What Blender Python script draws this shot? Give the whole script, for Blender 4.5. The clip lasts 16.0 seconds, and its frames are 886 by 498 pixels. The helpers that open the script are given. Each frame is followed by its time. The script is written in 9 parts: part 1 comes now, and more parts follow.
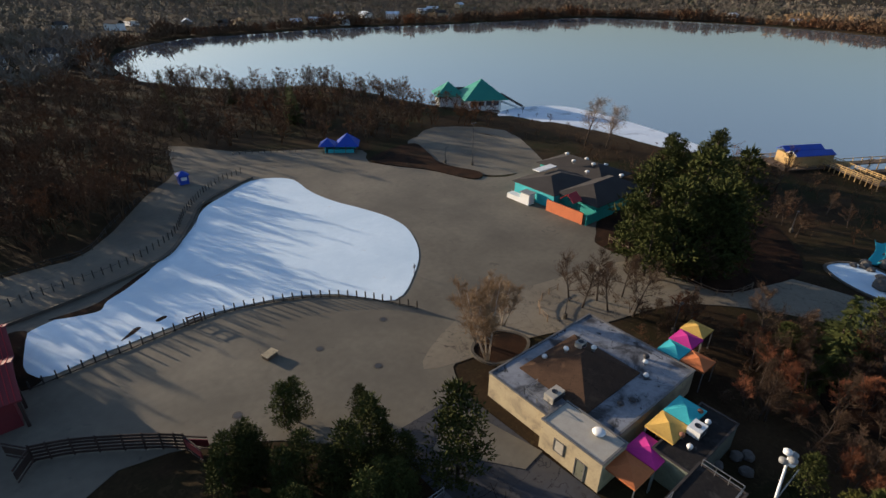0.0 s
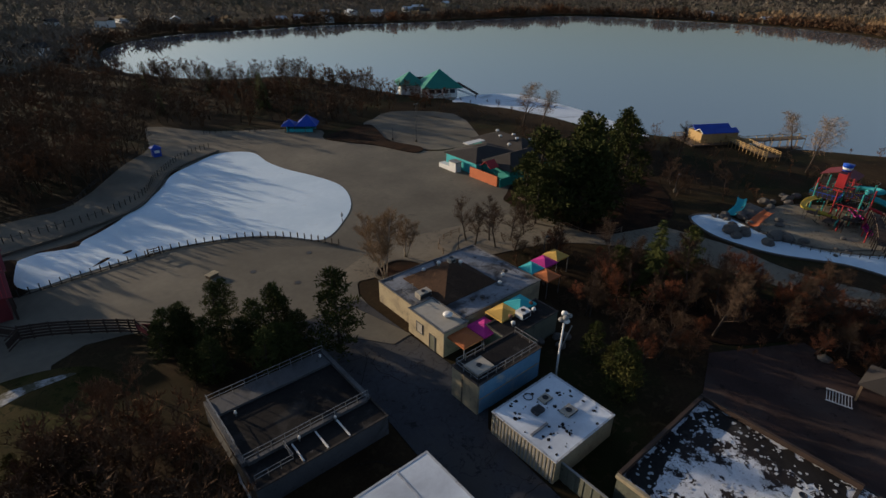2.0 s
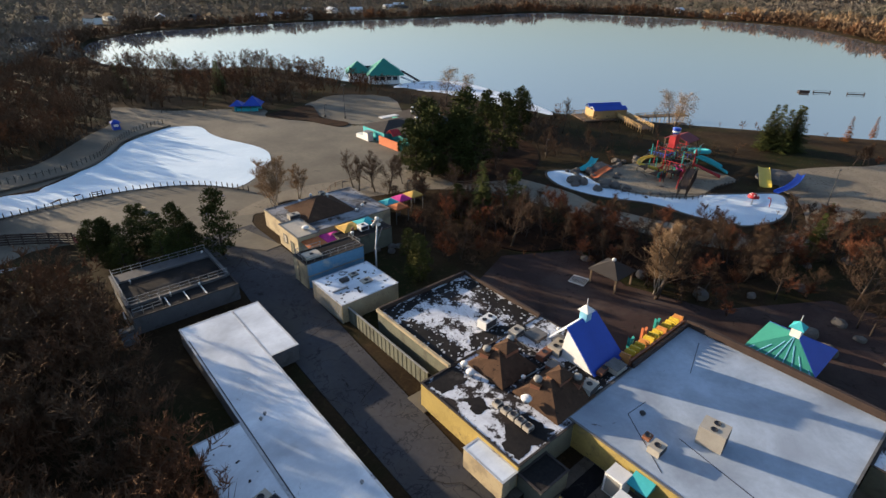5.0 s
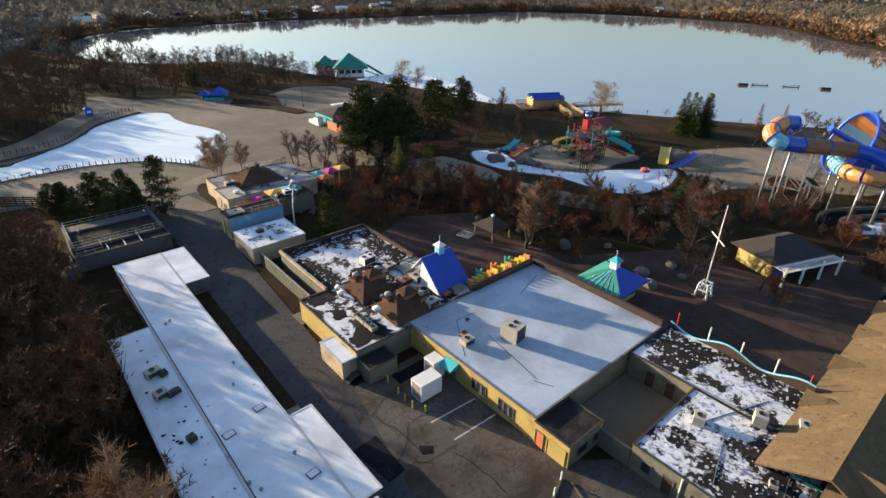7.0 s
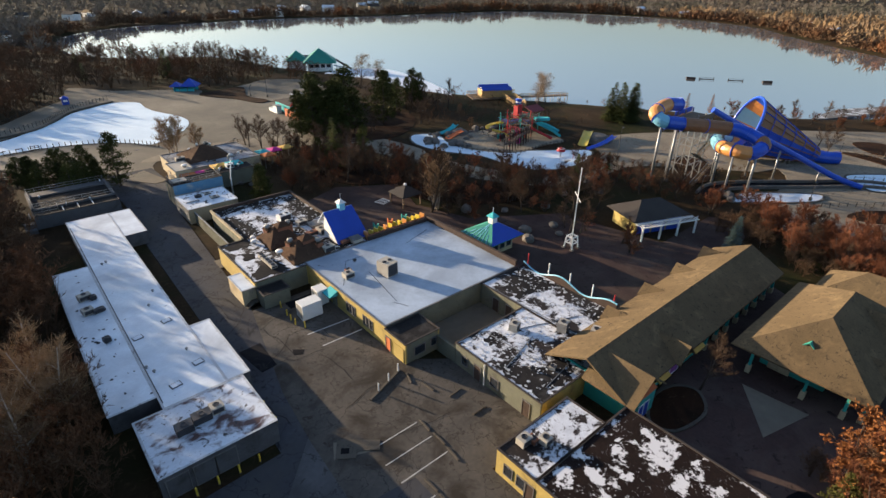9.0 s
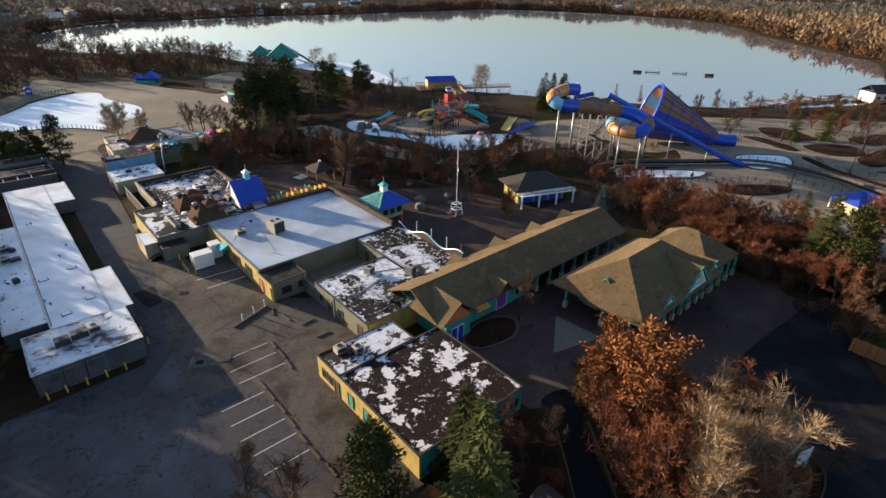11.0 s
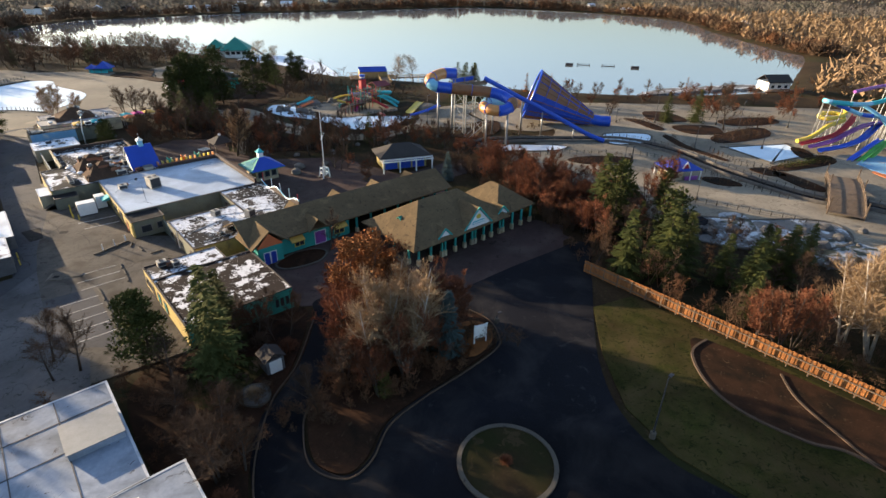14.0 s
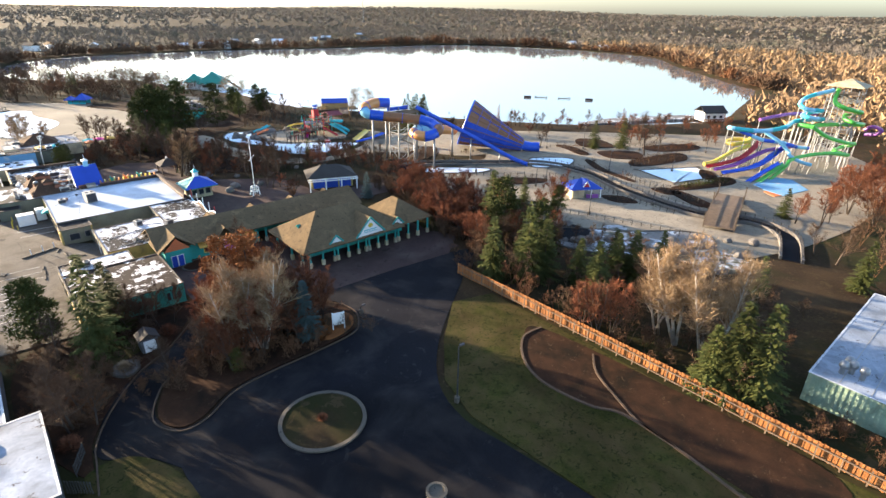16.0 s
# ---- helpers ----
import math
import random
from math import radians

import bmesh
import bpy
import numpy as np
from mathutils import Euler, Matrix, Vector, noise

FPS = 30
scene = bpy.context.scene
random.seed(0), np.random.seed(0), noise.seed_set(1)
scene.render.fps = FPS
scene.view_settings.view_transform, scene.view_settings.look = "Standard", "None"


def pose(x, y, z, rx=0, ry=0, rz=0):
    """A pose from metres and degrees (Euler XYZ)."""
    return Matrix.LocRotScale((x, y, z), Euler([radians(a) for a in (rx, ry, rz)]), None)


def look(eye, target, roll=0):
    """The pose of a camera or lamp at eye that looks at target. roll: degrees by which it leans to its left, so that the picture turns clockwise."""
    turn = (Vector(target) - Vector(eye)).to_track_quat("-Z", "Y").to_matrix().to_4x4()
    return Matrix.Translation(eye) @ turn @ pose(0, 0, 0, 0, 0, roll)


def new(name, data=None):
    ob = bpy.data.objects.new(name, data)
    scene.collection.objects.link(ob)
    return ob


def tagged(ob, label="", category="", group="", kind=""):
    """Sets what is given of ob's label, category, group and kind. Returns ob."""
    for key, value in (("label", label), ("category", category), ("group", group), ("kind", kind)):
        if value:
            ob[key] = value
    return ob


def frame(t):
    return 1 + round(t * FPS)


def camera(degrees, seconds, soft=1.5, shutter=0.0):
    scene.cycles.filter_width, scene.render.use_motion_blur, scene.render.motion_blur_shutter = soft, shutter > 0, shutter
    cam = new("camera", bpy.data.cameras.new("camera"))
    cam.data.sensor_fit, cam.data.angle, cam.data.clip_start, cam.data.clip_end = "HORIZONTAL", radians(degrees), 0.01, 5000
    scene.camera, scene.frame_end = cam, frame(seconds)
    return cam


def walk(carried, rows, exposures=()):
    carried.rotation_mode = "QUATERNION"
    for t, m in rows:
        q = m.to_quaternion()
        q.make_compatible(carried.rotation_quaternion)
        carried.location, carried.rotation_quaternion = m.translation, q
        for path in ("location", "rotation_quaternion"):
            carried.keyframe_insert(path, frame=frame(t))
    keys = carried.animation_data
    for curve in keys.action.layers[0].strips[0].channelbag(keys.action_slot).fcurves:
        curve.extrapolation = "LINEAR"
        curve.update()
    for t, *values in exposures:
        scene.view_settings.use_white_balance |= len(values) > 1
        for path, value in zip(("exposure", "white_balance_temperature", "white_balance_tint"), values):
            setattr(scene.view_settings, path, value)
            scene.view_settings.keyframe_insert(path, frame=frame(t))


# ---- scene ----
cam = camera(80.0, 16.0)
METRES, EYE, TILT, LEAN, TURN = 186.9, 43.2, 0.0, 0.0, -40.2
ROWS = [
    (0.0, 0.0, 0.0, 0.0, 0.39, -27.66, -0.75),
    (0.5, 0.0201, -0.025, -0.0002, 0.25, -27.68, -0.78),
    (1.0, 0.0394, -0.0508, -0.0004, 0.15, -27.67, -0.8),
    (1.5, 0.057, -0.0756, -0.0008, 0.07, -27.66, -0.8),
    (2.0, 0.076, -0.1021, -0.001, 0.02, -27.69, -0.77),
    (2.5, 0.0952, -0.126, -0.001, -0.01, -27.71, -0.72),
    (3.0, 0.117, -0.1507, -0.0008, -0.04, -27.75, -0.68),
    (3.5, 0.1395, -0.1744, -0.0006, -0.03, -27.76, -0.65),
    (4.0, 0.161, -0.1963, -0.0002, -0.04, -27.77, -0.63),
    (6.5, 0.2739, -0.3044, 0.0003, -0.19, -27.8, -0.65),
    (7.0, 0.296, -0.3261, 0.0005, -0.23, -27.79, -0.7),
    (7.5, 0.3167, -0.3465, 0.0005, -0.25, -27.78, -0.72),
    (8.0, 0.339, -0.3679, 0.0003, -0.29, -27.76, -0.76),
    (8.5, 0.3619, -0.3889, 0.0002, -0.33, -27.75, -0.77),
    (9.0, 0.3844, -0.4084, 0.0001, -0.37, -27.76, -0.75),
    (11.5, 0.5154, -0.4959, -0.0025, -0.82, -27.8, -0.81),
    (12.0, 0.5426, -0.5135, -0.0027, -0.83, -27.79, -0.82),
    (12.5, 0.5679, -0.53, -0.0029, -0.86, -27.78, -0.86),
    (13.0, 0.5944, -0.548, -0.0028, -0.9, -27.81, -0.87),
    (13.5, 0.6204, -0.5662, -0.0026, -0.89, -27.84, -0.87),
    (14.0, 0.6444, -0.584, -0.0025, -0.89, -27.85, -0.87),
    (14.5, 0.6702, -0.6026, -0.0021, -0.87, -27.88, -0.85),
    (15.0, 0.6953, -0.618, -0.0013, -0.83, -26.63, -0.85),
    (15.5, 0.7229, -0.6326, -0.0006, -0.83, -25.49, -0.86),
    (16.0, 0.7512, -0.6457, 0.0005, -0.82, -24.39, -0.88),
]
EXPOSURES = [(0.0, 0.8, 5850, 10), (1.5, 0.1, 5900, 10), (2.5, 0.25, 6000, 10), (3.5, 0.85, 6000, 10), (4.0, 1.0, 6050, 10), (6.5, 1.5, 6100, 10), (9.0, 1.4, 6150, 10), (12.0, 1.45, 6250, 10), (14.5, 2.02, 6250, 10), (16.0, 2.68, 6150, 10)]
walk(cam, [(t, pose(0, 0, EYE, TILT, LEAN, TURN) @ pose(METRES * x, METRES * y, METRES * z, 90 + pitch, roll, yaw)) for t, x, y, z, yaw, pitch, roll in ROWS], EXPOSURES)

# ---- light: low winter sun, clear sky ----
SUN_AZ, SUN_EL = -22.0, 10.0
world = bpy.data.worlds.new("world")
scene.world = world
world.use_nodes = True
wn = world.node_tree.nodes
sky = wn.new("ShaderNodeTexSky")
sky.sky_type, sky.sun_disc = "NISHITA", False
sky.sun_elevation, sky.sun_rotation = radians(SUN_EL), radians(SUN_AZ)
sky.air_density, sky.dust_density, sky.ozone_density = 1.0, 1.3, 3.0
wn["Background"].inputs[1].default_value = 0.1
thin_haze = wn.new("ShaderNodeHueSaturation")
thin_haze.inputs["Saturation"].default_value = 0.78
world.node_tree.links.new(sky.outputs[0], thin_haze.inputs["Color"])
world.node_tree.links.new(thin_haze.outputs[0], wn["Background"].inputs[0])
sun = new("sun", bpy.data.lights.new("sun", "SUN"))
sun.data.energy, sun.data.angle, sun.data.color = 5.0, radians(0.6), (1.0, 0.76, 0.5)
az, el = radians(SUN_AZ), radians(SUN_EL)
sun_dir = Vector((math.sin(az) * math.cos(el), math.cos(az) * math.cos(el), math.sin(el)))
sun.matrix_world = look((0, 0, 200), Vector((0, 0, 200)) - sun_dir)


# ---- materials ----
def mat(name, a, b=None, size=1.0, rough=0.8, metal=0.0, bump=0.2, fine=None, stain=None, stain_size=8.0, stain_at=0.55, soft=0.08, vary=0.0, spec=0.3, grime=None, grime_size=1.2, grime_at=0.62, cracks=0.0, broad=0.0):
    """Two-scale noise between colours a and b, with an optional third colour in patches, all at world size."""
    m = bpy.data.materials.new(name)
    m.use_nodes = True
    nt = m.node_tree
    N, L = nt.nodes, nt.links
    bs = N["Principled BSDF"]
    bs.inputs["Roughness"].default_value, bs.inputs["Metallic"].default_value = rough, metal
    bs.inputs["Specular IOR Level"].default_value = spec
    geo = N.new("ShaderNodeNewGeometry")
    b = b or tuple(v * 0.75 for v in a)

    def noise_tex(scale, detail=5.0, dist=0.0):
        n = N.new("ShaderNodeTexNoise")
        n.inputs["Scale"].default_value, n.inputs["Detail"].default_value, n.inputs["Distortion"].default_value = scale, detail, dist
        L.new(geo.outputs["Position"], n.inputs["Vector"])
        return n

    def ramp(src, lo, hi):
        r = N.new("ShaderNodeMapRange")
        r.inputs["From Min"].default_value, r.inputs["From Max"].default_value = lo, hi
        r.clamp = True
        L.new(src, r.inputs["Value"])
        return r.outputs["Result"]

    def mix(f, x, y):
        k = N.new("ShaderNodeMix")
        k.data_type = "RGBA"
        if isinstance(f, float):
            k.inputs["Factor"].default_value = f
        else:
            L.new(f, k.inputs["Factor"])
        for sock, v in ((k.inputs["A"], x), (k.inputs["B"], y)):
            if isinstance(v, tuple):
                sock.default_value = (*v, 1)
            else:
                L.new(v, sock)
        return k.outputs["Result"]

    n1 = noise_tex(1.0 / size)
    n2 = noise_tex(fine if fine else 9.0 / size, 3.0)
    f = N.new("ShaderNodeMath")
    f.operation = "MULTIPLY_ADD"
    f.inputs[1].default_value = 0.45
    L.new(n2.outputs[0], f.inputs[0])
    half = N.new("ShaderNodeMath")
    half.operation = "MULTIPLY"
    half.inputs[1].default_value = 0.6
    L.new(n1.outputs[0], half.inputs[0])
    L.new(half.outputs[0], f.inputs[2])
    col = mix(ramp(f.outputs[0], 0.38, 0.68), a, b)
    if stain:
        n3 = noise_tex(1.0 / stain_size, 15.0, 0.15 if soft < 0.02 else 0.5)
        n3.inputs["Roughness"].default_value = 0.72 if soft < 0.02 else 0.62
        col = mix(ramp(n3.outputs[0], stain_at - soft, stain_at + soft), col, stain)
    if grime:
        n4 = noise_tex(1.0 / grime_size, 14.0, 1.2)
        n4.inputs["Roughness"].default_value = 0.72
        col = mix(ramp(n4.outputs[0], grime_at - 0.025, grime_at + 0.025), col, grime)
    if broad:
        n5 = noise_tex(1.0 / (size * 5), 6.0, 0.8)
        hb = N.new("ShaderNodeHueSaturation")
        mb = N.new("ShaderNodeMapRange")
        mb.inputs["From Min"].default_value, mb.inputs["From Max"].default_value = 0.3, 0.7
        mb.inputs["To Min"].default_value, mb.inputs["To Max"].default_value = 1 - broad, 1 + broad
        L.new(n5.outputs[0], mb.inputs["Value"])
        L.new(mb.outputs["Result"], hb.inputs["Value"])
        L.new(col, hb.inputs["Color"])
        col = hb.outputs["Color"]
    if cracks:
        vo = N.new("ShaderNodeTexVoronoi")
        vo.feature = "DISTANCE_TO_EDGE"
        vo.inputs["Scale"].default_value = 1.0 / cracks
        wob = noise_tex(0.5, 4.0)
        scl = N.new("ShaderNodeVectorMath")
        scl.operation = "SCALE"
        scl.inputs["Scale"].default_value = cracks * 1.2
        L.new(wob.outputs["Color"], scl.inputs[0])
        plus = N.new("ShaderNodeVectorMath")
        plus.operation = "ADD"
        L.new(geo.outputs["Position"], plus.inputs[0])
        L.new(scl.outputs[0], plus.inputs[1])
        L.new(plus.outputs[0], vo.inputs["Vector"])
        crack = ramp(vo.outputs["Distance"], 0.004, 0.016)
        col = mix(crack, tuple(v * 0.4 for v in a), col)
    if vary:
        info = N.new("ShaderNodeObjectInfo")
        hs = N.new("ShaderNodeHueSaturation")
        mr = N.new("ShaderNodeMapRange")
        mr.inputs["To Min"].default_value, mr.inputs["To Max"].default_value = 1 - vary, 1 + vary
        L.new(info.outputs["Random"], mr.inputs["Value"])
        L.new(mr.outputs["Result"], hs.inputs["Value"])
        L.new(col, hs.inputs["Color"])
        col = hs.outputs["Color"]
    L.new(col, bs.inputs["Base Color"])
    if bump:
        bp = N.new("ShaderNodeBump")
        bp.inputs["Strength"].default_value, bp.inputs["Distance"].default_value = bump, 0.05
        L.new(n2.outputs[0], bp.inputs["Height"])
        L.new(bp.outputs[0], bs.inputs["Normal"])
    return m


M_ground = mat("dry_grass_and_leaf_litter", (0.0248, 0.0162, 0.0095), (0.0450, 0.0297, 0.0158), 6, 0.95, stain=(0.0203, 0.0225, 0.0081), stain_size=25, stain_at=0.56, fine=2.5, broad=0.25, grime=(0.05, 0.036, 0.018), grime_size=1.5, grime_at=0.58, spec=0.06)
M_grass = mat("winter_grass", (0.021, 0.026, 0.006), (0.047, 0.042, 0.012), 1.4, 0.95, stain=(0.056, 0.04, 0.017), stain_size=5, stain_at=0.52, soft=0.14, fine=5, bump=0.6, grime=(0.017, 0.019, 0.006), grime_size=0.8, grime_at=0.57, broad=0.35, spec=0.05)
M_mulch = mat("leaf_mulch", (0.0245, 0.0130, 0.0082), (0.0449, 0.0225, 0.0122), 2, 0.95, stain=(0.0143, 0.0102, 0.0070), stain_size=5, fine=7, grime=(0.07, 0.045, 0.025), grime_size=0.8, grime_at=0.62, spec=0.06)
M_concrete = mat("weathered_concrete", (0.172, 0.152, 0.116), (0.128, 0.113, 0.087), 9, 0.9, stain=(0.098, 0.088, 0.07), stain_size=18, stain_at=0.57, soft=0.16, bump=0.1, broad=0.22, grime=(0.1, 0.09, 0.072), grime_size=3.0, grime_at=0.63)
M_concrete2 = mat("sandy_concrete", (0.2362, 0.2034, 0.1509), (0.1771, 0.1509, 0.1115), 7, 0.9, stain=(0.1312, 0.1115, 0.0853), stain_size=12, stain_at=0.6, soft=0.12, bump=0.1, broad=0.2, cracks=6.0, grime=(0.08, 0.065, 0.05), grime_size=2.5, grime_at=0.62)
M_asphalt = mat("worn_asphalt", (0.062, 0.064, 0.074), (0.046, 0.047, 0.054), 5, 0.85, stain=(0.072, 0.068, 0.064), stain_size=14, stain_at=0.57, soft=0.1, bump=0.15, cracks=5.0, broad=0.25, grime=(0.026, 0.026, 0.028), grime_size=2.0, grime_at=0.61, spec=0.15)
M_asphalt_new = mat("dark_asphalt", (0.0095, 0.0099, 0.0128), (0.0070, 0.0070, 0.0089), 4, 0.8, stain=(0.0224, 0.0211, 0.0217), stain_size=7, stain_at=0.57, soft=0.1, bump=0.12, fine=4, broad=0.3, grime=(0.0225, 0.0218, 0.0225), grime_size=2.5, grime_at=0.62, spec=0.06)
M_lot = mat("stained_yard_concrete", (0.104, 0.092, 0.078), (0.07, 0.064, 0.057), 4, 0.9, stain=(0.04, 0.033, 0.026), stain_size=5, stain_at=0.56, soft=0.08, bump=0.15, grime=(0.045, 0.037, 0.03), grime_size=1.2, grime_at=0.6, cracks=4.0, broad=0.32, spec=0.15)
M_paver = mat("brown_brick_pavers", (0.06, 0.038, 0.033), (0.041, 0.027, 0.025), 3, 0.85, stain=(0.076, 0.055, 0.047), stain_size=8, stain_at=0.57, soft=0.1, broad=0.28, grime=(0.026, 0.019, 0.017), grime_size=1.6, grime_at=0.6, spec=0.12)
M_snow = mat("old_snow", (0.70, 0.82, 0.91), (0.62, 0.745, 0.85), 9, 0.75, stain=(0.54, 0.67, 0.78), stain_size=14, stain_at=0.56, soft=0.15, bump=0.15, grime=(0.6, 0.68, 0.74), grime_size=2.5, grime_at=0.64)
M_ice = mat("shore_ice", (0.72, 0.78, 0.85), (0.6, 0.67, 0.76), 6, 0.5, stain=(0.25, 0.29, 0.34), stain_size=14, stain_at=0.6, soft=0.06, bump=0.1)
M_membrane = mat("white_roof_membrane", (0.74, 0.80, 0.87), (0.63, 0.69, 0.76), 3, 0.5, stain=(0.44, 0.48, 0.54), stain_size=9, stain_at=0.57, soft=0.14, bump=0.06, grime=(0.16, 0.14, 0.14), grime_size=2.6, grime_at=0.66, broad=0.12)
M_peel = mat("peeling_white_on_tar", (0.70, 0.73, 0.78), (0.48, 0.50, 0.55), 1.0, 0.75, stain=(0.016, 0.011, 0.010), stain_size=4.2, stain_at=0.515, soft=0.015, bump=0.25, grime=(0.03, 0.022, 0.02), grime_size=0.9, grime_at=0.58)
M_blue_membrane = mat("weathered_blue_white_membrane", (0.29, 0.33, 0.39), (0.21, 0.245, 0.30), 3, 0.7, stain=(0.13, 0.15, 0.18), stain_size=5, stain_at=0.55, soft=0.1, bump=0.08, grime=(0.05, 0.046, 0.046), grime_size=1.5, grime_at=0.62, broad=0.2, spec=0.1)
M_rust_membrane = mat("white_roof_with_dark_rust_streaks", (0.66, 0.71, 0.78), (0.52, 0.56, 0.63), 3, 0.55, stain=(0.10, 0.055, 0.05), stain_size=3, stain_at=0.55, soft=0.05, bump=0.08, grime=(0.04, 0.035, 0.035), grime_size=1.3, grime_at=0.59)
M_thin_snow = mat("thin_patchy_snow", (0.40, 0.43, 0.46), (0.22, 0.22, 0.22), 2, 0.8, stain=(0.05, 0.05, 0.03), stain_size=2.2, stain_at=0.5, soft=0.05)
M_hall_membrane = mat("blue_grey_hall_membrane", (0.40, 0.47, 0.56), (0.32, 0.38, 0.46), 4, 0.55, stain=(0.24, 0.28, 0.34), stain_size=8, stain_at=0.54, soft=0.13, bump=0.06, grime=(0.07, 0.062, 0.06), grime_size=3, grime_at=0.67, broad=0.15)
M_rocky = mat("rocky_pool_floor", (0.17, 0.165, 0.16), (0.11, 0.105, 0.1), 3, 0.85, stain=(0.5, 0.54, 0.58), stain_size=4, stain_at=0.55, soft=0.04, grime=(0.04, 0.04, 0.04), grime_size=1.5, grime_at=0.58)
M_edging = mat("dull_tan_timber_edging", (0.085, 0.055, 0.034), (0.055, 0.038, 0.026), 0.8, 0.9)
M_white_edge = mat("pale_dirty_roof_edging", (0.5, 0.53, 0.57), (0.36, 0.38, 0.41), 1.0, 0.6, grime=(0.12, 0.1, 0.09), grime_size=0.8, grime_at=0.6)
M_pale_green = mat("faded_pale_green_metal", (0.27, 0.36, 0.27), (0.2, 0.27, 0.2), 1.5, 0.6, stain=(0.14, 0.18, 0.13), stain_size=2, stain_at=0.6)
M_tan_wood = mat("tan_timber", (0.42, 0.28, 0.12), (0.33, 0.22, 0.09), 1, 0.8, vary=0.1)
M_lot_pale = mat("pale_smooth_paving", (0.105, 0.104, 0.106), (0.08, 0.079, 0.082), 4, 0.9, stain=(0.06, 0.059, 0.06), stain_size=7, stain_at=0.56, soft=0.12, bump=0.1, cracks=7.0, broad=0.2, grime=(0.05, 0.048, 0.046), grime_size=1.5, grime_at=0.62, spec=0.15)
M_edge = mat("dull_grey_roof_edging", (0.16, 0.155, 0.15), (0.10, 0.097, 0.094), 1.0, 0.6)
M_edge_dark = mat("dark_tarred_roof_edging", (0.035, 0.028, 0.025), (0.06, 0.05, 0.045), 1.0, 0.8)
M_peel_dark = mat("tar_roof_with_white_flakes", (0.009, 0.005, 0.0045), (0.019, 0.011, 0.009), 2, 0.9, stain=(0.66, 0.66, 0.68), stain_size=2.8, stain_at=0.55, soft=0.008, bump=0.25, grime=(0.5, 0.5, 0.52), grime_size=0.8, grime_at=0.62, spec=0.15)
M_tar = mat("black_tar_roof", (0.0154, 0.0147, 0.0154), (0.028, 0.0252, 0.0238), 3, 0.75, stain=(0.063, 0.0595, 0.056), stain_size=5, stain_at=0.63, soft=0.06, broad=0.2, grime=(0.09, 0.085, 0.08), grime_size=1.5, grime_at=0.66, spec=0.06)
M_frost = mat("frosted_grey_roof", (0.255, 0.27, 0.3), (0.165, 0.1725, 0.195), 4, 0.7, stain=(0.0375, 0.0375, 0.0413), stain_size=4, stain_at=0.55, soft=0.06, grime=(0.03, 0.03, 0.032), grime_size=1.8, grime_at=0.6)
M_shingle = mat("tan_brown_shingles", (0.138, 0.1, 0.056), (0.098, 0.072, 0.043), 2, 0.95, stain=(0.17, 0.122, 0.067), stain_size=2, stain_at=0.6, fine=7, broad=0.16, grime=(0.062, 0.048, 0.032), grime_size=0.6, grime_at=0.59, spec=0.05)
M_shingle_brown = mat("dark_brown_shingles", (0.085, 0.052, 0.034), (0.055, 0.034, 0.024), 2, 0.95, stain=(0.115, 0.07, 0.044), stain_size=2, stain_at=0.6, fine=12, grime=(0.03, 0.022, 0.018), grime_size=0.7, grime_at=0.6, spec=0.06)
M_shingle_grey = mat("grey_shingles", (0.0476, 0.0420, 0.0392), (0.0336, 0.0297, 0.0280), 3, 0.95, fine=14)
M_green_roof = mat("teal_green_roof", (0.04, 0.24, 0.18), (0.03, 0.19, 0.15), 4, 0.6, fine=6)
M_blue_roof = mat("blue_metal_roof", (0.025, 0.07, 0.42), (0.02, 0.055, 0.33), 3, 0.45, fine=6)
M_yellow = mat("weathered_yellow_siding", (0.42, 0.32, 0.10), (0.33, 0.25, 0.08), 2, 0.8, stain=(0.22, 0.17, 0.07), stain_size=2.5, stain_at=0.6, grime=(0.11, 0.085, 0.045), grime_size=0.8, grime_at=0.64)
M_cream = mat("cream_stucco", (0.43, 0.36, 0.23), (0.34, 0.28, 0.18), 2, 0.85, stain=(0.24, 0.2, 0.14), stain_size=2, stain_at=0.58, grime=(0.14, 0.11, 0.08), grime_size=0.8, grime_at=0.64)
M_sage = mat("grey_green_siding", (0.145, 0.15, 0.112), (0.11, 0.114, 0.088), 2, 0.85, stain=(0.075, 0.075, 0.06), stain_size=2.5, stain_at=0.6, grime=(0.05, 0.047, 0.04), grime_size=0.8, grime_at=0.64)
M_grey_wall = mat("grey_block_wall", (0.105, 0.105, 0.11), (0.078, 0.078, 0.082), 2, 0.85, stain=(0.05, 0.05, 0.05), stain_size=2.5, stain_at=0.6, grime=(0.035, 0.034, 0.033), grime_size=0.9, grime_at=0.63)
M_blue_wall = mat("faded_blue_siding", (0.16, 0.33, 0.50), (0.12, 0.26, 0.42), 2, 0.75, stain=(0.4, 0.42, 0.42), stain_size=2, stain_at=0.63)
M_teal = mat("teal_painted_wood", (0.035, 0.30, 0.26), (0.03, 0.25, 0.22), 2, 0.65)
M_white = mat("white_paint", (0.76, 0.76, 0.74), (0.66, 0.66, 0.64), 1.5, 0.6)
M_trim = mat("pale_metal_trim", (0.2625, 0.2625, 0.2520), (0.2100, 0.2100, 0.1995), 1, 0.5)
M_orange_wall = mat("orange_painted_wall", (0.55, 0.16, 0.06), (0.45, 0.13, 0.05), 2, 0.75)
M_red = mat("red_paint", (0.42, 0.03, 0.035), (0.33, 0.025, 0.03), 1, 0.5)
M_maroon = mat("maroon_metal_roof", (0.18, 0.03, 0.035), (0.13, 0.025, 0.03), 2, 0.6)
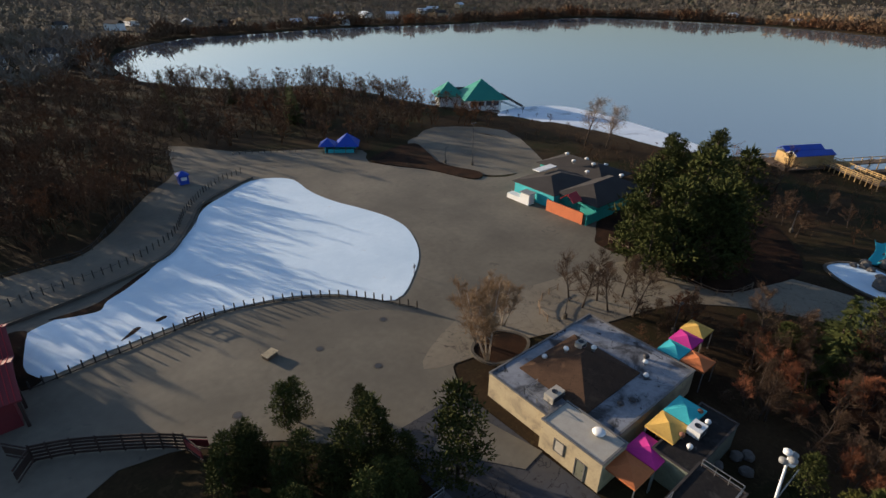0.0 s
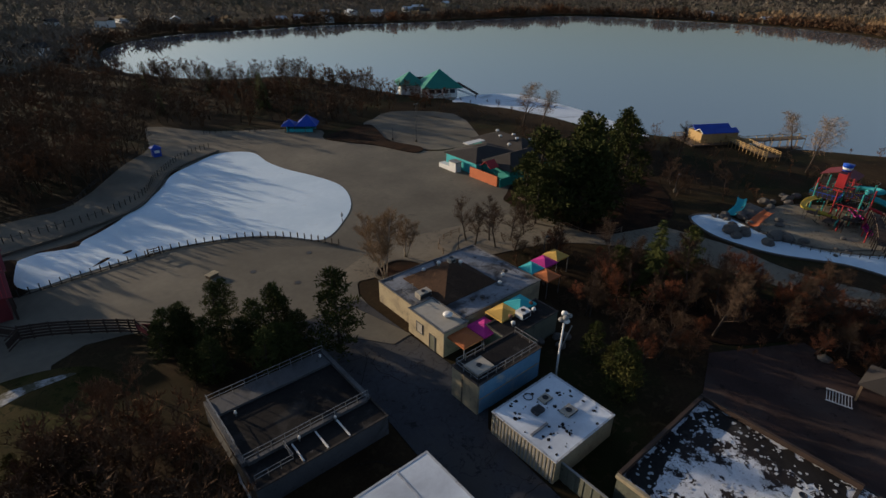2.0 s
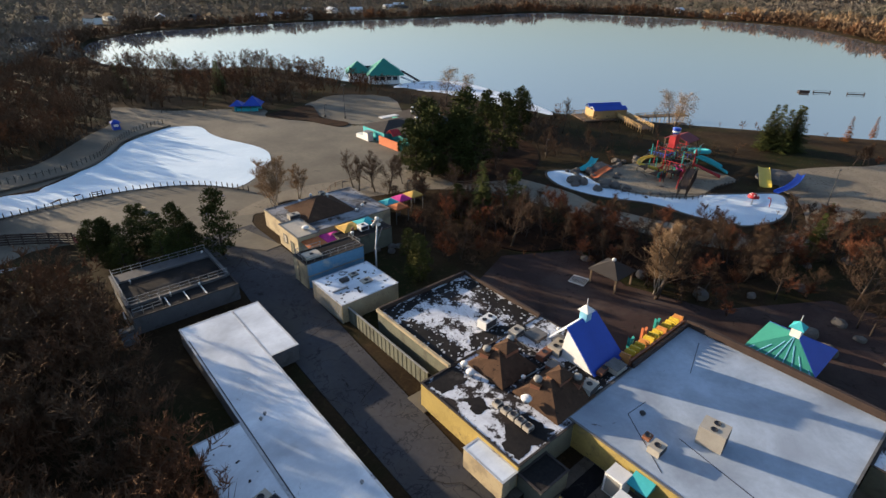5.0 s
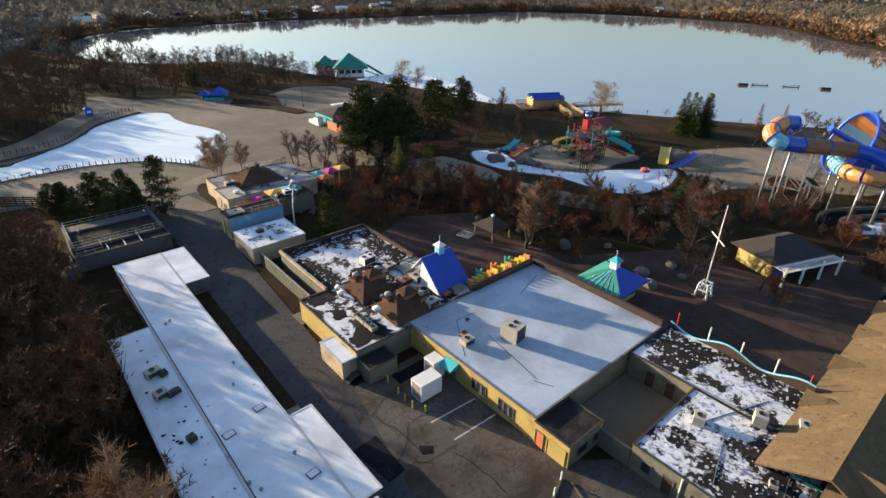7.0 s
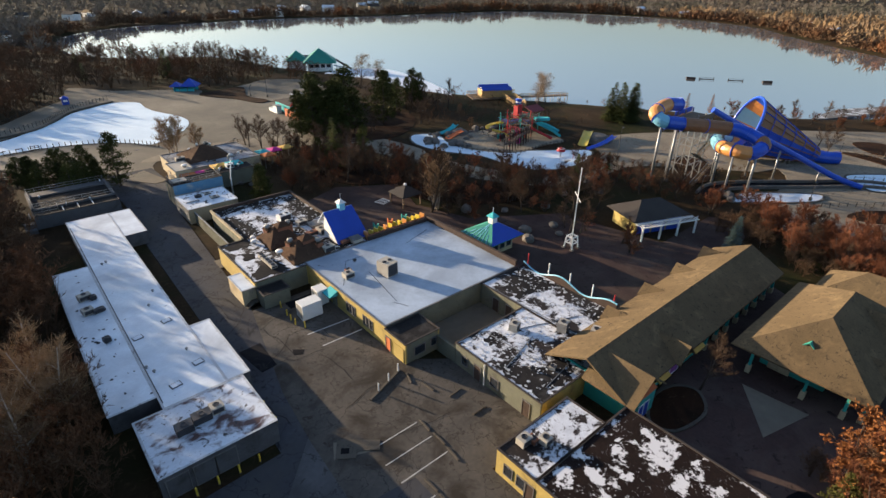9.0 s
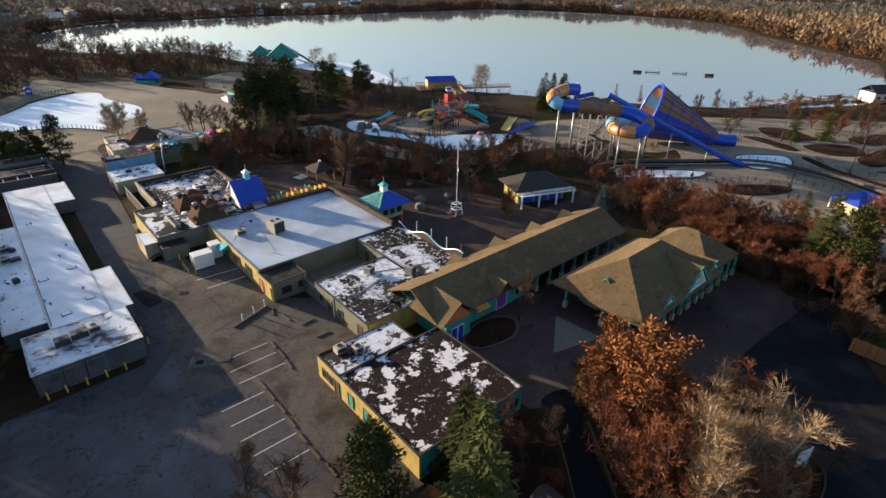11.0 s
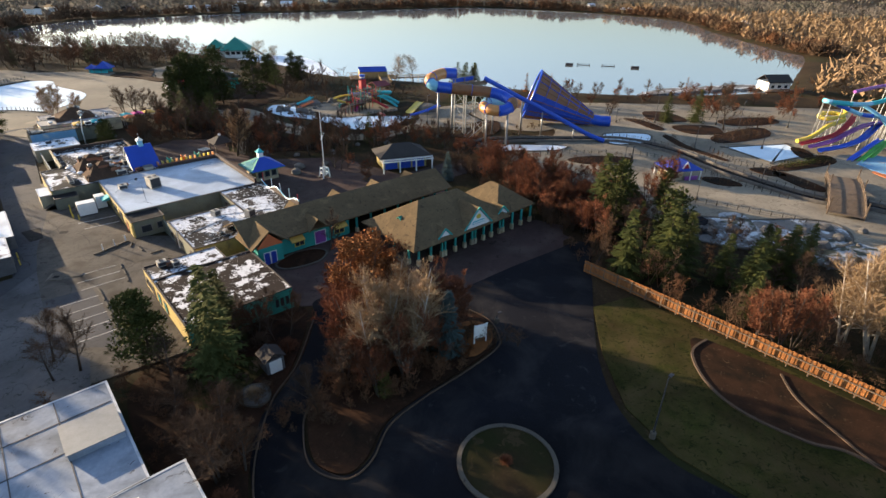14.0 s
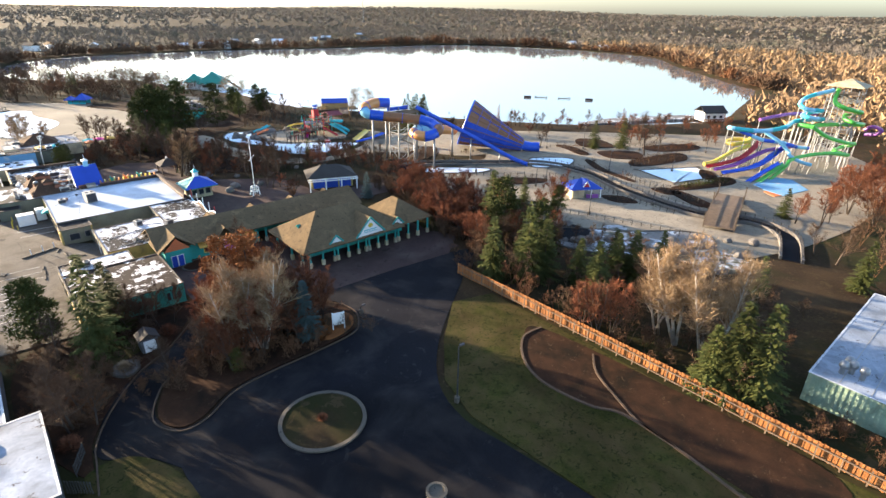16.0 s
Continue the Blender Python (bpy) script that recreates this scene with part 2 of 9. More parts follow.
M_wood = mat("weathered_wood", (0.17, 0.12, 0.08), (0.11, 0.08, 0.055), 1, 0.85)
M_wood_dark = mat("dark_stained_wood", (0.055, 0.035, 0.028), (0.035, 0.025, 0.02), 1, 0.8)
M_fence = mat("orange_brown_fence_board", (0.30, 0.122, 0.036), (0.22, 0.088, 0.027), 1, 0.85, vary=0.28, grime=(0.12, 0.06, 0.03), grime_size=0.7, grime_at=0.6)
M_post = mat("grey_timber_post", (0.0476, 0.0420, 0.0364), (0.0280, 0.0252, 0.0224), 0.6, 0.9)
M_steel = mat("galvanised_steel", (0.2800, 0.2856, 0.2912), (0.2240, 0.2296, 0.2352), 1, 0.45, metal=0.6)
M_dark_metal = mat("dark_metal", (0.045, 0.045, 0.05), (0.03, 0.03, 0.033), 1, 0.5)
M_unit = mat("beige_unit_metal", (0.42, 0.39, 0.33), (0.35, 0.32, 0.27), 0.8, 0.6)
M_rust = mat("rusty_unit_metal", (0.26, 0.11, 0.06), (0.18, 0.08, 0.05), 0.7, 0.8)
M_rock = mat("grey_boulder_rock", (0.1403, 0.1275, 0.1148), (0.0956, 0.0861, 0.0765), 0.8, 0.9, bump=0.5)
M_kerb = mat("pale_concrete_kerb", (0.092, 0.08, 0.064), (0.068, 0.06, 0.048), 1.5, 0.9, grime=(0.035, 0.03, 0.024), grime_size=0.6, grime_at=0.6)
M_line = mat("worn_white_line", (0.5, 0.5, 0.48), (0.36, 0.35, 0.33), 0.6, 0.85)
M_glass = mat("dark_window_glass", (0.03, 0.035, 0.045), (0.02, 0.024, 0.03), 1, 0.08, bump=0.0, spec=0.6)
M_blue = mat("blue_fibreglass", (0.012, 0.075, 0.52), (0.01, 0.06, 0.43), 2, 0.3, bump=0.02, spec=0.5)
M_cyan = mat("pale_blue_fibreglass", (0.22, 0.50, 0.66), (0.18, 0.43, 0.58), 2, 0.3, bump=0.02, spec=0.5)
M_orange = mat("orange_fibreglass", (0.55, 0.25, 0.075), (0.46, 0.20, 0.06), 2, 0.35, bump=0.02, spec=0.5)
M_brown = mat("brown_fibreglass_ribs", (0.24, 0.115, 0.055), (0.18, 0.085, 0.04), 2, 0.5, bump=0.05)
M_green = mat("green_fibreglass", (0.10, 0.45, 0.06), (0.08, 0.38, 0.05), 2, 0.3, bump=0.02, spec=0.5)
M_purple = mat("purple_fibreglass", (0.25, 0.07, 0.30), (0.2, 0.055, 0.25), 2, 0.35, bump=0.02, spec=0.5)
M_yellow_f = mat("yellow_fibreglass", (0.62, 0.46, 0.05), (0.52, 0.38, 0.04), 2, 0.35, bump=0.02, spec=0.5)
M_magenta = mat("magenta_canvas", (0.50, 0.03, 0.24), (0.42, 0.025, 0.2), 2, 0.8)
M_turq = mat("turquoise_canvas", (0.06, 0.42, 0.46), (0.05, 0.36, 0.4), 2, 0.8)
M_gold = mat("gold_canvas", (0.60, 0.38, 0.09), (0.5, 0.31, 0.07), 2, 0.8)
M_terra = mat("terracotta_canvas", (0.48, 0.15, 0.05), (0.4, 0.125, 0.04), 2, 0.8)
M_bark = mat("grey_brown_bark", (0.0714, 0.0536, 0.0416), (0.0476, 0.0357, 0.0286), 0.5, 0.9, vary=0.15)
M_twig = mat("brown_twigs", (0.0829, 0.0542, 0.0351), (0.0574, 0.0382, 0.0268), 1.5, 0.95, bump=0, vary=0.3, spec=0.06)
M_twig_red = mat("russet_twigs", (0.165, 0.066, 0.034), (0.115, 0.047, 0.026), 1.5, 0.95, bump=0, vary=0.35, spec=0.06)
M_birch_twig = mat("pale_brown_twigs", (0.30, 0.205, 0.12), (0.21, 0.145, 0.085), 1.5, 0.95, bump=0, vary=0.15, spec=0.06)
M_birch = mat("white_birch_bark", (0.42, 0.37, 0.31), (0.26, 0.225, 0.185), 0.5, 0.8, vary=0.15)
M_leaf_brown = mat("withered_brown_leaves", (0.2295, 0.0918, 0.0306), (0.1377, 0.0574, 0.0229), 1.0, 0.9, bump=0, vary=0.2, spec=0.06)
M_needle = mat("dark_green_needles", (0.034, 0.046, 0.014), (0.066, 0.068, 0.02), 1.0, 0.85, bump=0, vary=0.35, spec=0.06)
M_needle_blue = mat("blue_green_needles", (0.05, 0.075, 0.07), (0.07, 0.10, 0.095), 1.0, 0.85, bump=0, vary=0.1, spec=0.06)
M_needle_yel = mat("olive_needles", (0.05, 0.052, 0.015), (0.085, 0.08, 0.022), 1.0, 0.85, bump=0, vary=0.2, spec=0.06)
M_far = mat("far_bare_woods", (0.175, 0.148, 0.12), (0.13, 0.112, 0.093), 60, 0.95, bump=0, stain=(0.09, 0.094, 0.07), stain_size=90, stain_at=0.58, spec=0.06)

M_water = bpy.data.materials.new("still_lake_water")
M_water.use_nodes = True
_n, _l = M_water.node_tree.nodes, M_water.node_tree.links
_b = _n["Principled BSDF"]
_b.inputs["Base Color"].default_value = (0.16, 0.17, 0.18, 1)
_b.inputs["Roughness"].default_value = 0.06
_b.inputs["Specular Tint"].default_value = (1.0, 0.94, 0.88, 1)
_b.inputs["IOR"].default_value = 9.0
_g = _n.new("ShaderNodeNewGeometry")
_t = _n.new("ShaderNodeTexNoise")
_t.inputs["Scale"].default_value, _t.inputs["Detail"].default_value = 0.02, 4
_l.new(_g.outputs["Position"], _t.inputs["Vector"])
_r = _n.new("ShaderNodeMapRange")
_r.inputs["From Min"].default_value, _r.inputs["From Max"].default_value = 0.35, 0.7
_r.inputs["To Min"].default_value, _r.inputs["To Max"].default_value = 0.015, 0.06
_l.new(_t.outputs[0], _r.inputs["Value"])
_l.new(_r.outputs["Result"], _b.inputs["Roughness"])
_t2 = _n.new("ShaderNodeTexNoise")
_t2.inputs["Scale"].default_value, _t2.inputs["Detail"].default_value = 0.8, 2
_l.new(_g.outputs["Position"], _t2.inputs["Vector"])
_bp = _n.new("ShaderNodeBump")
_bp.inputs["Strength"].default_value, _bp.inputs["Distance"].default_value = 0.03, 0.05
_l.new(_t2.outputs[0], _bp.inputs["Height"])
_l.new(_bp.outputs[0], _b.inputs["Normal"])


# ---- mesh tools ----
class Shape:
    """Gathers vertices and faces of one part."""

    def __init__(self):
        self.v, self.f, self.smooth = [], [], False

    def add(self, verts, faces):
        k = len(self.v)
        self.v += [tuple(p) for p in verts]
        self.f += [tuple(i + k for i in f) for f in faces]
        return self

    def box(self, x0, x1, y0, y1, z0, z1):
        v = [(x, y, z) for z in (z0, z1) for x, y in ((x0, y0), (x1, y0), (x1, y1), (x0, y1))]
        return self.add(v, [(3, 2, 1, 0), (4, 5, 6, 7), (0, 1, 5, 4), (1, 2, 6, 5), (2, 3, 7, 6), (3, 0, 4, 7)])

    def beam(self, a, b, w, h=None):
        """A square bar from a to b."""
        a, b, h = Vector(a), Vector(b), h or w
        d = (b - a).normalized()
        s = d.cross(Vector((0, 0, 1)))
        s = s.normalized() if s.length > 1e-4 else Vector((1, 0, 0))
        u = s.cross(d)
        o = [s * (w / 2) * i + u * (h / 2) * j for i, j in ((-1, -1), (1, -1), (1, 1), (-1, 1))]
        v = [a + k for k in o] + [b + k for k in o]
        return self.add(v, [(0, 1, 2, 3), (7, 6, 5, 4), (0, 4, 5, 1), (1, 5, 6, 2), (2, 6, 7, 3), (3, 7, 4, 0)])

    def prism(self, pts, z0, z1):
        """An upright prism over an outline, anticlockwise."""
        n = len(pts)
        if sum(pts[i][0] * pts[(i + 1) % n][1] - pts[(i + 1) % n][0] * pts[i][1] for i in range(n)) < 0:
            pts = pts[::-1]
        v = [(x, y, z0) for x, y in pts] + [(x, y, z1) for x, y in pts]
        return self.add(v, [tuple(range(n, 2 * n)), tuple(range(n))[::-1]] + [(i, (i + 1) % n, n + (i + 1) % n, n + i) for i in range(n)])

    def tube(self, path, r, n=10, caps=True, r1=None):
        """A round tube along a path; r may taper to r1."""
        path = [Vector(p) for p in path]
        k, m = len(self.v), len(path)
        side = None
        for i, p in enumerate(path):
            d = (path[min(i + 1, m - 1)] - path[max(i - 1, 0)]).normalized()
            if side is None:
                side = d.cross(Vector((0, 0, 1)))
                side = side if side.length > 0.01 else Vector((1, 0, 0))
            side = (side - d * side.dot(d)).normalized()
            up = d.cross(side)
            rr = r if r1 is None else r + (r1 - r) * i / (m - 1)
            self.v += [tuple(p + (side * math.cos(a) + up * math.sin(a)) * rr) for a in (2 * math.pi * j / n for j in range(n))]
        for i in range(m - 1):
            for j in range(n):
                a, b = k + i * n + j, k + i * n + (j + 1) % n
                self.f.append((a, b, b + n, a + n))
        if caps:
            self.f.append(tuple(k + j for j in range(n))[::-1])
            self.f.append(tuple(k + (m - 1) * n + j for j in range(n)))
        return self

    def lathe(self, prof, n=16, at=(0, 0)):
        """A turned form from (radius, height) steps."""
        k = len(self.v)
        for r, z in prof:
            self.v += [(at[0] + r * math.cos(2 * math.pi * j / n), at[1] + r * math.sin(2 * math.pi * j / n), z) for j in range(n)]
        for i in range(len(prof) - 1):
            for j in range(n):
                a, b = k + i * n + j, k + i * n + (j + 1) % n
                self.f.append((a, b, b + n, a + n))
        self.f.append(tuple(k + j for j in range(n))[::-1])
        self.f.append(tuple(k + (len(prof) - 1) * n + j for j in range(n)))
        return self

    def hip(self, x0, x1, y0, y1, z, rise, eave=0.18, run=None):
        """A hipped roof with a thick eave; run: how far the ridge's ends stand in from the hips."""
        w, d = x1 - x0, y1 - y0
        run = run if run is not None else min(w, d) / 2
        cx, cy = (x0 + x1) / 2, (y0 + y1) / 2
        if w >= d:
            a, b = (x0 + run, cy), (x1 - run, cy)
        else:
            a, b = (cx, y0 + run), (cx, y1 - run)
        v = [(x0, y0, z), (x1, y0, z), (x1, y1, z), (x0, y1, z)]
        v += [(x, y, z + eave) for x, y, _ in v] + [(*a, z + rise), (*b, z + rise)]
        f = [(3, 2, 1, 0), (0, 1, 5, 4), (1, 2, 6, 5), (2, 3, 7, 6), (3, 0, 4, 7)]
        f += [(4, 5, 9, 8), (5, 6, 9), (6, 7, 8, 9), (7, 4, 8)] if w >= d else [(4, 5, 8), (5, 6, 9, 8), (6, 7, 9), (7, 4, 8, 9)]
        return self.add(v, f)

    def gable(self, x0, x1, y0, y1, z, rise, axis="x", thick=0.2):
        """A gabled roof of two thick slopes; axis: the ridge's way."""
        if axis == "x":
            cy = (y0 + y1) / 2
            sec = [(y0, z), (cy, z + rise), (y1, z), (y1, z + thick), (cy, z + rise + thick), (y0, z + thick)]
            v = [(x0, *s) for s in sec] + [(x1, *s) for s in sec]
        else:
            cx = (x0 + x1) / 2
            sec = [(x0, z), (cx, z + rise), (x1, z), (x1, z + thick), (cx, z + rise + thick), (x0, z + thick)]
            v = [(s[0], y1, s[1]) for s in sec] + [(s[0], y0, s[1]) for s in sec]
        f = [(0, 1, 7, 6), (1, 2, 8, 7), (2, 3, 9, 8), (3, 4, 10, 9), (4, 5, 11, 10), (5, 0, 6, 11), (0, 5, 4, 1), (1, 4, 3, 2), (6, 7, 10, 11), (7, 8, 9, 10)]
        return self.add(v, [g[::-1] for g in f])


def thing(name, at, label, category, group="", turn=0.0, kind=""):
    e = new(name)
    e.empty_display_size = 0.5
    e.matrix_basis = pose(*at, 0, 0, turn)
    return tagged(e, label, category, group, kind)


def mesh_of(shape, material, name, smooth=False):
    me = bpy.data.meshes.new(name)
    me.from_pydata(shape.v, [], shape.f)
    if smooth:
        me.polygons.foreach_set("use_smooth", [True] * len(me.polygons))
    for one in material if isinstance(material, (list, tuple)) else [material]:
        me.materials.append(one)
    me.update()
    return me


def part(name, shape, material, parent=None, label="", smooth=False, at=None):
    """Links a shape as one mesh, in its parent's own axes; at: the world's origin in which the shape was drawn."""
    if at is not None:
        shape.v = [(x - at[0], y - at[1], z - at[2]) for x, y, z in shape.v]
    ob = new(name, mesh_of(shape, material, name, smooth))
    ob.parent = parent
    if label:
        ob["label"] = label
    return ob


def shared(name, mesh, parent, m=None, label=""):
    ob = new(name, mesh)
    ob.parent = parent
    if m is not None:
        ob.matrix_basis = m
    if label:
        ob["label"] = label
    return ob


def structure(name, shape, material, label, category="", kind="structure", smooth=False):
    ob = part(name, shape, material, smooth=smooth)
    return tagged(ob, label, category or name.replace("_", " "), kind=kind)


def curve_through(pts, closed=True, step=6):
    """A smooth line through a few points."""
    n, out = len(pts), []
    for i in range(n if closed else n - 1):
        p = [Vector(pts[(i + k) % n] if closed else pts[min(max(i + k, 0), n - 1)]) for k in (-1, 0, 1, 2)]
        for j in range(step):
            t = j / step
            q = 0.5 * (2 * p[1] + (p[2] - p[0]) * t + (2 * p[0] - 5 * p[1] + 4 * p[2] - p[3]) * t * t + (3 * p[1] - p[0] - 3 * p[2] + p[3]) * t ** 3)
            out.append(tuple(q))
    if not closed:
        out.append(tuple(pts[-1]))
    return out


def inside(x, y, poly):
    hit, n = False, len(poly)
    for i in range(n):
        (x0, y0), (x1, y1) = poly[i], poly[(i + 1) % n]
        if (y0 > y) != (y1 > y) and x < (x1 - x0) * (y - y0) / (y1 - y0) + x0:
            hit = not hit
    return hit


def ribbon(path, w, z0, z1, closed=False):
    """A strip of width w along a flat path, from z0 up to z1."""
    s, n = Shape(), len(path)
    P = [Vector(p[:2]) for p in path]
    for i in range(n):
        a = P[(i - 1) % n] if closed else P[max(i - 1, 0)]
        b = P[(i + 1) % n] if closed else P[min(i + 1, n - 1)]
        d = (b - a).normalized()
        o = Vector((-d.y, d.x)) * w / 2
        for q, z in ((P[i] + o, z0), (P[i] + o, z1), (P[i] - o, z1), (P[i] - o, z0)):
            s.v.append((q.x, q.y, z))
    for i in range(n if closed else n - 1):
        a, b = 4 * i, 4 * ((i + 1) % n)
        for j in range(3):
            s.f.append((a + j, b + j, b + j + 1, a + j + 1))
    if not closed:
        s.f += [(0, 1, 2, 3), (4 * n - 1, 4 * n - 2, 4 * n - 3, 4 * n - 4)]
    return s


# ---- land and water ----
LAKE = curve_through([(50, 290), (62, 252), (85, 226), (113, 215), (126, 158), (140, 128), (150, 95), (152, 62), (186, 5), (205, -24), (235, -56), (283, -80), (330, -72),
                      (411, -50), (432, -28), (518, 55), (604, 131), (623, 230), (600, 330), (560, 400), (488, 410), (414, 415), (323, 425), (248, 440), (162, 430), (115, 425), (63, 370)], True, 4)
BEACH = curve_through([(131, 127), (130, 108), (127, 92), (133, 70), (147, 55), (156, 75), (161, 96), (162, 122), (146, 132)], True, 5)


def ground_lines(marks):
    out = []
    for (a, b), step in marks:
        out += list(np.arange(a, b, step))
    return np.array(out + [marks[-1][0][1]])


def build_ground():
    xs = ground_lines([((-4500, -1000), 250), ((-1000, -100), 60), ((-100, 700), 5), ((700, 1500), 50), ((1500, 4500), 200)])
    ys = ground_lines([((-1500, -220), 80), ((-220, 480), 5), ((480, 1500), 50), ((1500, 4500), 200)])
    X, Y = np.meshgrid(xs, ys)
    lake = np.array(LAKE)
    a, b = lake, np.roll(lake, -1, 0)
    P = np.stack([X.ravel(), Y.ravel()], 1)
    best = np.full(len(P), 1e9)
    hit = np.zeros(len(P), bool)
    for (x0, y0), (x1, y1) in zip(a, b):
        d = np.array([x1 - x0, y1 - y0])
        t = np.clip(((P - (x0, y0)) @ d) / (d @ d), 0, 1)
        best = np.minimum(best, np.hypot(*(P - (x0, y0) - t[:, None] * d).T))
        if y0 != y1:
            hit ^= ((y0 > P[:, 1]) != (y1 > P[:, 1])) & (P[:, 0] < (x1 - x0) * (P[:, 1] - y0) / (y1 - y0) + x0)
    sd = np.where(hit, -best, best)
    Z = np.interp(sd, [-40, -6, 0, 7, 30], [-5, -2.4, -1.15, -0.05, -0.03])
    R = np.hypot(P[:, 0] - 60, P[:, 1])
    far = np.clip((R - 900) / 3000, 0, 1)
    Z += far * 50 * (0.55 + 0.45 * np.sin(P[:, 0] / 700 + 1.0) * np.cos(P[:, 1] / 900)) + np.clip((R - 620) / 800, 0, 1) * 3 * np.sin(P[:, 0] / 130) * np.cos(P[:, 1] / 150)
    s = Shape()
    s.v = np.column_stack([P, Z]).tolist()
    nx = len(xs)
    s.f = [(j * nx + i, j * nx + i + 1, (j + 1) * nx + i + 1, (j + 1) * nx + i) for j in range(len(ys) - 1) for i in range(nx - 1)]
    structure("ground", s, M_ground, "dry brown winter grass and leaf litter ground", smooth=True)


build_ground()
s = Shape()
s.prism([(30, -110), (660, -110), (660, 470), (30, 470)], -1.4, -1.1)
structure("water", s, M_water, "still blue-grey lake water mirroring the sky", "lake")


def slab(name, pts, z, material, label, category="", smooth=True, closed_step=5):
    pts = curve_through(pts, True, closed_step) if smooth else pts
    s = Shape()
    s.prism(pts, -0.25, z)
    return structure(name, s, material, label, category)


# plaza round the wave pool, roads and yards
slab("plaza_paving", [(-60, 20), (-60, 92), (-8, 98), (5, 100), (19, 121), (28, 133), (33, 156), (46, 140), (61, 131), (73, 121), (69, 111), (78, 98), (86, 84),
                      (96, 84), (112, 105), (106, 122), (92, 121), (104, 128), (119, 112), (105, 84), (96, 70), (88, 56), (80, 50), (78, 44), (76, 34), (72, 30), (64, 38), (56, 42.5), (46, 42), (34, 38), (31, 30), (22, 32), (8, 44), (-5, 45), (-12, 20)],
     0.03, M_concrete, "pale weathered concrete plaza with sandy stains", "paving", True, 3)
slab("court_paving", [(87, 85), (100, 84), (111, 101), (110, 116), (105, 123), (92, 122.4), (86, 117), (83.4, 100)], 0.036, M_concrete, "grey concrete court beside the snack bar", "paving")
slab("road", [(21, 34), (32, 34), (33, 8), (29, 4), (27, -26), (26, -40), (22, -58), (20, -75), (15, -110), (-4, -110), (-1, -75), (4, -66.5), (18, -66), (19.5, -40), (20, -10), (21.5, 12)], 0.06, M_asphalt,
     "worn grey asphalt service road with cracks", "road", False)
slab("parking_lot", [(20, -75), (22, -58), (26, -40), (36, -40), (36, -62), (41, -66), (41, -81), (33, -81), (33, -101), (22, -100), (15, -110), (16, -90)], 0.09, M_lot, "stained grey concrete parking yard", "yard", False)
slab("promenade", [(47.5, -38), (47, -10), (60, -5), (72, -12), (68, -24), (72, -36), (88, -46), (92, -66), (110, -66), (116, -75), (96, -75), (90, -88), (97, -90), (96, -112), (66, -112), (48, -101), (48, -86), (89, -84), (89, -75), (62, -75), (61, -37)],
     0.05, M_paver, "brown brick paver promenade", "paving", False)
slab("garden_path", [(31, 40), (44, 46), (60, 44), (75, 40), (88, 27), (93, 8), (92, -4), (97, -20), (104, -31), (114, -34), (128, -28), (134, -22), (150, -20), (172, -36), (176, -60), (150, -62), (140, -52), (128, -40), (118, -38), (104, -38), (94, -30), (88, -18), (84, 0), (80, 15), (70, 27), (56, 32), (46, 36)],
     0.04, M_concrete2, "sandy concrete walkway beside the splash pool", "path")
slab("pool_deck", [(150, -25), (178, -36), (205, -58), (240, -92), (262, -120), (240, -150), (200, -160), (165, -160), (132, -150), (118, -128), (114, -108), (112, -90), (118, -74), (132, -70), (150, -66), (160, -50), (148, -36)],
     0.045, M_concrete2, "pale concrete water park deck", "paving")
slab("driveway", [(66, -112), (96, -114), (88, -122), (80, -128), (71, -135), (65, -142), (63, -149), (64, -156), (66, -175), (64, -200), (20, -200), (36, -142), (30, -129), (30, -126), (33, -119), (37, -115.8), (42, -112), (48, -105), (50, -101), (54, -102), (51, -106), (44.4, -114.4), (39, -119.2), (37.2, -122), (36, -126), (37.5, -129.5), (40.5, -129.4),
                  (44.5, -126.8), (50, -126), (57, -126), (62.5, -125.3), (65.8, -121.5), (65.5, -116)], 0.07, M_asphalt_new, "dark smooth asphalt entrance drive", "road", True, 4)
slab("lawn", [(80, -128), (87, -130), (87, -150), (86.5, -176), (88, -200), (67, -200), (66, -172), (64.5, -155), (64, -149), (66, -142), (72, -135)], 0.1, M_grass, "mown yellow-green winter lawn", "lawn", False)
slab("lawn_west", [(27, -134), (29, -130), (33, -131), (36, -138), (35, -150), (26, -150)], 0.1, M_grass, "patchy winter lawn by the drive", "lawn")
slab("meadow", [(-32, 26), (-30, 42), (-12, 45), (-3, 43), (1, 37), (-4, 31), (-14, 26)], 0.06, M_grass, "rough winter grass slope", "lawn")
slab("shore_ice", BEACH, -0.7, M_ice, "white ice and old snow along the lake shore", "ice", False)


# ---- the wave pool ----
POOL = curve_through([(-6.5, 77), (-5.6, 67.5), (2, 67.8), (12.5, 68.3), (19, 67.3), (26, 65), (31.6, 61.2), (37.2, 54.8), (44.7, 59.8), (49.9, 65.8), (53.2, 73.6), (53.4, 80), (51.5, 87), (49, 94), (47.7, 102), (48, 111), (44.5, 115.2), (39.5, 116),
                      (32.6, 111.5), (26.3, 106.5), (21.6, 98.5), (16.8, 92.1), (9.8, 85.3), (5.6, 82.3), (2.3, 80.1), (-2.8, 79.8)], True, 4)
s = Shape()
s.prism(POOL, -0.2, 0.1)
structure("wave_pool", s, M_snow, "empty wave pool floor under smooth white snow", "pool")


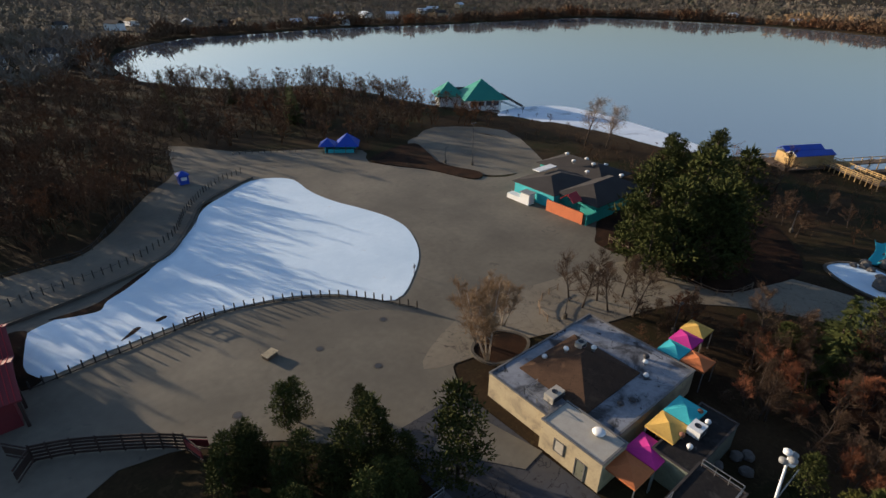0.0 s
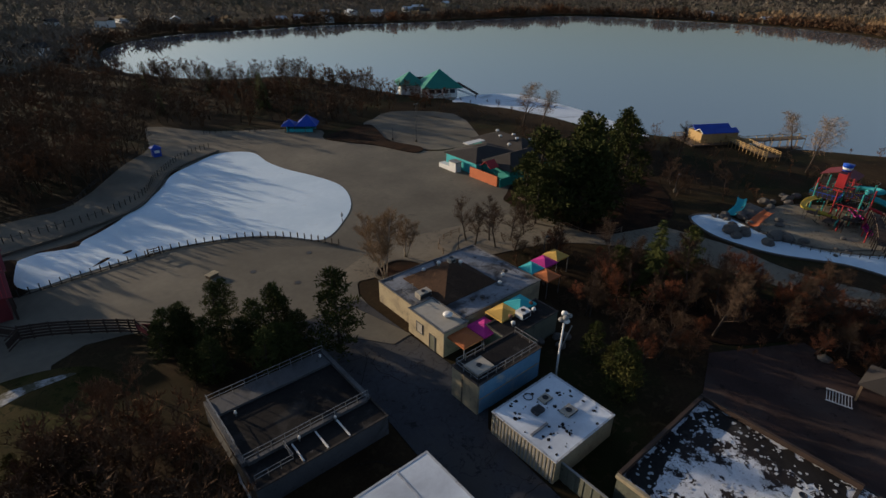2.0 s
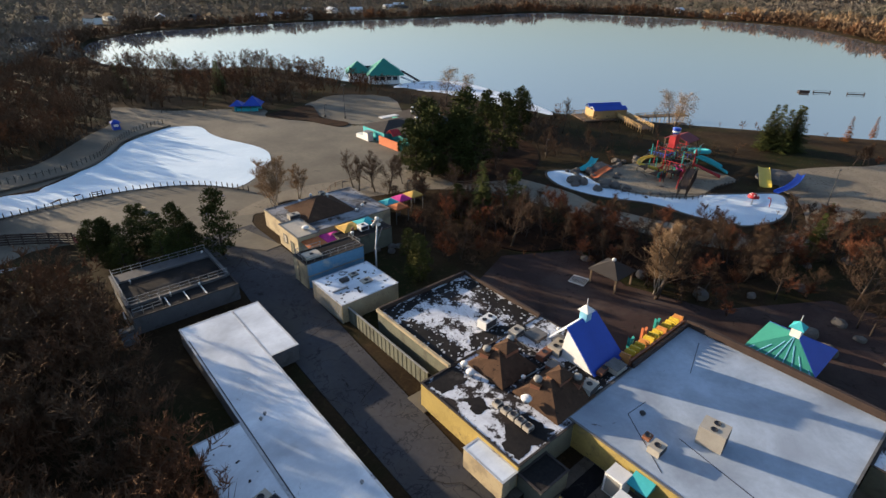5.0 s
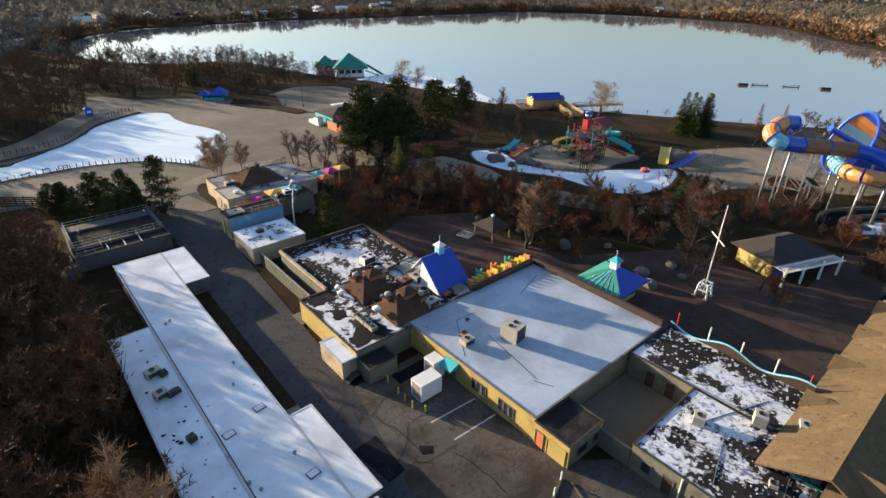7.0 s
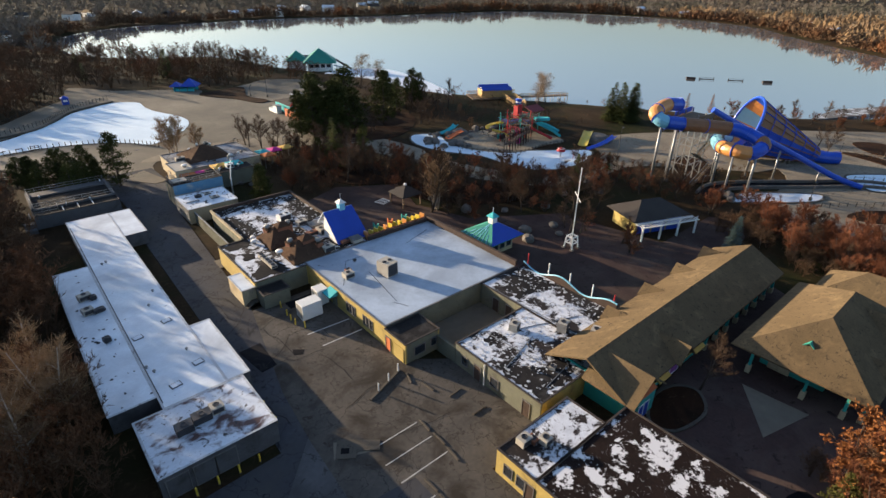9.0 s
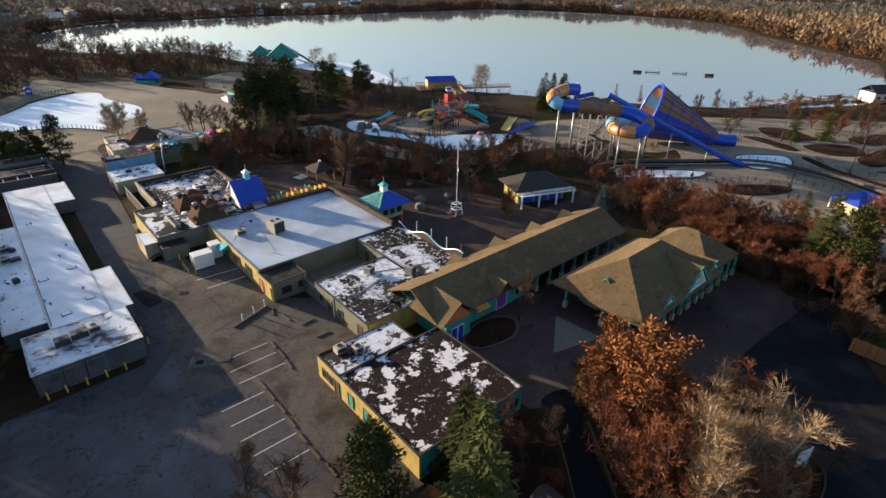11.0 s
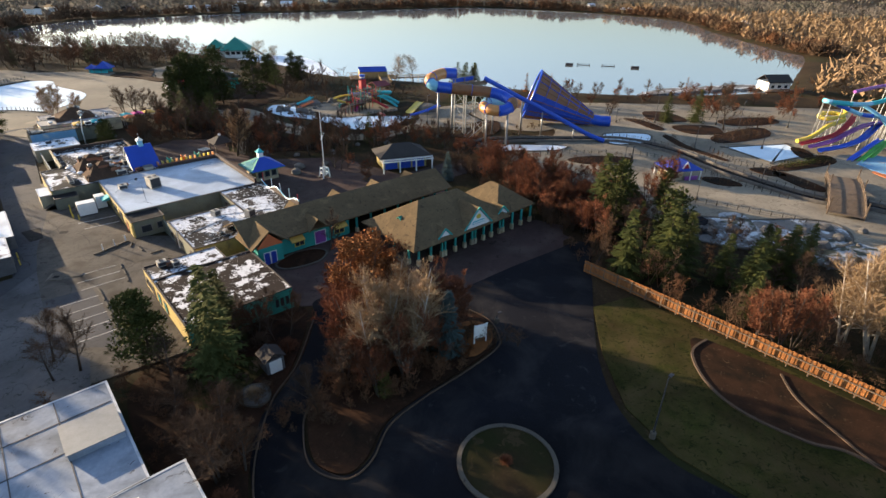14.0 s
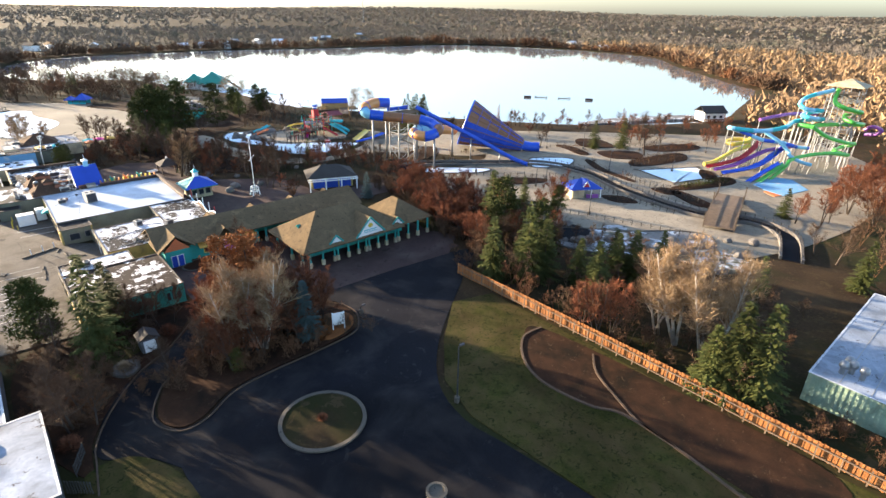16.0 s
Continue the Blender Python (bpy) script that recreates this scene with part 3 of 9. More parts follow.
# ---- buildings ----
def rect_building(name, x0, x1, y0, y1, h, wall, roof, label, trim=None, group="", lip=0.2, wall_of=None):
    """A flat-roofed block: four walls, roof, edging. wall_of: other wall materials by side."""
    c = ((x0 + x1) / 2, (y0 + y1) / 2, 0)
    e = thing(name, c, label, "building", group)
    side = {"w": (x0, x0 + 0.25, y0, y1), "e": (x1 - 0.25, x1, y0, y1), "s": (x0 + 0.25, x1 - 0.25, y0, y0 + 0.25), "n": (x0 + 0.25, x1 - 0.25, y1 - 0.25, y1)}
    for k, b in side.items():
        part("wall", Shape().box(*b, -0.2, h), (wall_of or {}).get(k, wall), e, at=c)
    part("roof", Shape().box(x0 + 0.14, x1 - 0.14, y0 + 0.14, y1 - 0.14, h - 0.28, h + 0.012), roof, e, at=c)
    t = trim or (M_edge_dark if roof in (M_peel, M_peel_dark, M_tar) else M_white_edge if roof in (M_membrane, M_rust_membrane, M_blue_membrane) else M_edge)
    lip = lip * (0.35 if t is M_white_edge else 1.0)
    o = 0.08
    for b in ((x0 - o, x0 + 0.14, y0 - o, y1 + o), (x1 - 0.14, x1 + o, y0 - o, y1 + o), (x0 + 0.14, x1 - 0.14, y0 - o, y0 + 0.14), (x0 + 0.14, x1 - 0.14, y1 - 0.14, y1 + o)):
        part("roof_edge", Shape().box(*b, h + 0.002, h + lip * 0.6), t, e, at=c)
    e["c"] = c
    return e


def opening(e, face, u, z0, w, h, kind="window", frame=None, pane=None, lights=1):
    """A window or door set on the west, east, south or north face of a block; face: ('w', x)."""
    c = e.location
    k, p = face
    out = -1 if k in "ws" else 1

    def box(u0, u1, d0, d1, a, b):
        d0, d1 = sorted((p + out * d0, p + out * d1))
        return Shape().box(d0, d1, u0, u1, a, b) if k in "we" else Shape().box(u0, u1, d0, d1, a, b)
    fr = frame or M_edge
    ob = part(kind, box(u - w / 2, u + w / 2, 0.004, 0.05, z0, z0 + h), pane or M_glass, e, at=c)
    t = 0.09
    s = Shape()
    for b in ((u - w / 2 - t, u - w / 2, z0, z0 + h), (u + w / 2, u + w / 2 + t, z0, z0 + h), (u - w / 2 - t, u + w / 2 + t, z0 + h, z0 + h + t), (u - w / 2 - t, u + w / 2 + t, z0 - t, z0)):
        q = box(b[0], b[1], 0.0, 0.1, b[2], b[3])
        s.add(q.v, q.f)
    for i in range(1, lights):
        m = u - w / 2 + w * i / lights
        q = box(m - 0.04, m + 0.04, 0.05, 0.09, z0, z0 + h)
        s.add(q.v, q.f)
    part("frame", s, fr, ob, at=c)
    return ob


# long white maintenance shed
shed = rect_building("maintenance_shed", 10.5, 17.2, -55, 4.2, 2.4, M_grey_wall, M_membrane, "long maintenance shed with dirty white membrane roof")
wing = rect_building("shed_wing", 17.23, 20.8, -8, 4.2, 2.36, M_grey_wall, M_membrane, "white-roofed shed wing beside the service road")
wing2 = rect_building("shed_wing", 17.23, 19.8, -54.8, -41.6, 2.36, M_grey_wall, M_membrane, "white-roofed shed bay beside the service road")
back = rect_building("shed_lean_to", 5.8, 10.47, -52.6, -16, 2.34, M_grey_wall, M_membrane, "lower white-roofed lean-to along the woods")
garage = rect_building("garage", 7.5, 18.7, -64.4, -55.7, 2.9, M_grey_wall, M_rust_membrane, "grey garage with streaked white roof")
white_block = rect_building("white_roofed_store", 28.9, 38.3, -4.8, 3.5, 2.9, M_cream, M_membrane, "small cream store with patchy white roof")
blue_block = rect_building("blue_store", 29.4, 39.5, 6.2, 10.4, 4.2, M_blue_wall, M_tar, "faded blue store with railed dark roof", wall_of={"w": M_cream})
cafe = rect_building("food_court", 34, 52.5, 17.3, 31.8, 3.3, M_cream, M_frost, "cream food court with frosted flat roof")
annex = rect_building("kitchen_annex", 32.9, 36.9, 16, 23.2, 3.7, M_cream, M_unit, "cream kitchen annex with grey metal roof")
black_block = rect_building("black_roofed_store", 38.5, 48, 6.2 + 4.25, 14.3, 3.4, M_sage, M_tar, "store with cluttered black tar roof")
kitchen = rect_building("kitchen_block", 31.6, 47.2, -23.8, -9.5, 3.2, M_sage, M_peel, "kitchen block with peeling white on black roof")
hall_w = rect_building("restaurant_block", 27.6, 36, -38.2, -23.83, 3.2, M_yellow, M_peel, "restaurant back block with patchy roof", wall_of={"s": M_sage})
hall_e = rect_building("restaurant_block", 36.03, 47.5, -37.2, -23.83, 3.3, M_sage, M_peel, "restaurant block with cluttered patchy roof")
big = rect_building("main_hall", 35.9, 60.4, -58.8, -37.3, 3.3, M_yellow, M_hall_membrane, "large yellow hall with wide white flat roof", wall_of={"s": M_sage, "e": M_wood_dark})
big2 = rect_building("hall_porch", 35.8, 41.2, -63.2, -58.83, 3.0, M_yellow, M_tar, "low yellow hall porch with black roof", wall_of={"s": M_sage})
shops = rect_building("shop_row", 52.8, 61.5, -80.3, -59, 3.2, M_sage, M_peel, "shop row with peeling white and black roof")
shops2 = rect_building("shop_block", 40.7, 52.77, -80.3, -66.9, 3.2, M_yellow, M_peel, "shop back block with peeling roof", wall_of={"w": M_sage})
office = rect_building("office_block", 33, 43.6, -86.2, -81.4, 3.2, M_yellow, M_peel, "small yellow office with patchy roof")
store = rect_building("gift_store", 33, 47.3, -100.3, -86.23, 3.2, M_yellow, M_peel_dark, "yellow and teal store with tar roof flaked white", wall_of={"e": M_teal, "s": M_teal})
bunker = rect_building("pump_house", 6.5, 20.5, 10.2, 23.6, 2.5, M_grey_wall, M_tar, "low concrete pump house with dark railed roof")
whse = rect_building("warehouse", 10, 23.3, -121, -105, 3.2, M_grey_wall, M_blue_membrane, "white-roofed warehouse with seams")
whse2 = rect_building("warehouse_bay", 12, 26.3, -135, -121.03, 3.2, M_grey_wall, M_blue_membrane, "white-roofed warehouse bay with dark patches")



# ---- shared small makers ----
def fence(name, path, pitch, h, label, post_mat, rail_mat=None, rails=(0.95, 0.5), post=0.12, group="", rail_r=0.04, closed=False):
    """Posts along a line, with rails between."""
    P = [Vector((*p[:2], 0)) for p in path]
    c = P[0]
    e = thing(name, tuple(c), label, "fence", group)
    me = mesh_of(Shape().box(-post / 2, post / 2, -post / 2, post / 2, -0.1, h), post_mat, "post")
    dist, spots = 0.0, [P[0]]
    for a, b in zip(P, P[1:]):
        d = (b - a).length
        while dist + d >= pitch:
            a = a.lerp(b, (pitch - dist) / d)
            spots.append(a.copy())
            d, dist = (b - a).length, 0.0
        dist += d
    for p in spots[:290]:
        shared("post", me, e, Matrix.Translation(p - c))
    for z in rails:
        part("rail", Shape().tube([a + Vector((0, 0, z)) - c for a in spots], rail_r * 0.8, 4), rail_mat or post_mat, e)
    return e


def railing(e, path, z, mat_=None, h=1.0, pitch=1.4):
    """A pipe railing as parts of a thing, in world metres."""
    c = Vector(e.location)
    s = Shape()
    for a, b in zip(path, path[1:]):
        a, b = Vector((*a, z)), Vector((*b, z))
        n = max(1, round((b - a).length / pitch))
        for i in range(n + 1):
            p = a.lerp(b, i / n) - c
            s.beam(p, p + Vector((0, 0, h)), 0.06)
        for k in (h, h * 0.5):
            s.beam(a + Vector((0, 0, k)) - c, b + Vector((0, 0, k)) - c, 0.06)
    part("railing", s, mat_ or M_steel, e)


def ac_unit(x, y, z, w=1.4, d=1.1, h=0.9, material=None, fans=1, turn=0.0):
    e = thing("rooftop_unit", (x, y, z), "beige metal air conditioning unit on a flat roof", "air conditioner", "rooftop units", turn)
    part("cabinet", Shape().box(-w / 2, w / 2, -d / 2, d / 2, 0.12, h), material or M_unit, e)
    part("curb", Shape().box(-w / 2 + 0.1, w / 2 - 0.1, -d / 2 + 0.1, d / 2 - 0.1, -0.05, 0.118), M_dark_metal, e)
    for i in range(fans):
        fx = (i - (fans - 1) / 2) * w / max(fans, 1)
        part("fan_grille", Shape().lathe([(0.3, h + 0.002), (0.34, h + 0.07), (0.26, h + 0.07), (0.24, h + 0.02)], 14, (fx, 0)), M_dark_metal, e)
    part("louvre", Shape().box(-w / 2 + 0.12, w / 2 - 0.12, -d / 2 - 0.03, -d / 2 - 0.002, 0.25, h - 0.15), M_dark_metal, e)
    return e


def vent(x, y, z, r=0.3, material=None, h=0.7):
    e = thing("roof_vent", (x, y, z), "round metal exhaust fan on a roof", "vent", "roof vents")
    part("flue", Shape().lathe([(r * 0.6, -0.05), (r * 0.6, h * 0.55)], 12), M_steel, e, smooth=False)
    part("cowl", Shape().lathe([(r, h * 0.552), (r * 1.1, h * 0.7), (r * 0.8, h * 0.95), (r * 0.3, h)], 14), material or M_white, e, smooth=True)
    return e


def lamp_post(x, y, h, heads=1, label="dark steel lamp post with a small head"):
    e = thing("street_lamp", (x, y, 0), label, "lamp post", "lamp posts")
    part("base", Shape().lathe([(0.32, -0.1), (0.32, 0.75), (0.24, 0.8)], 12), M_kerb, e, "concrete footing")
    part("pole", Shape().tube([(0, 0, 0.78), (0, 0, h)], 0.09, 8, True, 0.06), M_dark_metal, e)
    for i in range(heads):
        dx = 0.5 if heads == 1 else (i * 2 - 1) * 0.5
        part("arm", Shape().beam((0, 0, h - 0.1), (dx, 0, h), 0.06), M_dark_metal, e)
        part("lamp_head", Shape().box(dx - 0.3, dx + 0.3, -0.16, 0.16, h + 0.02, h + 0.16), M_dark_metal, e)


def boulder(x, y, r, seed, z=0.0):
    rng = random.Random(seed)
    s = Shape()
    bm = bmesh.new()
    bmesh.ops.create_icosphere(bm, subdivisions=2, radius=1)
    for v in bm.verts:
        k = 1 + 0.28 * noise.noise(v.co * 1.7 + Vector((seed, 0, 0)))
        v.co = Vector((v.co.x * r * k, v.co.y * r * k * 0.8, max(v.co.z, -0.5) * r * 0.7 * k))
    s.add([v.co + Vector((0, 0, r * 0.25)) for v in bm.verts], [[v.index for v in f.verts] for f in bm.faces])
    bm.free()
    e = part("boulder", s, M_rock)
    e.matrix_basis = pose(x, y, z, 0, 0, rng.uniform(0, 360))
    return tagged(e, "rough grey landscape boulder on the ground", "rock", "boulders")


def canopy(x0, x1, y0, y1, z, material, label, rise=0.55):
    c = ((x0 + x1) / 2, (y0 + y1) / 2, 0)
    e = thing("shade_canopy", c, label, "canopy", "coloured shade canopies")
    w, d = (x1 - x0) / 2, (y1 - y0) / 2
    s = Shape()
    n = 5
    for sx, sy in ((0, -1), (1, 0), (0, 1), (-1, 0)):
        a = (-w, -d) if (sx, sy) == (0, -1) else (w, -d) if sx == 1 else (w, d) if sy == 1 else (-w, d)
        b = (w, -d) if (sx, sy) == (0, -1) else (w, d) if sx == 1 else (-w, d) if sy == 1 else (-w, -d)
        row = []
        for i in range(n + 1):
            t = i / n
            hh = z + rise * t ** 1.3
            row.append([(a[0] * (1 - t), a[1] * (1 - t), hh), (b[0] * (1 - t), b[1] * (1 - t), hh)])
        for p, q in zip(row, row[1:]):
            s.add([p[0], p[1], q[1], q[0]], [(0, 1, 2, 3)])
        s.add([(*a, z - 0.22), (*b, z - 0.22), (*b, z), (*a, z)], [(0, 1, 2, 3)])
    part("fabric", s, material, e)
    for px, py in ((-w + 0.1, -d + 0.1), (w - 0.1, -d + 0.1), (w - 0.1, d - 0.1), (-w + 0.1, d - 0.1)):
        part("post", Shape().beam((px, py, -0.05), (px, py, z), 0.1), M_steel, e)


def kerb(name, path, label, closed=False, w=0.35, h=0.22, material=None):
    s = ribbon(path, w, -0.1, h, closed)
    return structure(name, s, material or M_kerb, label, "kerb")


def ragged(pts, amp, seed, step=0.3):
    """An outline broken up into torn, uneven edges."""
    out = []
    for a, b in zip(pts, pts[1:] + pts[:1]):
        a, b = Vector(a), Vector(b)
        n = max(1, int((b - a).length / step))
        o = Vector((b.y - a.y, a.x - b.x)).normalized()
        for i in range(n):
            q = a.lerp(b, i / n)
            k = noise.noise((q.x * 0.9, q.y * 0.9, seed)) + 0.6 * noise.noise((q.x * 2.6, q.y * 2.6, seed))
            out.append(tuple(q + o * amp * k))
    return out


def roof_patch(e, pts, z, material, seed, amp=0.7, label="bare tar patch"):
    part("roof_patch", Shape().prism(ragged(pts, amp, seed), z - 0.01, z), material, e, label, at=e.location)


def scraps(seed, n, x0, x1, y0, y1, z, size):
    """Torn curls of old roofing lying on a roof."""
    rg, s = random.Random(seed), Shape()
    for _ in range(n):
        x, y, a, r = rg.uniform(x0, x1), rg.uniform(y0, y1), rg.uniform(0, 6.3), rg.uniform(*size)
        s.prism([(x + math.cos(a + k * 1.05) * r * rg.uniform(0.35, 1), y + math.sin(a + k * 1.05) * r * rg.uniform(0.35, 1)) for k in range(6)], z, z + rg.uniform(0.01, 0.05))
    return s


# ---- food court and stores by the plaza ----
hip_ = part("roof", Shape().hip(37.2, 47.2, 21, 30.2, 3.28, 2.7, 0.15), M_shingle_brown, cafe, "brown shingle hipped roof", at=cafe.location)
for x, y, z in ((41.5, 27.3, 5.3), (44, 25.4, 5.4), (40, 29, 3.9)):
    vent(x, y, z, 0.3)
ac_unit(43.5, 26.8, 5.3, 1.0, 0.9, 0.8)
for x, y in ((41, 19.5), (42.4, 19), (50, 22)):
    vent(x, y, 3.25, 0.35, M_dark_metal)
for x, y in ((47, 20.2), (49, 21.5)):
    vent(x, y, 3.25, 0.3)
vent(35.6, 18.4, 3.65, 0.6)
ac_unit(36.5, 24.6, 3.25, 2.0, 1.2, 1.0)
railing(cafe, [(34.5, 23.6), (34.5, 27), (36.5, 27)], 3.3)
opening(annex, ("w", 32.9), 20.8, 1.2, 1.1, 1.4, pane=M_unit)
opening(annex, ("w", 32.9), 18.2, 0.05, 1.0, 2.1, "door", pane=M_sage)
for x0, x1, mt, nm in ((33.5, 36.7, M_terra, "terracotta"), (36.8, 40.1, M_magenta, "magenta"), (40.2, 43.5, M_gold, "gold"), (43.6, 46.9, M_turq, "turquoise")):
    canopy(x0, x1, 13.2 if x0 > 38.4 else 12.9, 16.2, 3.0 if x0 < 38 else 3.75, mt, nm + " fabric shade canopy on steel posts beside the food court")
for x0, x1, y0, y1, mt, nm in ((53.3, 56.3, 19.6, 22.4, M_turq, "turquoise"), (56.4, 59.4, 19.6, 22.6, M_magenta, "magenta"), (59.5, 62.5, 19.8, 22.8, M_gold, "gold"), (53.4, 56.4, 16.6, 19.5, M_terra, "terracotta")):
    canopy(x0, x1, y0, y1, 3.0, mt, nm + " fabric shade canopy over the garden seats")
railing(blue_block, [(29.7, 6.5), (39.2, 6.5), (39.2, 10.1)], 4.2)
railing(blue_block, [(29.7, 6.5), (29.7, 10.1), (34, 10.1)], 4.2)
ac_unit(31.5, 8.3, 4.2, 2.6, 2.2, 0.35, M_unit)
part("wall_seam", Shape().box(29.3, 39.4, 6.14, 6.198, 2.05, 2.15), M_cream, blue_block, at=blue_block.location)
part("conduit", Shape().tube([(29.3, 8.6, 0), (29.3, 8.6, 4.1)], 0.05, 6), M_dark_metal, blue_block, at=blue_block.location)
ac_unit(43.5, 12.6, 3.4, 1.6, 1.3, 1.0, M_white)
for x, y in ((41, 12), (41.8, 13.2), (45.4, 12.4), (46.2, 13.6)):
    vent(x, y, 3.4, 0.28, M_rust if y > 13 else None)
for i in range(9):
    boulder(46.2 + 2.2 * math.sin(i * 1.3), 8 + i * 0.75, 0.75, i, 0.0 if i < 4 else 0.0)
for x, y, w, d, h in ((32.5, 0.5, 1.2, 0.9, 0.5), (35, -1.5, 1.6, 1.2, 0.3), (34.5, 1.2, 1.3, 1.0, 0.3)):
    ac_unit(x, y, 2.88, w, d, h, M_dark_metal if d < 1 else M_unit)
me = mesh_of(Shape().box(-0.05, 0.0, -0.11, 0.11, 0, 2.75), M_trim, "wall_rib")
for k in range(18):
    shared("wall_rib", me, white_block, Matrix.Translation((28.896 - white_block.location[0], -4.5 + 0.45 * k - white_block.location[1], 0)))
part("roof_scrap", scraps(5, 60, 29.4, 38, -4.4, 3.2, 2.915, (0.08, 0.35)), M_tar, white_block, "dark stains of torn roofing", at=white_block.location)["kind"] = "stuff"
part("cable", Shape().tube([(33.4 + 0.5 * math.cos(a * 0.6), 2.6 + 0.5 * math.sin(a * 0.6), 2.96) for a in range(14)], 0.05, 5), M_dark_metal, white_block, at=white_block.location)
part("duct", Shape().beam((29.6, -1.2, 2.95), (32, -1.2, 3.0), 0.25), M_steel, white_block, at=white_block.location)

e = thing("floodlight_mast", (40.6, 4.4, 0), "white floodlight mast with braced arm and clustered lamps beside the store", "lamp post")
part("pole", Shape().tube([(0, 0, -0.1), (0.1, 0.05, 4), (0.9, 0.5, 8.4)], 0.15, 8, True, 0.1), M_white, e, smooth=True)
part("brace", Shape().beam((0.1, 0.05, 4.2), (1.2, -0.4, 7.6), 0.09), M_steel, e)
for k, (x, y, z) in enumerate(((0.5, 0.1, 8.5), (1.0, 0.7, 8.6), (1.4, 0.3, 8.3), (0.9, 0.2, 7.8), (0.6, 0.7, 7.9))):
    q = part("lamp_head", Shape().lathe([(0.12, z - 0.1), (0.34, z + 0.08), (0.36, z + 0.3), (0.1, z + 0.38)], 12, (x, y)), M_white if k % 2 else M_trim, e, smooth=True)
    part("arm", Shape().beam((0.85, 0.45, 8.2), (x, y, z), 0.07), M_steel, q)

# corrugated yard fence beside the service road
e = thing("yard_fence", (29.9, -13, 0), "tall grey-green corrugated metal yard fence", "fence")
me = mesh_of(Shape().box(-0.05, 0.05, -0.22, 0.22, -0.1, 2.2), M_sage, "panel")
for i in range(42):
    shared("panel", me, e, Matrix.Translation((-0.05 * (i % 2), -8.9 + 0.445 * i, 0)))
part("rail", Shape().box(-0.12, 0.1, -9.2, 9.8, 2.22, 2.32), M_trim, e)

# ---- restaurant roofs ----
for x0, x1, y0, y1 in ((33.6, 39.4, -30.4, -24.6), (34.2, 40.6, -37.4, -31.2)):
    part("roof", Shape().hip(x0, x1, y0, y1, 3.3, 2.5, 0.12, 2.2), M_shingle_brown, hall_e if x0 > 34 else hall_w, "brown shingle hipped roof", at=(hall_e if x0 > 34 else hall_w).location)
    e = thing("roof_monitor", ((x0 + x1) / 2 + 0.6, (y0 + y1) / 2, 5.2), "small raised shingle roof monitor", "roof monitor", "roof monitors")
    part("body", Shape().box(-1.0, 1.0, -0.9, 0.9, -0.9, 0.5), M_rust, e)
    part("roof", Shape().hip(-1.15, 1.15, -1.05, 1.05, 0.5, 0.7, 0.06), M_shingle_brown, e)
for x, y, z, r in ((32.6, -26.4, 3.3, 0.5), (33, -24.9, 3.3, 0.4), (33.7, -33.6, 4.0, 0.55), (36.4, -30.8, 3.4, 0.25), (46.5, -27.6, 3.3, 0.25)):
    vent(x, y, z, r)
for x, y, w, d, h, mt, f in ((40.5, -21, 2.2, 1.4, 1.3, M_white, 2), (42, -24.6, 1.8, 1.2, 0.9, M_unit, 1), (43.4, -30, 2.2, 1.6, 1.2, M_unit, 2), (40.6, -36.4, 1.9, 1.3, 1.1, M_unit, 1), (44.6, -35.6, 2.3, 0.7, 0.6, M_rust, 1), (41.4, -29.6, 2.2, 1.0, 0.8, M_rust, 1)):
    ac_unit(x, y, 3.28, w, d, h, mt, f, 5)
for i, y in enumerate((-31.6, -32.8, -33.8, -34.8, -35.8)):
    ac_unit(31.6, y, 3.2, 0.9, 0.8, 0.6, M_unit)
roof_patch(kitchen, [(44.2, -23.4), (46.8, -23.4), (46.8, -10), (44.4, -10.6)], 3.226, M_tar, 1, 0.9)
roof_patch(kitchen, [(31.9, -23.4), (35.4, -23.4), (35, -18), (34.2, -13.4), (31.9, -13)], 3.226, M_tar, 2, 0.9)
roof_patch(kitchen, [(35.6, -23.4), (43.8, -23.4), (42, -21.6), (37, -21.4)], 3.23, M_tar, 3, 0.7)
roof_patch(kitchen, [(32.2, -12.4), (36, -11.4), (41, -11.2), (44, -12), (44, -10), (32.2, -10)], 3.23, M_tar, 4, 0.5)
part("roof_scrap", scraps(1, 320, 32, 46.6, -23.4, -10, 3.23, (0.05, 0.28)), M_white_edge, kitchen, "torn white roofing flakes", at=kitchen.location)["kind"] = "stuff"
roof_patch(hall_w, [(28.2, -37.6), (33.4, -37.6), (33, -34.5), (30, -34), (28.2, -35.4)], 3.226, M_tar, 5, 0.6)
roof_patch(hall_w, [(29, -31), (30.8, -31.6), (31.2, -29.4), (29.4, -28.6)], 3.226, M_tar, 6, 0.5)
roof_patch(hall_w, [(28.2, -26.6), (32, -26.8), (32.4, -24.4), (28.2, -24.4)], 3.226, M_tar, 7, 0.5)
roof_patch(hall_e, [(36.6, -36.8), (46.8, -36.8), (46.8, -33.8), (41.5, -31), (41.8, -26), (40, -24.2), (36.6, -24.2)], 3.326, M_tar, 8, 0.6)
part("roof_scrap", scraps(2, 320, 36.4, 47, -36.6, -24.2, 3.33, (0.05, 0.3)), M_white_edge, hall_e, "torn white roofing flakes", at=hall_e.location)["kind"] = "stuff"
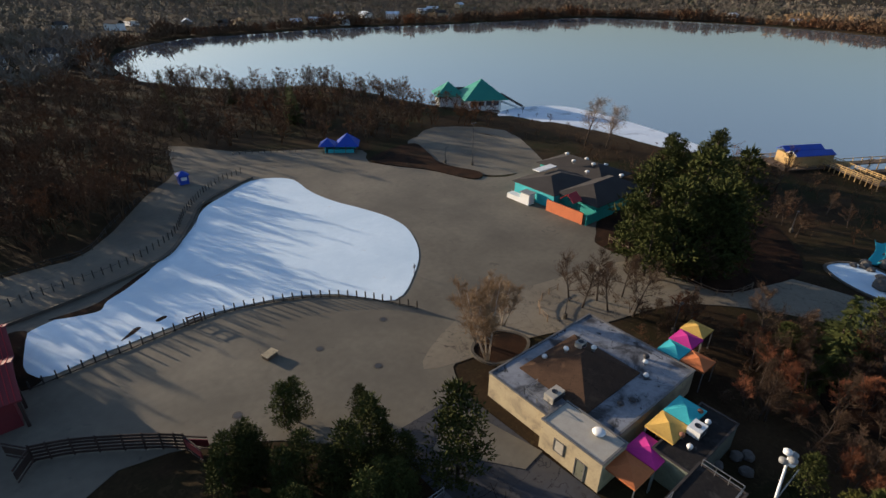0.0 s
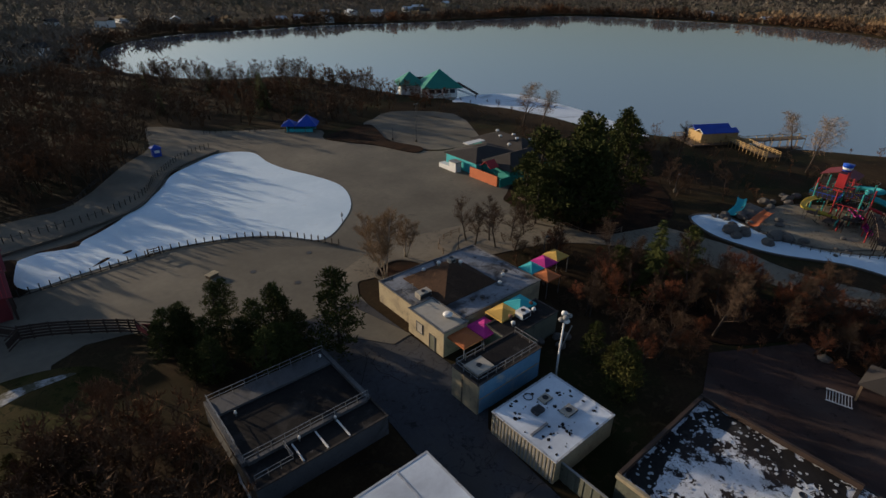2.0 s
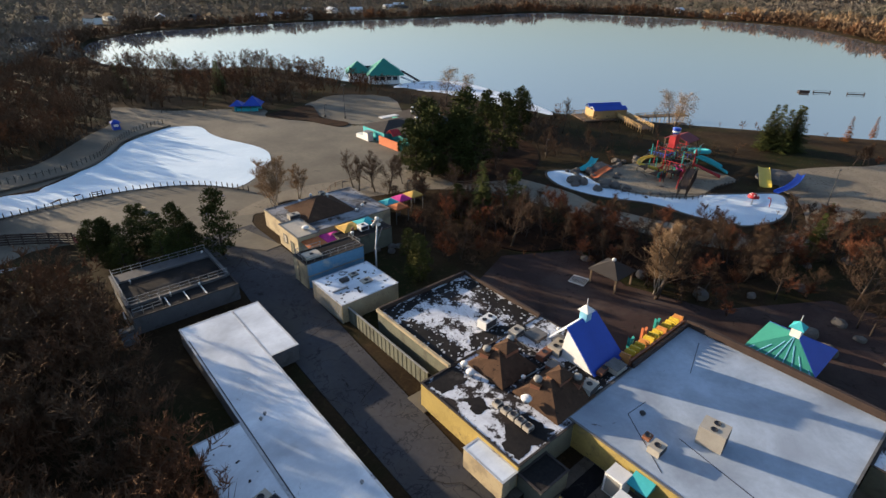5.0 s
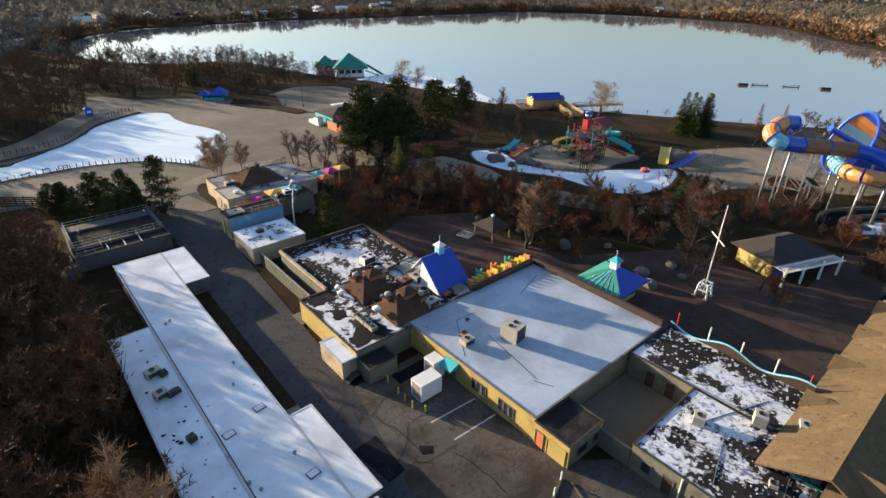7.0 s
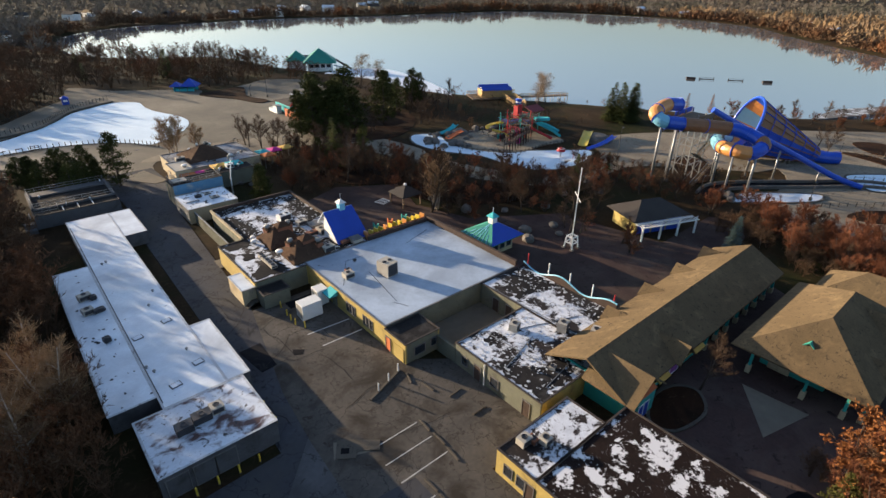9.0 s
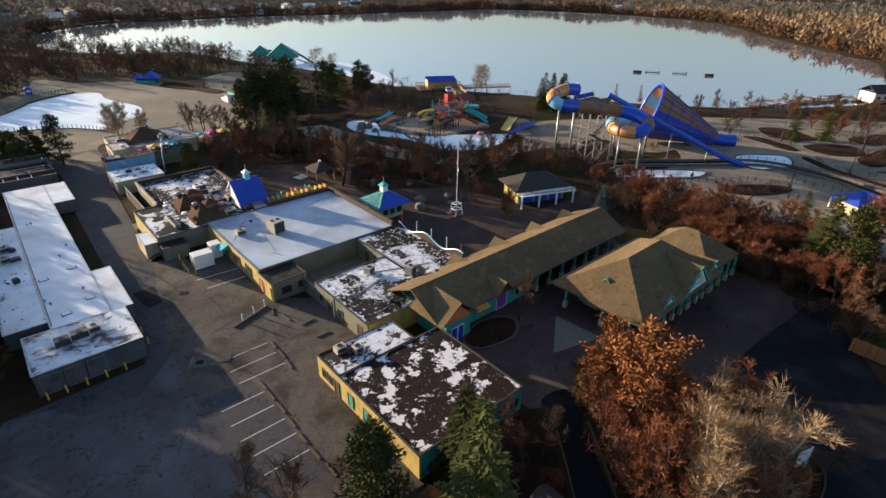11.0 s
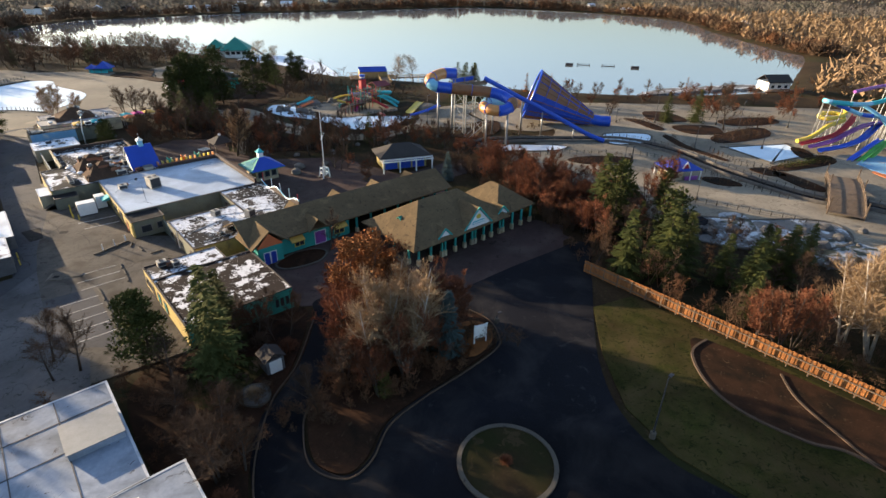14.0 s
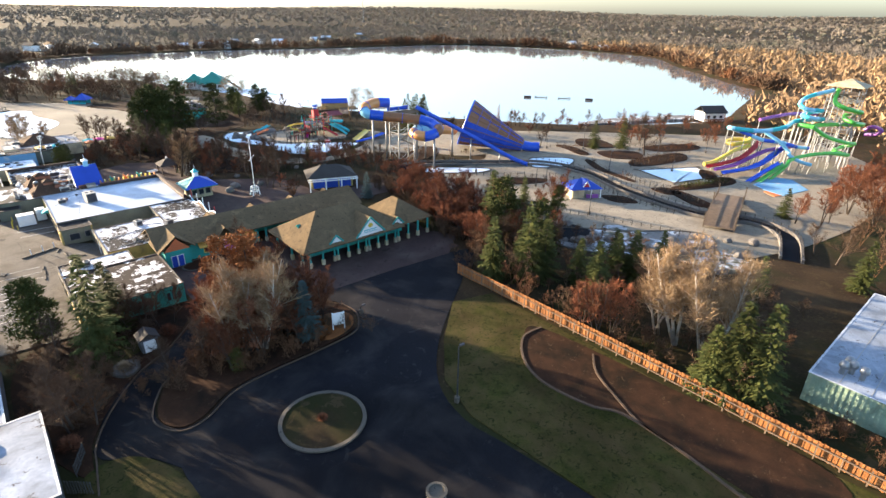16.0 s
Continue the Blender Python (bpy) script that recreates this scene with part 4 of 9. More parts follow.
for x, y, z in ((35.2, -26.2, 4.5), (38.6, -26.6, 4.5), (35.8, -33.2, 4.5), (39.4, -35.6, 4.4)):
    q = thing("roof_chimney", (x, y, z), "rust-red square exhaust stack with a round pale fan", "chimney", "roof stacks", 12)
    part("stack", Shape().box(-0.55, 0.55, -0.55, 0.55, -1.0, 0.7), M_rust, q)
    part("cap", Shape().box(-0.65, 0.65, -0.65, 0.65, 0.702, 0.8), M_shingle_brown, q)
    part("fan", Shape().lathe([(0.34, 0.8), (0.48, 1.05), (0.42, 1.3), (0.15, 1.35)], 14), M_trim, q, "round pale fan", smooth=True)
for x0, x1, y0, y1, z1, mt in ((42.6, 44.6, -27.4, -25.4, 3.75, M_edge), (39.9, 41.3, -32.6, -31, 3.9, M_rust), (45, 46.8, -37, -35.4, 4.0, M_unit), (44.4, 46, -29.6, -28.2, 3.6, M_dark_metal)):
    q = thing("roof_hatch", ((x0 + x1) / 2, (y0 + y1) / 2, 3.3), "low weathered metal hatch box on the roof", "hatch", "roof hatches")
    part("box", Shape().box(x0, x1, y0, y1, -0.05 + 3.3, z1), mt, q, at=(q.location[0], q.location[1], 3.3))
    part("lid", Shape().box(x0 - 0.06, x1 + 0.06, y0 - 0.06, y1 + 0.06, z1 + 0.002, z1 + 0.07), M_edge, q, at=(q.location[0], q.location[1], 3.3))
for a, b in (((36, -30.6), (41, -30.9)), ((36.2, -24.4), (41.5, -29.8)), ((41.2, -24.6), (41.4, -37)), ((41.4, -33), (47.2, -33.2))):
    part("pipe", Shape().beam((*a, 3.42), (*b, 3.42), 0.12), M_steel, hall_e, at=hall_e.location)
part("parapet", Shape().box(31.4, 31.75, -24, -9.4, 3.36, 3.75), M_cream, kitchen, at=kitchen.location)
part("parapet", Shape().box(46.9, 47.25, -24, -9.4, 3.36, 3.9), M_wood_dark, kitchen, at=kitchen.location)
part("parapet", Shape().box(31.8, 46.85, -9.75, -9.4, 3.36, 3.9), M_wood_dark, kitchen, at=kitchen.location)
# cold store with white roof on the road side
cold = rect_building("cold_store", 25.6, 27.57, -38.2, -33, 2.6, M_cream, M_membrane, "cream cold store with flat white roof")
stepb = rect_building("loading_porch", 27.6, 31.5, -41, -38.25, 2.3, M_sage, M_tar, "grey-green loading porch with dark roof")
for i in range(4):
    part("step", Shape().box(25.7 + 0.3 * i, 27.5, -39.2, -38.25, -0.1, 0.18 * (i + 1)), M_kerb, cold, at=cold.location)
# steeple
e = thing("chapel_steeple", (45.6, -33, 3.25), "white gabled roof house with bright blue roof slope and small cupola", "roof house")
part("gable_wall", Shape().add([(-2.6, -2.2, 0), (-2.6, 2.4, 0), (-2.3, 2.0, 4.0), (-2.45, -2.2, 0), (-2.45, 2.4, 0), (-2.15, 2.0, 4.0)], [(0, 2, 1), (3, 4, 5), (0, 1, 4, 3), (1, 2, 5, 4), (2, 0, 3, 5)]), M_white, e)
part("roof_slope", Shape().add([(-2.6, -2.4, 0), (3.2, -2.4, 0), (3.0, 2.0, 4.1), (-2.5, 2.0, 4.1), (-2.6, -2.55, 0.05), (3.2, -2.55, 0.05), (3.0, 1.95, 4.25), (-2.5, 1.95, 4.25)], [(3, 2, 1, 0), (4, 5, 6, 7), (0, 1, 5, 4), (1, 2, 6, 5), (2, 3, 7, 6), (3, 0, 4, 7)]), M_blue_roof, e)
part("roof_slope", Shape().add([(-2.6, 4.2, 1.6), (3.2, 4.2, 1.6), (3.0, 2.05, 4.1), (-2.5, 2.05, 4.1), (-2.6, 4.3, 1.7), (3.2, 4.3, 1.7), (3.0, 2.1, 4.25), (-2.5, 2.1, 4.25)], [(0, 1, 2, 3), (7, 6, 5, 4), (4, 5, 1, 0), (5, 6, 2, 1), (6, 7, 3, 2), (7, 4, 0, 3)]), M_membrane, e, "pale snow-dusted slope")
cup = part("cupola", Shape().box(0.4, 1.4, 1.5, 2.5, 3.9, 5.2), M_cyan, e)
part("cupola_roof", Shape().hip(0.2, 1.6, 1.3, 2.7, 5.2, 0.7, 0.05), M_white, cup)
part("spire", Shape().tube([(0.9, 2, 5.8), (0.9, 2, 6.8)], 0.05, 6), M_white, cup)

# ---- main hall ----
ac_unit(43.8, -48.2, 3.28, 2.0, 2.4, 2.2, M_unit, 2, 8)
ac_unit(38.8, -45.4, 3.28, 1.5, 1.2, 0.9, M_unit)
ac_unit(39.6, -44, 3.28, 0.9, 0.7, 0.5, M_rust)
vent(42, -42, 3.28, 0.3, M_dark_metal, 0.5)
for a, b in (((37, -47), (41, -41)), ((41, -41), (44, -41.2)), ((42, -46), (40.5, -55)), ((40, -55), (41, -57)), ((52, -42), (58, -40))):
    part("cable", Shape().beam((*a, 3.3), (*b, 3.3), 0.07), M_dark_metal, big, at=big.location)
part("parapet", Shape().box(60.1, 60.55, -58.8, -37.2, 3.4, 4.3), M_wood_dark, big, at=big.location)
part("parapet", Shape().box(47.6, 60.05, -37.55, -37.2, 3.4, 4.0), M_wood_dark, big, at=big.location)
for y in (-49.8, -50.6, -51.4):
    opening(big, ("w", 35.9), y, 1.0, 0.55, 1.4)
for y in (-54, -54.8, -55.6):
    opening(big, ("w", 35.9), y, 1.0, 0.55, 1.4)
part("awning", Shape().add([(34.5, -47.2, 2.35), (34.5, -45.2, 2.35), (35.85, -45.2, 2.9), (35.85, -47.2, 2.9), (34.5, -47.2, 2.2), (34.5, -45.2, 2.2), (35.85, -45.2, 2.2), (35.85, -47.2, 2.2)], [(0, 1, 2, 3), (7, 6, 5, 4), (0, 4, 5, 1), (1, 5, 6, 2), (2, 6, 7, 3), (3, 7, 4, 0)]), M_turq, big, "turquoise awning over a back door", at=big.location)
opening(big, ("w", 35.9), -46.2, 0.05, 1.0, 2.1, "door", pane=M_sage)
opening(big2, ("w", 35.8), -59.6, 0.05, 0.95, 2.1, "door", pane=M_orange_wall)
opening(big2, ("w", 35.8), -61.7, 0.05, 2.2, 2.1, "door", M_yellow, M_yellow)
opening(big2, ("s", -63.2), 38, 0.8, 1.6, 1.2)
opening(big2, ("s", -63.2), 40.2, 1.0, 0.8, 1.1)
e = thing("feathered_sign", (54, -37, 3.3), "fan of yellow wooden slats on a red-brown band along the parapet", "sign")
part("band", Shape().box(-6.2, 6.2, 0.02, 0.3, -0.6, 0.75), M_rust, e, "red-brown band")
slat = [(0.3, -0.3), (1.7, 0.5), (1.5, 1.1), (0.3, 1.25)]
for k in range(13):
    x = -6.0 + k * 1.0
    part("slat", Shape().add([(x + d, y, z) for d in (-0.09, 0.09) for y, z in slat], [(0, 1, 2, 3), (7, 6, 5, 4), (0, 4, 5, 1), (1, 5, 6, 2), (2, 6, 7, 3), (3, 7, 4, 0)]), M_yellow_f if k % 4 else M_orange, e)
for x, mt in ((-3.4, M_teal), (-0.4, M_orange_wall), (2.6, M_teal)):
    q = part("finial", Shape().add([(x - 0.3, 1.9, 0.0), (x + 0.5, 1.9, 0.0), (x + 0.75, 1.9, 1.3), (x + 0.25, 1.9, 0.9), (x - 0.35, 1.9, 1.7), (x - 0.3, 2.2, 0.0), (x + 0.5, 2.2, 0.0), (x + 0.75, 2.2, 1.3), (x + 0.25, 2.2, 0.9), (x - 0.35, 2.2, 1.7)], [(4, 3, 2, 1, 0), (5, 6, 7, 8, 9), (0, 1, 6, 5), (1, 2, 7, 6), (2, 3, 8, 7), (3, 4, 9, 8), (4, 0, 5, 9)]), mt, e, "carved painted finial")
    part("bracket", Shape().box(x - 0.05, x + 0.15, 0.3, 1.9, 0.02, 0.14), M_wood, q)
# containers, bollards
for x0, x1, y0, y1, h in ((30.3, 33.3, -47.2, -45.3, 2.5), (33.7, 35.4, -45.2, -43.4, 2.6)):
    e = thing("freezer_container", ((x0 + x1) / 2, (y0 + y1) / 2, 0.09), "white metal freezer container in the yard", "container", "freezer containers")
    part("body", Shape().box(x0, x1, y0, y1, 0.19, h), M_white, e, at=(*e.location,)[:2] + (0.0,))
    part("skid", Shape().box(x0 + 0.1, x1 - 0.1, y0 + 0.1, y1 - 0.1, 0.0, 0.188), M_dark_metal, e, at=(*e.location,)[:2] + (0.0,))
    part("door_frame", Shape().box(x0 - 0.03, x0 - 0.002, y0 + 0.2, y1 - 0.2, 0.3, h - 0.2), M_trim, e, at=(*e.location,)[:2] + (0.0,))
for x, y in ((29.5, -41.8), (29.3, -44.2), (29.2, -45.6), (29.2, -47), (29.9, -48.4), (8.2, -65.6), (10, -65.6), (12, -65.6), (14, -65.6), (16, -65.6), (19.4, -62), (19.4, -59)):
    e = thing("bollard", (x, y, 0.05), "yellow painted steel bollard", "bollard", "yellow bollards")
    part("post", Shape().lathe([(0.1, -0.1), (0.1, 1.0), (0.05, 1.08)], 10), M_yellow_f, e)
    part("collar", Shape().lathe([(0.14, -0.05), (0.14, 0.06)], 10), M_kerb, e)

# ---- shop row ----
for x, y, w, d, h in ((48.2, -69.6, 1.3, 1.1, 1.1), (52.8, -73.6, 1.4, 1.2, 1.4), (55, -77, 1.4, 1.2, 1.2), (46, -77.5, 0.8, 0.7, 0.5)):
    ac_unit(x, y, 3.18, w, d, h, M_unit, 1, 20)
for x, y in ((44, -76), (47, -73), (50, -78.5), (56, -64), (58, -70)):
    vent(x, y, 3.18, 0.16, M_dark_metal, 0.5)
for a, b in (((42, -74), (49, -72)), ((53, -60), (53.5, -79)), ((45, -67.5), (46, -79)), ((49, -70), (57, -73)), ((43, -79), (52, -77.5))):
    part("pipe", Shape().beam((*a, 3.25), (*b, 3.25), 0.08), M_steel, shops2, at=shops2.location)
roof_patch(shops2, [(41.2, -79.8), (47, -79.8), (49.5, -77.6), (45, -76), (43, -73.4), (41.2, -73)], 3.226, M_tar, 11, 0.8)
roof_patch(shops2, [(43.4, -70), (46.2, -70.6), (46, -68.6), (43.8, -68.2)], 3.226, M_tar, 12, 0.6)
roof_patch(shops, [(54, -65), (60.8, -66.4), (60.8, -60), (57, -59.6), (55, -61.6)], 3.226, M_tar, 13, 0.9)
roof_patch(shops, [(53.4, -79.8), (60.8, -79.8), (60.8, -74), (58.4, -72.2), (57.4, -76.4), (54, -77)], 3.226, M_tar, 14, 0.8)
part("roof_scrap", scraps(3, 340, 41.4, 52.4, -79.8, -67.4, 3.23, (0.05, 0.26)), M_white_edge, shops2, "torn white roofing flakes", at=shops2.location)["kind"] = "stuff"
part("roof_scrap", scraps(4, 330, 53.2, 61, -79.8, -59.4, 3.23, (0.05, 0.28)), M_white_edge, shops, "torn white roofing flakes", at=shops.location)["kind"] = "stuff"
e = thing("wavy_sign_parapet", (61.4, -67.5, 3.1), "dark wavy parapet edged in pale turquoise above the shops", "parapet")
top = [(y, 0.75 + 0.55 * math.sin((y + 1) * 0.75) - 0.02 * y) for y in np.linspace(-8.2, 8.2, 40)]
s = Shape()
out = [(-8.2, 0.0)] + [(8.2, 0.0)] + top[::-1]
n = len(out)
s.add([(-0.08, y, h) for y, h in out] + [(0.1, y, h) for y, h in out], [tuple(range(n))[::-1], tuple(range(n, 2 * n))] + [(i, (i + 1) % n, n + (i + 1) % n, n + i) for i in range(n)])
part("board", s, M_wood_dark, e)
part("edge", Shape().tube([(0.01, y, h + 0.06) for y, h in top], 0.12, 6), M_cyan, e, "pale turquoise trim")
for i, y in enumerate((-7.6, -4.2, -0.4, 3.4, 7.4)):
    part("finial", Shape().tube([(0.1, y, 0.6), (0.1, y, 2.6)], 0.09, 6), M_red if i in (0, 4) else M_white, e)
for y, z0, w in ((-68.6, 0.9, 0.9), (-73.6, 0.9, 1.2)):
    opening(shops2, ("w", 40.7), y, z0, w, 1.2)
for y in (-70.8, -78.4):
    opening(shops2, ("w", 40.7), y, 0.05, 1.0, 2.1, "door", pane=M_wood_dark)
for y in (-62, -64.5):
    opening(shops, ("w", 52.8), y, 0.05, 1.1, 2.1, "door", pane=M_wood_dark)
part("downpipe", Shape().tube([(40.6, -72, 0), (40.6, -72, 3.2)], 0.08, 6), M_white, shops2, at=shops2.location)
part("wall", Shape().box(40.7, 41.0, -66.8, -63.3, -0.1, 2.3), M_sage, shops2, "courtyard wall", at=shops2.location)
slab("courtyard_floor", [(41.2, -66.8), (52.7, -66.8), (52.7, -58.9), (41.2, -58.9)], 0.05, M_concrete, "grey concrete courtyard floor", "paving", False)
for x, y, w, h in ((35.4, -82.6, 1.3, 0.9), (37, -83.9, 1.0, 0.9), (36.2, -83, 0.7, 0.6)):
    ac_unit(x, y, 3.18, w, 1.0, h, M_rust if w < 0.9 else M_unit)
for x in (34.6, 36.2):
    opening(office, ("w", 33), -83 - (x - 34.6), 0.9, 1.0, 1.2)
opening(office, ("w", 33), -85.6, 0.05, 0.95, 2.1, "door", pane=M_wood_dark)
for y in (-88.5, -91.5):
    opening(store, ("w", 33), y, 0.6, 0.9, 1.6, pane=M_teal)
for i in range(3):
    for k in range(3):
        opening(store, ("s", -100.3), 36.5 + 4.2 * i + 0.75 * k, 0.9, 0.5, 1.3, frame=M_teal)
for y in (-97, -93.5, -90):
    opening(store, ("e", 47.3), y, 0.9, 1.6, 1.3, frame=M_teal, lights=3)

# ---- long shed ----
for x, y, w, d, h in ((8.3, -26.2, 1.6, 1.0, 0.9), (9.2, -26.8, 0.8, 0.8, 0.6), (8.0, -30.4, 1.3, 1.1, 0.9), (9.2, -30.8, 1.4, 0.7, 0.6), (8.6, -38.6, 0.8, 0.8, 0.7)):
    ac_unit(x, y, 2.32, w, d, h, M_dark_metal if d < 1 else M_unit, 1, 12)
for x, y in ((14.6, -33.6), (10.9, -47), (11.4, -48.3), (12.2, -17), (12.8, -16.6), (16, -30), (15.5, -46.5)):
    vent(x, y, 2.36, 0.18, M_steel, 0.45)
for x, y in ((11.6, -40.2), (15.4, -38.6), (15.8, -49.6), (12.6, -52)):
    e = thing("skylight", (x, y, 2.37), "flat framed skylight on the white shed roof", "skylight", "shed skylights", 8)
    part("frame", Shape().box(-0.6, 0.6, -0.45, 0.45, -0.05, 0.1), M_dark_metal, e)
    part("pane", Shape().box(-0.5, 0.5, -0.36, 0.36, 0.102, 0.13), M_membrane, e)
part("roof_scrap", scraps(6, 36, 6.2, 10.2, -52, -16.4, 2.36, (0.05, 0.3)), M_tar, back, "dark scraps of roofing", at=back.location)["kind"] = "stuff"
for k, y in enumerate((-16.5, -36.2)):
    part("roof_seam", Shape().beam((10.7, y, 2.38), (16.8, y + 1.2, 2.38), 0.06), M_dark_metal, shed, at=shed.location)
part("roof_seam", Shape().beam((10.7, -54, 2.4), (10.7, 1, 2.4), 0.12), M_dark_metal, shed, at=shed.location)
for x, y, w, mt in ((11.2, -60, 1.6, M_dark_metal), (13, -59.6, 1.8, M_dark_metal), (14.6, -59.3, 1.3, M_unit)):
    ac_unit(x, y, 2.86, w, 1.2, 0.9, mt)
for x in (9, 11.4, 13.4):
    opening(garage, ("s", -64.4), x, 0.05, 1.9, 2.3, "door", M_edge, M_grey_wall)
opening(garage, ("e", 18.7), -60.4, 0.05, 1.0, 2.1, "door", pane=M_trim)
for y in (-44, -47, -50, -53):
    opening(wing2, ("e", 19.6), y, 0.05, 1.6, 1.9, "door", M_grey_wall, M_dark_metal)

# ---- pump house ----
for b, z in (((6.5, 7.0, 13.4, 23.6), 3.0), ((20.0, 20.5, 13.4, 23.6), 2.95), ((7.02, 19.98, 21.0, 23.6), 2.8), ((7.02, 19.98, 13.2, 13.6), 2.9)):
    part("parapet", Shape().box(*b, 2.515, z), M_grey_wall, bunker, at=bunker.location)
railing(bunker, [(6.8, 15.4), (6.8, 23.3)], 3.0)
railing(bunker, [(5.9, 9.6), (5.9, 12.6)], 1.6)
part("stair", Shape().box(4.6, 6.4, 9.4, 10.6, -0.1, 1.5).box(4.6, 6.4, 8.4, 9.38, -0.1, 0.8), M_grey_wall, bunker, at=bunker.location)
railing(bunker, [(6.8, 23.3), (20.2, 23.3)], 2.8)
railing(bunker, [(6.8, 13.4), (20.2, 13.4)], 2.9)
railing(bunker, [(6.8, 11), (10.5, 11), (10.5, 13.1)], 2.5)
part("stair_rail", Shape().beam((6, 10, 0.2), (6, 13, 2.6), 0.08), M_steel, bunker, at=bunker.location)
for x in (11.5, 14, 16.4):
    part("tank_bay", Shape().box(x, x + 1.7, 10.6, 12.8, 2.462, 2.49), M_glass, bunker, at=bunker.location)
    part("bay_beam", Shape().box(x - 0.35, x - 0.2, 10.4, 13, 2.465, 2.65), M_white, bunker, at=bunker.location)
for x, y in ((8.5, 20), (12, 12.9), (16, 13), (19.5, 22.6)):
    vent(x, y, 2.46, 0.14, M_white, 0.8)

# ---- warehouse ----
for y in (-109, -113.5):
    part("roof_seam", Shape().beam((10.3, y, 3.21), (23, y + 0.4, 3.21), 0.1), M_dark_metal, whse, at=whse.location)
for x in (14, 18.5):
    part("roof_seam", Shape().beam((x, -120.8, 3.21), (x, -105.2, 3.21), 0.1), M_dark_metal, whse, at=whse.location)
e = thing("roof_plinth", (21, -112.5, 3.16), "raised white roof box on the warehouse", "roof box")
part("box", Shape().box(-2.6, 2.0, -2.2, 2.2, -0.05, 0.8), M_blue_membrane, e)
part("cap", Shape().box(-2.7, 2.1, -2.3, 2.3, 0.802, 0.9), M_trim, e)
ac_unit(21.5, -123.5, 3.16, 1.2, 1.2, 0.5, M_white)


# ---- arcade and entrance ----
e = thing("shopping_arcade", (68, -80.5, 0), "long arcade with brown shingle gable roof and teal walls", "building")
c = e.location
for b in ((48.6, 66, -85.1, -84.85), (48.6, 89, -77.1, -76.85), (48.6, 48.85, -84.84, -77.11), (66, 66.25, -84.84, -79.5), (66.26, 89, -79.75, -79.5)):
    part("wall", Shape().box(*b, -0.2, 3.4), M_teal, e, at=c)
part("roof", Shape().gable(47.2, 90, -86.2, -75.4, 3.3, 2.7), M_shingle, e, at=c)
part("cross_gable", Shape().gable(47.2, 53.6, -87.2, -80.6, 3.28, 2.5, "y"), M_shingle, e, at=c)
part("gable_wall", Shape().add([(48.2, -86.8, 3.2), (52.6, -86.8, 3.2), (50.4, -86.8, 5.4), (48.2, -86.6, 3.2), (52.6, -86.6, 3.2), (50.4, -86.6, 5.4)], [(0, 1, 2), (5, 4, 3), (0, 3, 4, 1), (1, 4, 5, 2), (2, 5, 3, 0)]), M_orange_wall, e, "salmon gable wall", at=c)
part("wall", Shape().box(48.3, 52.5, -86.7, -85.12, -0.2, 3.3), M_teal, e, at=c)
for y0, y1, x0, x1 in ((-80, -75.2, 58.4, 61.2), (-80, -75.2, 67.4, 70.2), (-80, -75.2, 76.4, 79.2), (-80, -75.2, 84.9, 87.7)):
    part("dormer", Shape().gable(x0, x1, y0, y1, 3.5, 1.3, "y", 0.15), M_shingle, e, at=c)
part("dormer", Shape().gable(57.5, 61, -86.8, -81, 3.35, 1.9, "y", 0.15), M_shingle, e, at=c)
for x in np.arange(67.5, 90, 3.1):
    col = part("column", Shape().box(x - 0.16, x + 0.16, -85.6, -85.28, 0.9, 3.35), M_teal, e, at=c)
    part("pier", Shape().box(x - 0.28, x + 0.28, -85.72, -85.16, -0.1, 0.898), M_cream, col, at=c)
opening(e, ("s", -86.7), 49.7, 0.05, 0.9, 2.1, "door", M_white, M_blue_roof)
opening(e, ("s", -86.7), 50.8, 0.05, 0.9, 2.1, "door", M_white, M_blue_roof)
opening(e, ("s", -85.1), 56.2, 0.8, 1.6, 1.2, frame=M_yellow_f, lights=2)
opening(e, ("s", -85.1), 60.2, 0.05, 2.0, 2.3, "door", M_white, M_purple)
opening(e, ("s", -85.1), 64, 0.8, 1.8, 1.3, frame=M_yellow_f, lights=2)
for x, mt in ((55.6, M_gold), (64, M_gold)):
    part("awning", Shape().add([(x - 1.2, -86.3, 2.3), (x + 1.2, -86.3, 2.3), (x + 1.2, -85.12, 2.9), (x - 1.2, -85.12, 2.9), (x - 1.2, -86.3, 2.15), (x + 1.2, -86.3, 2.15), (x + 1.2, -85.12, 2.7), (x - 1.2, -85.12, 2.7)], [(0, 1, 2, 3), (7, 6, 5, 4), (0, 4, 5, 1), (1, 5, 6, 2), (2, 6, 7, 3), (3, 7, 4, 0)]), mt, e, "gold awning", at=c)

e = thing("entrance_hall", (81.5, -96, 0), "entrance hall with hipped brown shingle roofs, white gable and teal columns", "building")
c = e.location
for b in ((70.5, 92, -98.3, -98.05), (70.5, 70.75, -98.04, -91.2), (91.75, 92, -98.04, -91.2), (70.76, 91.74, -91.45, -91.2)):
    part("wall", Shape().box(*b, -0.2, 3.3), M_teal, e, at=c)
part("roof", Shape().hip(66.6, 89, -103.4, -88.6, 3.25, 4.9, 0.2, 6.8), M_shingle, e, at=c)
part("roof", Shape().hip(86.5, 97, -102.4, -90.4, 3.22, 3.9, 0.2, 5), M_shingle, e, "lower east roof", at=c)


